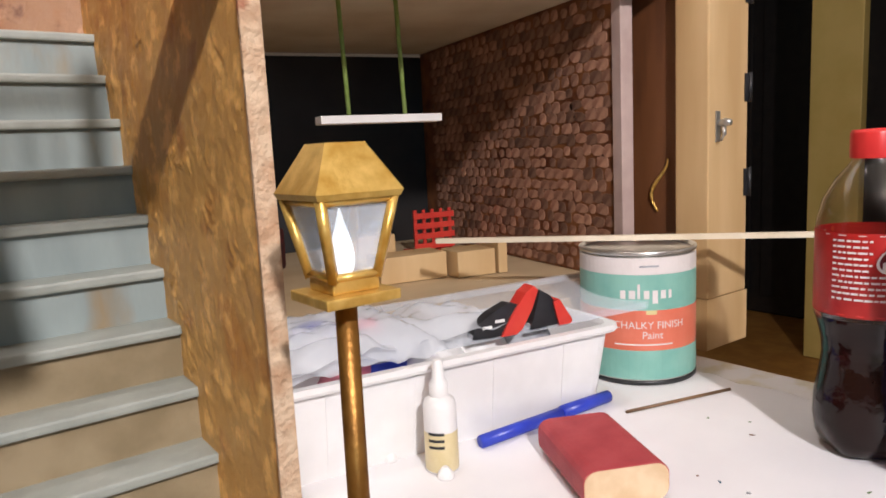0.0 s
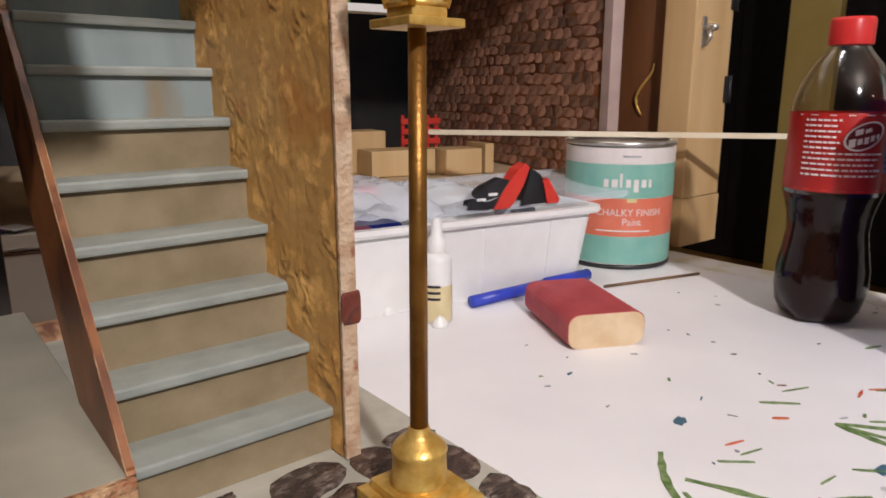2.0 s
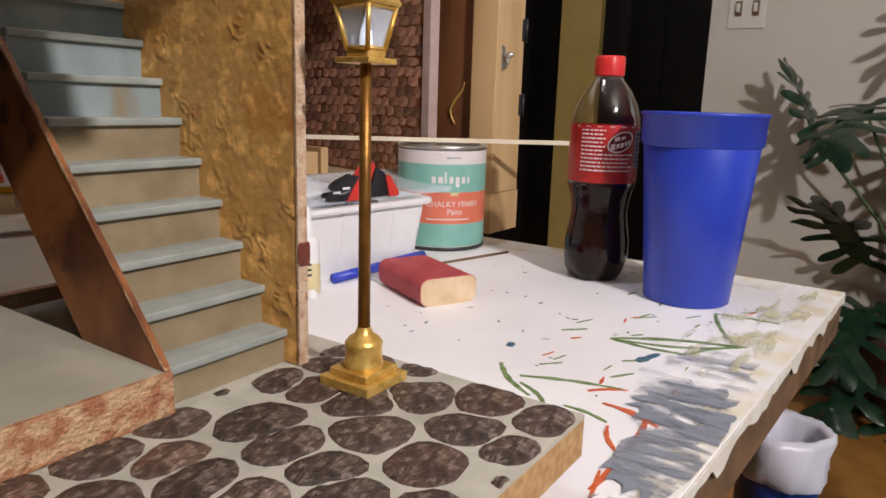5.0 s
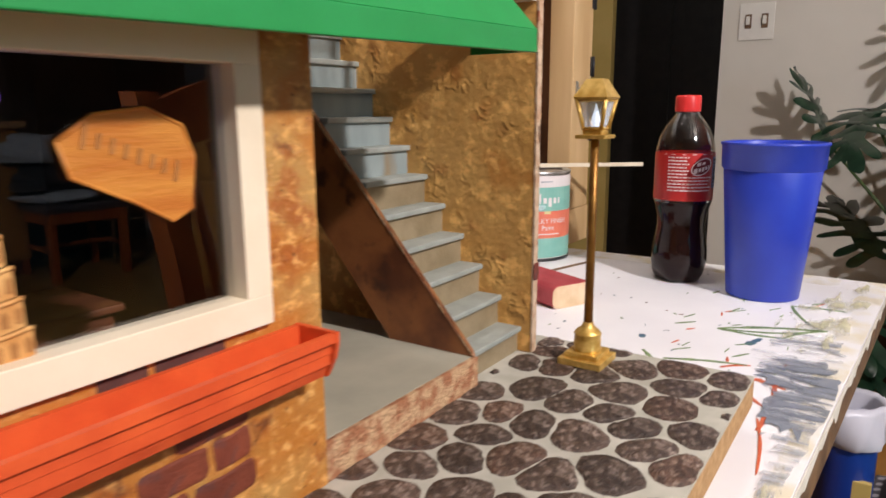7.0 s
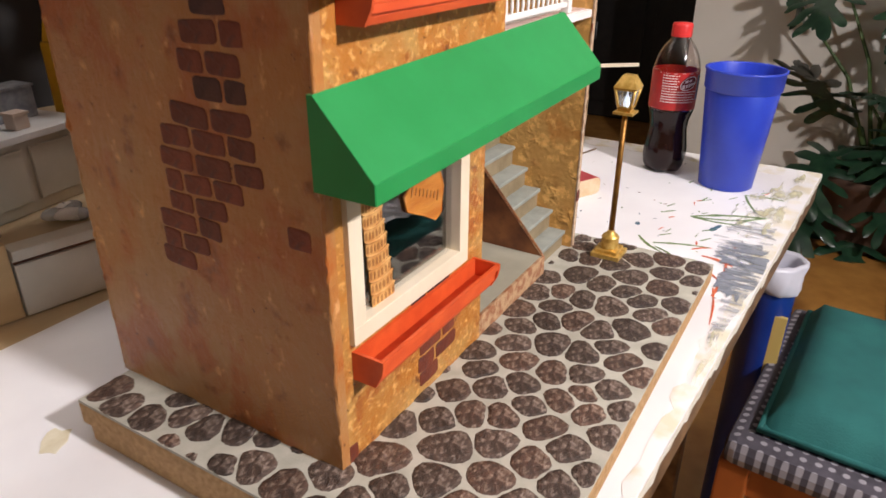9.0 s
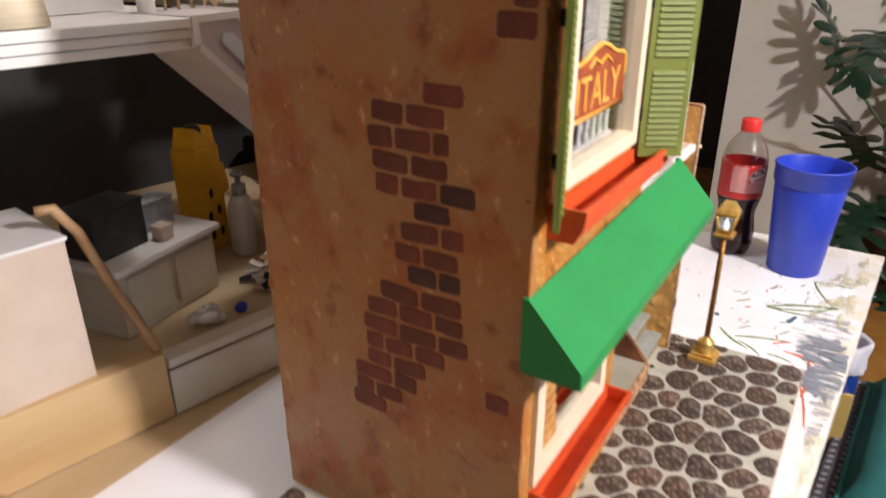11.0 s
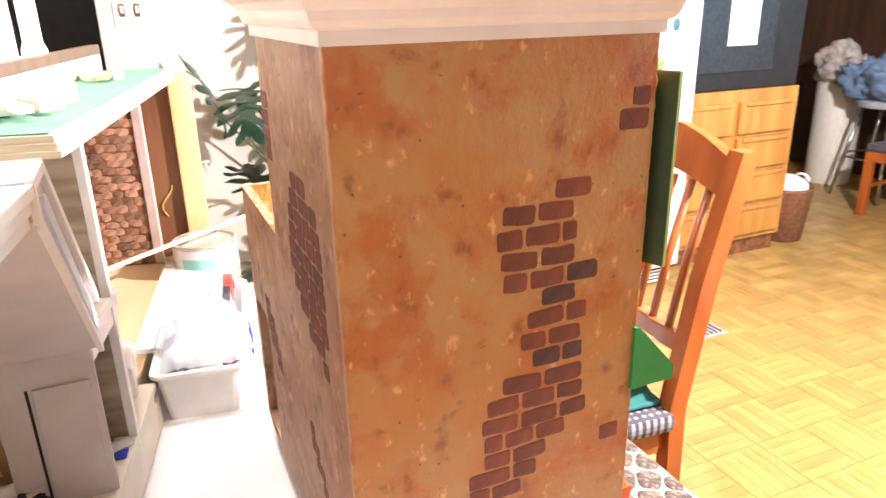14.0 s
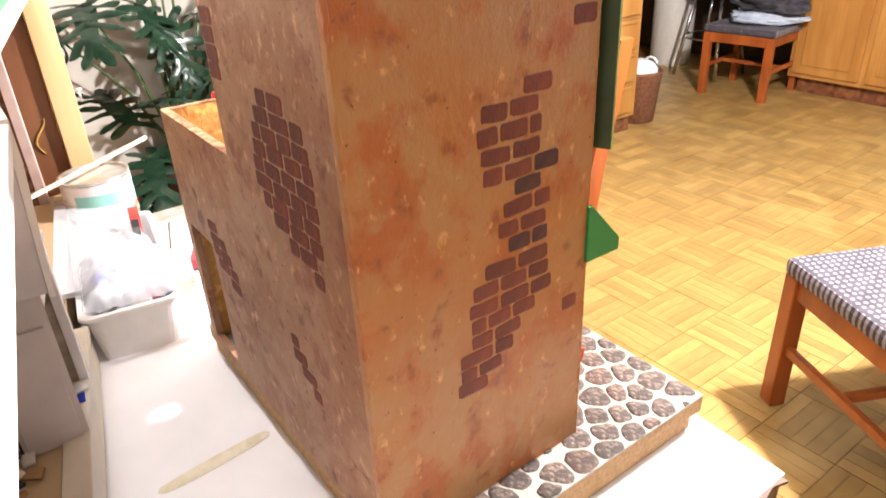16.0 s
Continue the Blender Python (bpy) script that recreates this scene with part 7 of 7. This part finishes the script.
for k, (x, y, z, heading, pitch, roll) in enumerate(blades):
    ob = part("leaf", LEAVES[k % 4], None, plant)
    ob.matrix_basis = Matrix.Translation((x, y, z)) @ pose(0, 0, 0, 0, 0, heading - 90) @ pose(0, 0, 0, pitch, roll, 0)
    part("stem", Shape().tube([(2.60, -0.36, FLOOR + 0.24), (2.66, (y - 0.36) / 2 - 0.02, (z + FLOOR) / 2 + 0.18), (x + 0.01, y, z)], [0.010, 0.007, 0.004], 6), STEMG, plant)

# ---- chairs ----
FABRIC = dotted("seat_fabric", (0.050, 0.044, 0.055), (0.30, 0.285, 0.31), scale=56.0)


def chair(m, label, back=True, fabric=FABRIC):
    """Seat 0.46 m square with its front edge along -y at the origin's height; the back stands at +y."""
    root = thing("dining_chair", label, "chair", (0, 0, 0), group="dining chairs")
    h = 0.44
    part("seat", Shape().box(-0.235, 0.235, -0.225, 0.215, h - 0.045, h, 0.016), fabric, root, "grey dotted fabric seat")
    part("front_rail", Shape().box(-0.20, 0.20, -0.215, -0.190, h - 0.105, h - 0.046, 0.003), CHERRY, root)
    part("back_rail", Shape().box(-0.20, 0.20, 0.190, 0.212, h - 0.105, h - 0.046, 0.003), CHERRY, root)
    for x in (-0.215, 0.190):
        part("side_rail", Shape().box(x, x + 0.025, -0.19, 0.19, h - 0.105, h - 0.046, 0.003), CHERRY, root)
        part("front_leg", Shape().box(x - 0.010, x + 0.035, -0.228, -0.183, 0.0, h - 0.046, 0.004), CHERRY, root)
        part("stretcher", Shape().box(x + 0.005, x + 0.023, -0.183, 0.19, 0.17, 0.195, 0.003), CHERRY, root)
        ztop = 0.985 if back else h - 0.046
        if back:
            part("rear_leg", Shape().prism([(0.255, 0.0), (0.215, 0.25), (0.205, h), (0.250, 0.72), (0.312, ztop), (0.349, ztop), (0.290, 0.72), (0.245, h), (0.250, 0.25), (0.295, 0.0)], "x", x - 0.008, x + 0.033), CHERRY, root)
        else:
            part("rear_leg", Shape().box(x - 0.006, x + 0.031, 0.19, 0.228, 0.0, ztop, 0.003), CHERRY, root)
    part("cross_stretcher", Shape().box(-0.205, 0.205, 0.0, 0.02, 0.17, 0.192, 0.003), CHERRY, root)
    if back:
        crest = []
        for k in range(11):
            x = -0.185 + 0.037 * k
            crest.append((x, 0.970 + 0.045 * math.sin(math.pi * k / 10)))
        low = [(0.185 - 0.037 * k, 0.890 + 0.03 * math.sin(math.pi * k / 10)) for k in range(11)]
        part("crest_rail", Shape().prism(crest + low, "y", -0.016, 0.016, m=Matrix.Translation((0, 0.320, 0.955)) @ pose(0, 0, 0, -9, 0, 0) @ Matrix.Translation((0, 0, -0.955))), CHERRY, root)
        part("lower_rail", Shape().box(-0.185, 0.185, 0.228, 0.252, 0.56, 0.60, 0.003), CHERRY, root)
        for k in range(6):
            x = -0.145 + 0.058 * k
            part("back_slat", Shape().tube([(x, 0.240, 0.595), (x, 0.268, 0.74), (x, 0.310, 0.905)], 0.0095, 6), CHERRY, root)
    root.matrix_basis = m
    return root


chair(pose(0.824, -0.430, FLOOR, 0, 0, 175), "reddish wooden slat-back chair with a grey dotted seat")
TEALC = material("cushion_teal", (0.010, 0.10, 0.095), (0.016, 0.135, 0.125), 0.85, scale=14, fine=350, bump=0.35, depth=0.003)
q = thing("cushion", "teal cotton chair cushion with corded edge", "cushion", (0.81, -0.43, FLOOR + 0.44))
mc = pose(0.828, -0.432, FLOOR + 0.443, 0, 0, -4)
bm = bmesh.new()
bmesh.ops.create_grid(bm, x_segments=18, y_segments=18, size=0.5)
for vtx in bm.verts:
    e = min(0.5 - abs(vtx.co.x), 0.5 - abs(vtx.co.y))
    vtx.co.z = 0.052 * (1 - (1 - min(1, e / 0.16)) ** 3) ** 0.6 + 0.0025 * noise.noise(vtx.co * 9) if e > 0.001 else 0.004
    vtx.co.x *= 0.40
    vtx.co.y *= 0.385
part("top", Shape().take(bm, mc, True), TEALC, q)
part("bottom", Shape().box(-0.198, 0.198, -0.190, 0.190, 0.001, 0.006, 0.002, m=mc), TEALC, q)
ring = [(-0.2, -0.1925), (0.2, -0.1925), (0.2, 0.1925), (-0.2, 0.1925), (-0.2, -0.1925)]
part("piping", Shape().tube([(x, y, 0.007) for x, y in ring], 0.006, 8, m=mc), TEALC, q)
CLOTH = material("white_cloth", (0.72, 0.71, 0.72), (0.80, 0.79, 0.80), 0.9, scale=20, fine=200, bump=0.3, depth=0.003)
q = thing("cloth", "crumpled white cloth draped at the chair back", "cloth", (0.72, -0.66, FLOOR + 0.5))
bm = bmesh.new()
bmesh.ops.create_grid(bm, x_segments=24, y_segments=10, size=0.5)
for vtx in bm.verts:
    x, y = vtx.co.x, vtx.co.y
    vtx.co = Vector((0.812 + 0.40 * x, -0.607 + 0.10 * y + 0.018 * math.sin(9 * x), FLOOR + 0.512 + 0.035 * math.sin(x * 7 + 1) * 0.5 + 0.05 * (0.25 - y * y) + 0.012 * noise.noise(Vector((x * 8, y * 8, 0)))))
part("sheet", Shape().take(bm, None, True), CLOTH, q)
# second chair, seen from its corner
chair(pose(0.042, -1.229, FLOOR, 0, 0, 63), "reddish wooden chair with a grey dotted seat standing apart")

# waste bin
BINBLUE = material("bin_blue", (0.008, 0.035, 0.26), (0.012, 0.05, 0.32), 0.4, scale=20, fine=200, bump=0.03)
q = thing("waste_bin", "blue plastic waste bin with a white liner bag", "waste bin", (0.88, -0.188, FLOOR))
part("body", Shape().lathe([(0.034, 0.0), (0.036, 0.005), (0.038, 0.585), (0.039, 0.587), (0.039, 0.592), (0.036, 0.592), (0.035, 0.56)], 0.88, -0.188, FLOOR, seg=32), BINBLUE, q)
LINER = film("liner_bag", (0.66, 0.66, 0.74), 0.85, 0.35)
part("liner", Shape().lathe([(0.0425, 0.566), (0.046, 0.574), (0.044, 0.590), (0.0440, 0.608), (0.041, 0.617), (0.034, 0.612), (0.028, 0.58), (0.022, 0.54)], 0.88, -0.188, FLOOR, seg=48, caps=False, wave=lambda h, a: 1 + 0.07 * math.sin(3 * a + 60 * h) + 0.04 * math.sin(8 * a - 90 * h) + 0.025 * math.sin(19 * a + 140 * h)), LINER, q, "crumpled whitish liner bag")
q = thing("yardstick", "yellow wooden stick with a red end leaning by the bin", "stick", (0.850, -0.224, FLOOR))
SX, SY = 0.850, -0.214
part("upper", Shape().box(SX - 0.004, SX + 0.004, SY - 0.010, SY + 0.010, FLOOR + 0.25, -0.233 + 0.02, 0.001), YELLOWDOOR, q)
part("lower", Shape().box(SX - 0.004, SX + 0.004, SY - 0.010, SY + 0.010, FLOOR + 0.001, FLOOR + 0.2498, 0.001), CAPRED, q, "dark red end")

# ---- kitchen ----
FRIDGE = material("fridge_white", (0.74, 0.74, 0.73), (0.78, 0.78, 0.77), 0.4, scale=10, fine=500, bump=0.06)
q = thing("refrigerator", "white side-by-side refrigerator with dispenser and magnets", "refrigerator", (2.3, -1.28, FLOOR))
part("body", Shape().box(1.985, 2.66, -1.885, -0.885, FLOOR + 0.02, 0.98, 0.008), FRIDGE, q)
part("grille", Shape().box(1.975, 1.984, -1.875, -0.895, FLOOR + 0.012, FLOOR + 0.085), SWITCH, q)
for k in range(4):
    part("grille_slot", Shape().box(1.9735, 1.9748, -1.86, -0.91, FLOOR + 0.024 + 0.016 * k, FLOOR + 0.031 + 0.016 * k), BLACKWOOD, q)
for y0, y1 in ((-1.300, -0.888), (-1.885, -1.307)):
    part("door", Shape().box(1.935, 1.982, y0, y1, FLOOR + 0.10, 0.98, 0.008), FRIDGE, q)
part("dispenser", Shape().box(1.930, 1.9348, -1.235, -0.935, 0.088, 0.352, 0.003), SWITCH, q, "ivory ice dispenser frame")
part("dispenser_bay", Shape().box(1.9285, 1.9299, -1.215, -0.950, 0.235, 0.338), TAN, q)
for y in (-1.13, -1.04):
    part("lever", Shape().box(1.918, 1.928, y - 0.04, y + 0.04, 0.205, 0.272, 0.006), SWITCH, q)
for y0 in (-1.278, -1.332):
    part("handle", Shape().tube([(1.935, y0, 0.0), (1.90, y0, 0.03), (1.90, y0, 0.72), (1.935, y0, 0.75)], 0.010, 8), FRIDGE, q)
for (y, z, mat_) in ((-1.549, 0.357, material("pink", (0.6, 0.1, 0.18), (0.7, 0.16, 0.24), 0.5)), (-1.685, 0.276, P_GREEN), (-1.60, 0.52, SIGNGOLD), (-1.75, 0.43, P_BLUE)):
    part("magnet", Shape().ball(1.933, y, z, 0.005, 0.02, 0.026, seg=10), mat_, q)
part("paper_note", Shape().box(1.9335, 1.9345, -0.975, -0.925, 0.52, 0.60), LABELWHITE, q)
q = thing("base_cabinet", "honey oak kitchen cabinet with four drawers", "cabinet", (2.4, -2.1, FLOOR))
part("body", Shape().box(2.085, 2.66, -2.70, -1.89, FLOOR + 0.09, 0.115, 0.003), OAK, q)
part("kick_board", Shape().box(2.11, 2.66, -2.69, -1.895, FLOOR + 0.001, FLOOR + 0.0895), STAIN, q)
for y0, y1 in ((-2.67, -2.31), (-2.27, -1.91)):
    for k in range(4):
        z0 = FLOOR + 0.12 + 0.175 * k
        dr = part("drawer", Shape().box(2.066, 2.0845, y0, y1, z0, z0 + 0.155, 0.004), OAK, q)
        part("finger_pull", Shape().box(2.055, 2.0658, y0 + 0.03, y1 - 0.03, z0 + 0.135, z0 + 0.155, 0.003), OAK, dr)
q = thing("range_oven", "black kitchen range with white notes", "oven", (2.4, -2.1, 0.117))
part("body", Shape().box(2.10, 2.66, -2.69, -1.895, 0.117, 0.62, 0.006), BLACKWOOD, q)
part("glass", Shape().box(2.092, 2.0995, -2.5, -1.95, 0.20, 0.52, 0.003), PLASTICBLACK, q)
part("note", Shape().box(2.089, 2.0915, -2.38, -2.20, 0.32, 0.55), LABELWHITE, q)
q = thing("wicker_basket", "brown wicker basket holding white cloth", "basket", (2.21, -2.87, FLOOR))
WICKER = material("wicker", (0.16, 0.06, 0.03), (0.26, 0.11, 0.05), 0.7, scale=60, fine=160, bump=0.8, depth=0.006)
part("weave", Shape().lathe([(0.10, 0), (0.11, 0.005), (0.135, 0.28), (0.142, 0.29), (0.135, 0.30), (0.125, 0.27)], 2.21, -2.87, FLOOR, seg=28), WICKER, q)
part("cloth", Shape().ball(2.21, -2.87, FLOOR + 0.29, 0.115, 0.11, 0.07, seg=14), CLOTH, q)
part("handle", Shape().tube([(2.21 + 0.05 * math.cos(a), -2.98, FLOOR + 0.30 + 0.05 * math.sin(a)) for a in [math.pi * k / 6 for k in range(7)]], 0.008, 6), CLOTH, q)
q = thing("island_cabinet", "honey oak kitchen island cabinet", "cabinet", (1.4, -4.35, FLOOR))
part("body", Shape().box(0.55, 1.93, -4.75, -4.03, FLOOR + 0.10, 0.125, 0.003), OAK, q)
part("kick_board", Shape().box(0.60, 1.88, -4.70, -4.08, FLOOR + 0.001, FLOOR + 0.0995), STAIN, q)
part("worktop", Shape().box(0.52, 1.97, -4.79, -3.99, 0.1252, 0.165, 0.004), TAN, q)
for k in range(3):
    x1_ = 1.90 - 0.45 * k
    dr = part("drawer", Shape().box(x1_ - 0.41, x1_, -4.0295, -4.012, -0.03, 0.10, 0.004), OAK, q)
    dd = part("cabinet_door", Shape().box(x1_ - 0.41, x1_, -4.0295, -4.012, FLOOR + 0.13, -0.055, 0.004), OAK, q)
    part("door_panel", Shape().box(x1_ - 0.355, x1_ - 0.055, -4.0115, -4.006, FLOOR + 0.185, -0.11, 0.004), OAK, dd)
for k in range(14):
    qq = thing("paper_pile", "loose papers and magazines on the worktop", "papers", (1.6, -4.2, 0.166), group="papers")
    part("sheet", Shape().box(-0.11, 0.11, -0.08, 0.08, 0, 0.008, m=Matrix.Translation((1.25 + 0.55 * random.random(), -4.2 + 0.1 * random.random(), 0.1662 + 0.0085 * k)) @ pose(0, 0, 0, 0, 0, random.uniform(-40, 40))), [LABELWHITE, P_GREY, TAPE, CLOTH][k % 4], qq)
chair(pose(2.10, -3.86, FLOOR, 0, 0, 185), "reddish wooden chair piled with folded clothes", back=False)
JEANS = material("denim", (0.09, 0.15, 0.26), (0.17, 0.25, 0.38), 0.9, scale=20, fine=300, bump=0.4, depth=0.004)
DARKCLOTH = material("dark_cloth", (0.02, 0.02, 0.028), (0.07, 0.07, 0.08), 0.9, scale=20, fine=200, bump=0.4, depth=0.004)
PALECLOTH = material("pale_cloth", (0.30, 0.26, 0.24), (0.50, 0.45, 0.42), 0.9, scale=20, fine=200, bump=0.4, depth=0.004)
LIGHTBLUE = material("light_blue_cloth", (0.42, 0.48, 0.58), (0.56, 0.62, 0.70), 0.9, scale=20, fine=200, bump=0.4, depth=0.004)


def garment(x, y, z, w, d_, h, turn, mat, label):
    root = thing("garment", label, "clothes", (x, y, z), group="laundry")
    bm_ = bmesh.new()
    bmesh.ops.create_icosphere(bm_, subdivisions=5, radius=1)
    for v_ in bm_.verts:
        at_ = v_.co + Vector((x * 7, y * 5, z * 9))
        n_ = 0.92 + 0.42 * noise.noise(at_ * 1.3) + 0.34 * (0.32 - abs(noise.noise(Vector((at_.x * 1.6 + at_.z, at_.y * 1.9, at_.z * 3.2))))) - 0.22 * abs(noise.noise(Vector((at_.x * 4.2, at_.y * 3.1 + at_.x, at_.z * 7.5))))
        v_.co = Vector((v_.co.x * w / 2 * n_, v_.co.y * d_ / 2 * n_, (max(v_.co.z, -0.55) + 0.55) / 1.55 * h * n_))
    part("folds", Shape().take(bm_, Matrix.Translation((x, y, z)) @ pose(0, 0, 0, 0, 0, turn), True), mat, root)


SEATZ = FLOOR + 0.442
garment(2.06, -3.88, SEATZ, 0.46, 0.34, 0.07, 10, LIGHTBLUE, "folded light blue shirt on the chair")
garment(2.04, -3.90, SEATZ + 0.075, 0.50, 0.36, 0.16, -8, DARKCLOTH, "dark crumpled clothes on the chair")
garment(1.98, -3.96, SEATZ + 0.23, 0.46, 0.30, 0.17, 20, LIGHTBLUE, "light blue crumpled clothes on the pile")
q = thing("kitchen_stool", "chrome kitchen stool with a grey seat", "stool", (2.52, -4.05, FLOOR))
CHROME = material("chrome", (0.6, 0.6, 0.62), (0.7, 0.7, 0.72), 0.18, metal=1.0, scale=30, fine=200, bump=0)
part("seat", Shape().lathe([(0.17, 0.0), (0.18, 0.02), (0.17, 0.045), (0.02, 0.05)], 2.52, -4.05, FLOOR + 0.60, seg=24), P_GREY, q)
for k in range(4):
    a = math.pi / 4 + k * math.pi / 2
    part("leg", Shape().tube([(2.52 + 0.13 * math.cos(a), -4.05 + 0.13 * math.sin(a), FLOOR + 0.60), (2.52 + 0.24 * math.cos(a), -4.05 + 0.24 * math.sin(a), FLOOR + 0.012)], 0.012, 8), CHROME, q)
part("ring", Shape().tube([(2.52 + 0.19 * math.cos(a), -4.05 + 0.19 * math.sin(a), FLOOR + 0.28) for a in [2 * math.pi * k / 20 for k in range(21)]], 0.008, 6), CHROME, q)
garment(2.50, -4.02, FLOOR + 0.652, 0.56, 0.42, 0.28, 0, JEANS, "crumpled blue jeans on the stool")
q = thing("waste_drum", "tall cream cylindrical bin", "bin", (2.98, -4.22, FLOOR))
part("drum", Shape().lathe([(0.145, 0), (0.15, 0.01), (0.155, 0.70), (0.15, 0.71)], 2.98, -4.22, FLOOR, seg=28), SWITCH, q)
garment(2.98, -4.20, FLOOR + 0.712, 0.42, 0.38, 0.28, 0, PALECLOTH, "folded pale towels on the bin")
q = thing("floor_register", "grey metal floor register in the parquet", "register", (1.500, -1.564, FLOOR))
part("frame", Shape().box(1.440, 1.560, -1.714, -1.414, FLOOR + 0.0003, FLOOR + 0.004, 0.001), P_GREY, q)
for k in range(12):
    y_ = -1.699 + 0.0235 * k
    part("slot", Shape().box(1.455, 1.545, y_, y_ + 0.010, FLOOR + 0.0042, FLOOR + 0.0055), PLASTICBLACK, q)
HUTCH = material("dark_walnut", (0.035, 0.018, 0.011), (0.075, 0.036, 0.020), 0.4, scale=12, fine=120, bump=0.1, stretch=(1, 1, 0.15))
q = thing("hutch", "dark walnut hutch against the kitchen wall", "cabinet", (3.4, -4.8, FLOOR))
part("body", Shape().box(2.15, 4.7, -5.08, -4.55, FLOOR + 0.06, 1.15, 0.006), HUTCH, q)
part("plinth", Shape().box(2.18, 4.67, -5.05, -4.58, FLOOR + 0.001, FLOOR + 0.0598), HUTCH, q)
for k in range(5):
    dd = part("cabinet_door", Shape().box(2.18 + 0.50 * k, 2.64 + 0.50 * k, -4.5495, -4.53, FLOOR + 0.10, 0.10, 0.004), HUTCH, q)
    part("door_panel", Shape().box(2.24 + 0.50 * k, 2.58 + 0.50 * k, -4.5295, -4.522, FLOOR + 0.17, 0.03, 0.004), HUTCH, dd)
    part("knob", Shape().ball(2.61 + 0.50 * k, -4.515, -0.25, 0.012, seg=10), BRASS, dd)
# unseen fixture, added with a shade to block light; the bulb sits beside it
q = thing("unseen_pendant", "unseen white pendant fixture, added with a shade to block light", "lamp", (-0.28, -1.35, 1.14))
part("shade", Shape().lathe([(0.165, -0.020), (0.163, -0.012), (0.12, 0.05), (0.05, 0.09), (0.02, 0.10), (0.02, 0.097), (0.048, 0.087), (0.117, 0.047), (0.160, -0.014)], -0.28, -1.35, 1.14, seg=36, caps=False), WHITE, q)
part("cord", Shape().tube([(-0.28, -1.35, 1.242), (-0.28, -1.35, CEIL - 0.001)], 0.004, 8), BLACKWOOD, q)

# ---- parquet blocks ----
random.seed(2)
SLAT = Shape().box(-0.0938, 0.0938, -0.0183, 0.0183, 0.0, 0.004).mesh("parquet_slat")
SLAT.materials.append(PARQUET)
rest, count = Shape(), 0
for i in range(-3, 17):
    for j in range(-26, -2):
        cx_, cy_ = i * 0.1895, j * 0.1895
        near = 0.35 < cx_ < 1.9 and -2.1 < cy_ < -1.0
        for k in range(5):
            o = (k - 2) * 0.0377
            turn = (i + j) % 2
            if near and count < 300:
                ob = part("parquet_slat", SLAT, None, floor)
                ob.matrix_basis = Matrix.Translation((cx_ + (o if turn else 0), cy_ + (0 if turn else o), FLOOR - 0.0042)) @ pose(0, 0, 0, 0, 0, 90 * turn)
                count += 1
            else:
                a, b = (0.0938, 0.0183) if not turn else (0.0183, 0.0938)
                x, y = cx_ + (o if turn else 0), cy_ + (0 if turn else o)
                rest.box(x - a, x + a, y - b, y + b, FLOOR - 0.0038, FLOOR - 0.0002)
FAR = PARQUET.copy()
FAR.name = "parquet_far"
nodes, links = FAR.node_tree.nodes, FAR.node_tree.links
for node in list(nodes):
    if node.bl_idname == "ShaderNodeObjectInfo":
        geo = nodes.new("ShaderNodeNewGeometry")
        target = node.outputs["Random"].links[0].to_socket
        links.new(geo.outputs["Random Per Island"], target)
part("parquet_field", rest, FAR, floor, kind="stuff")
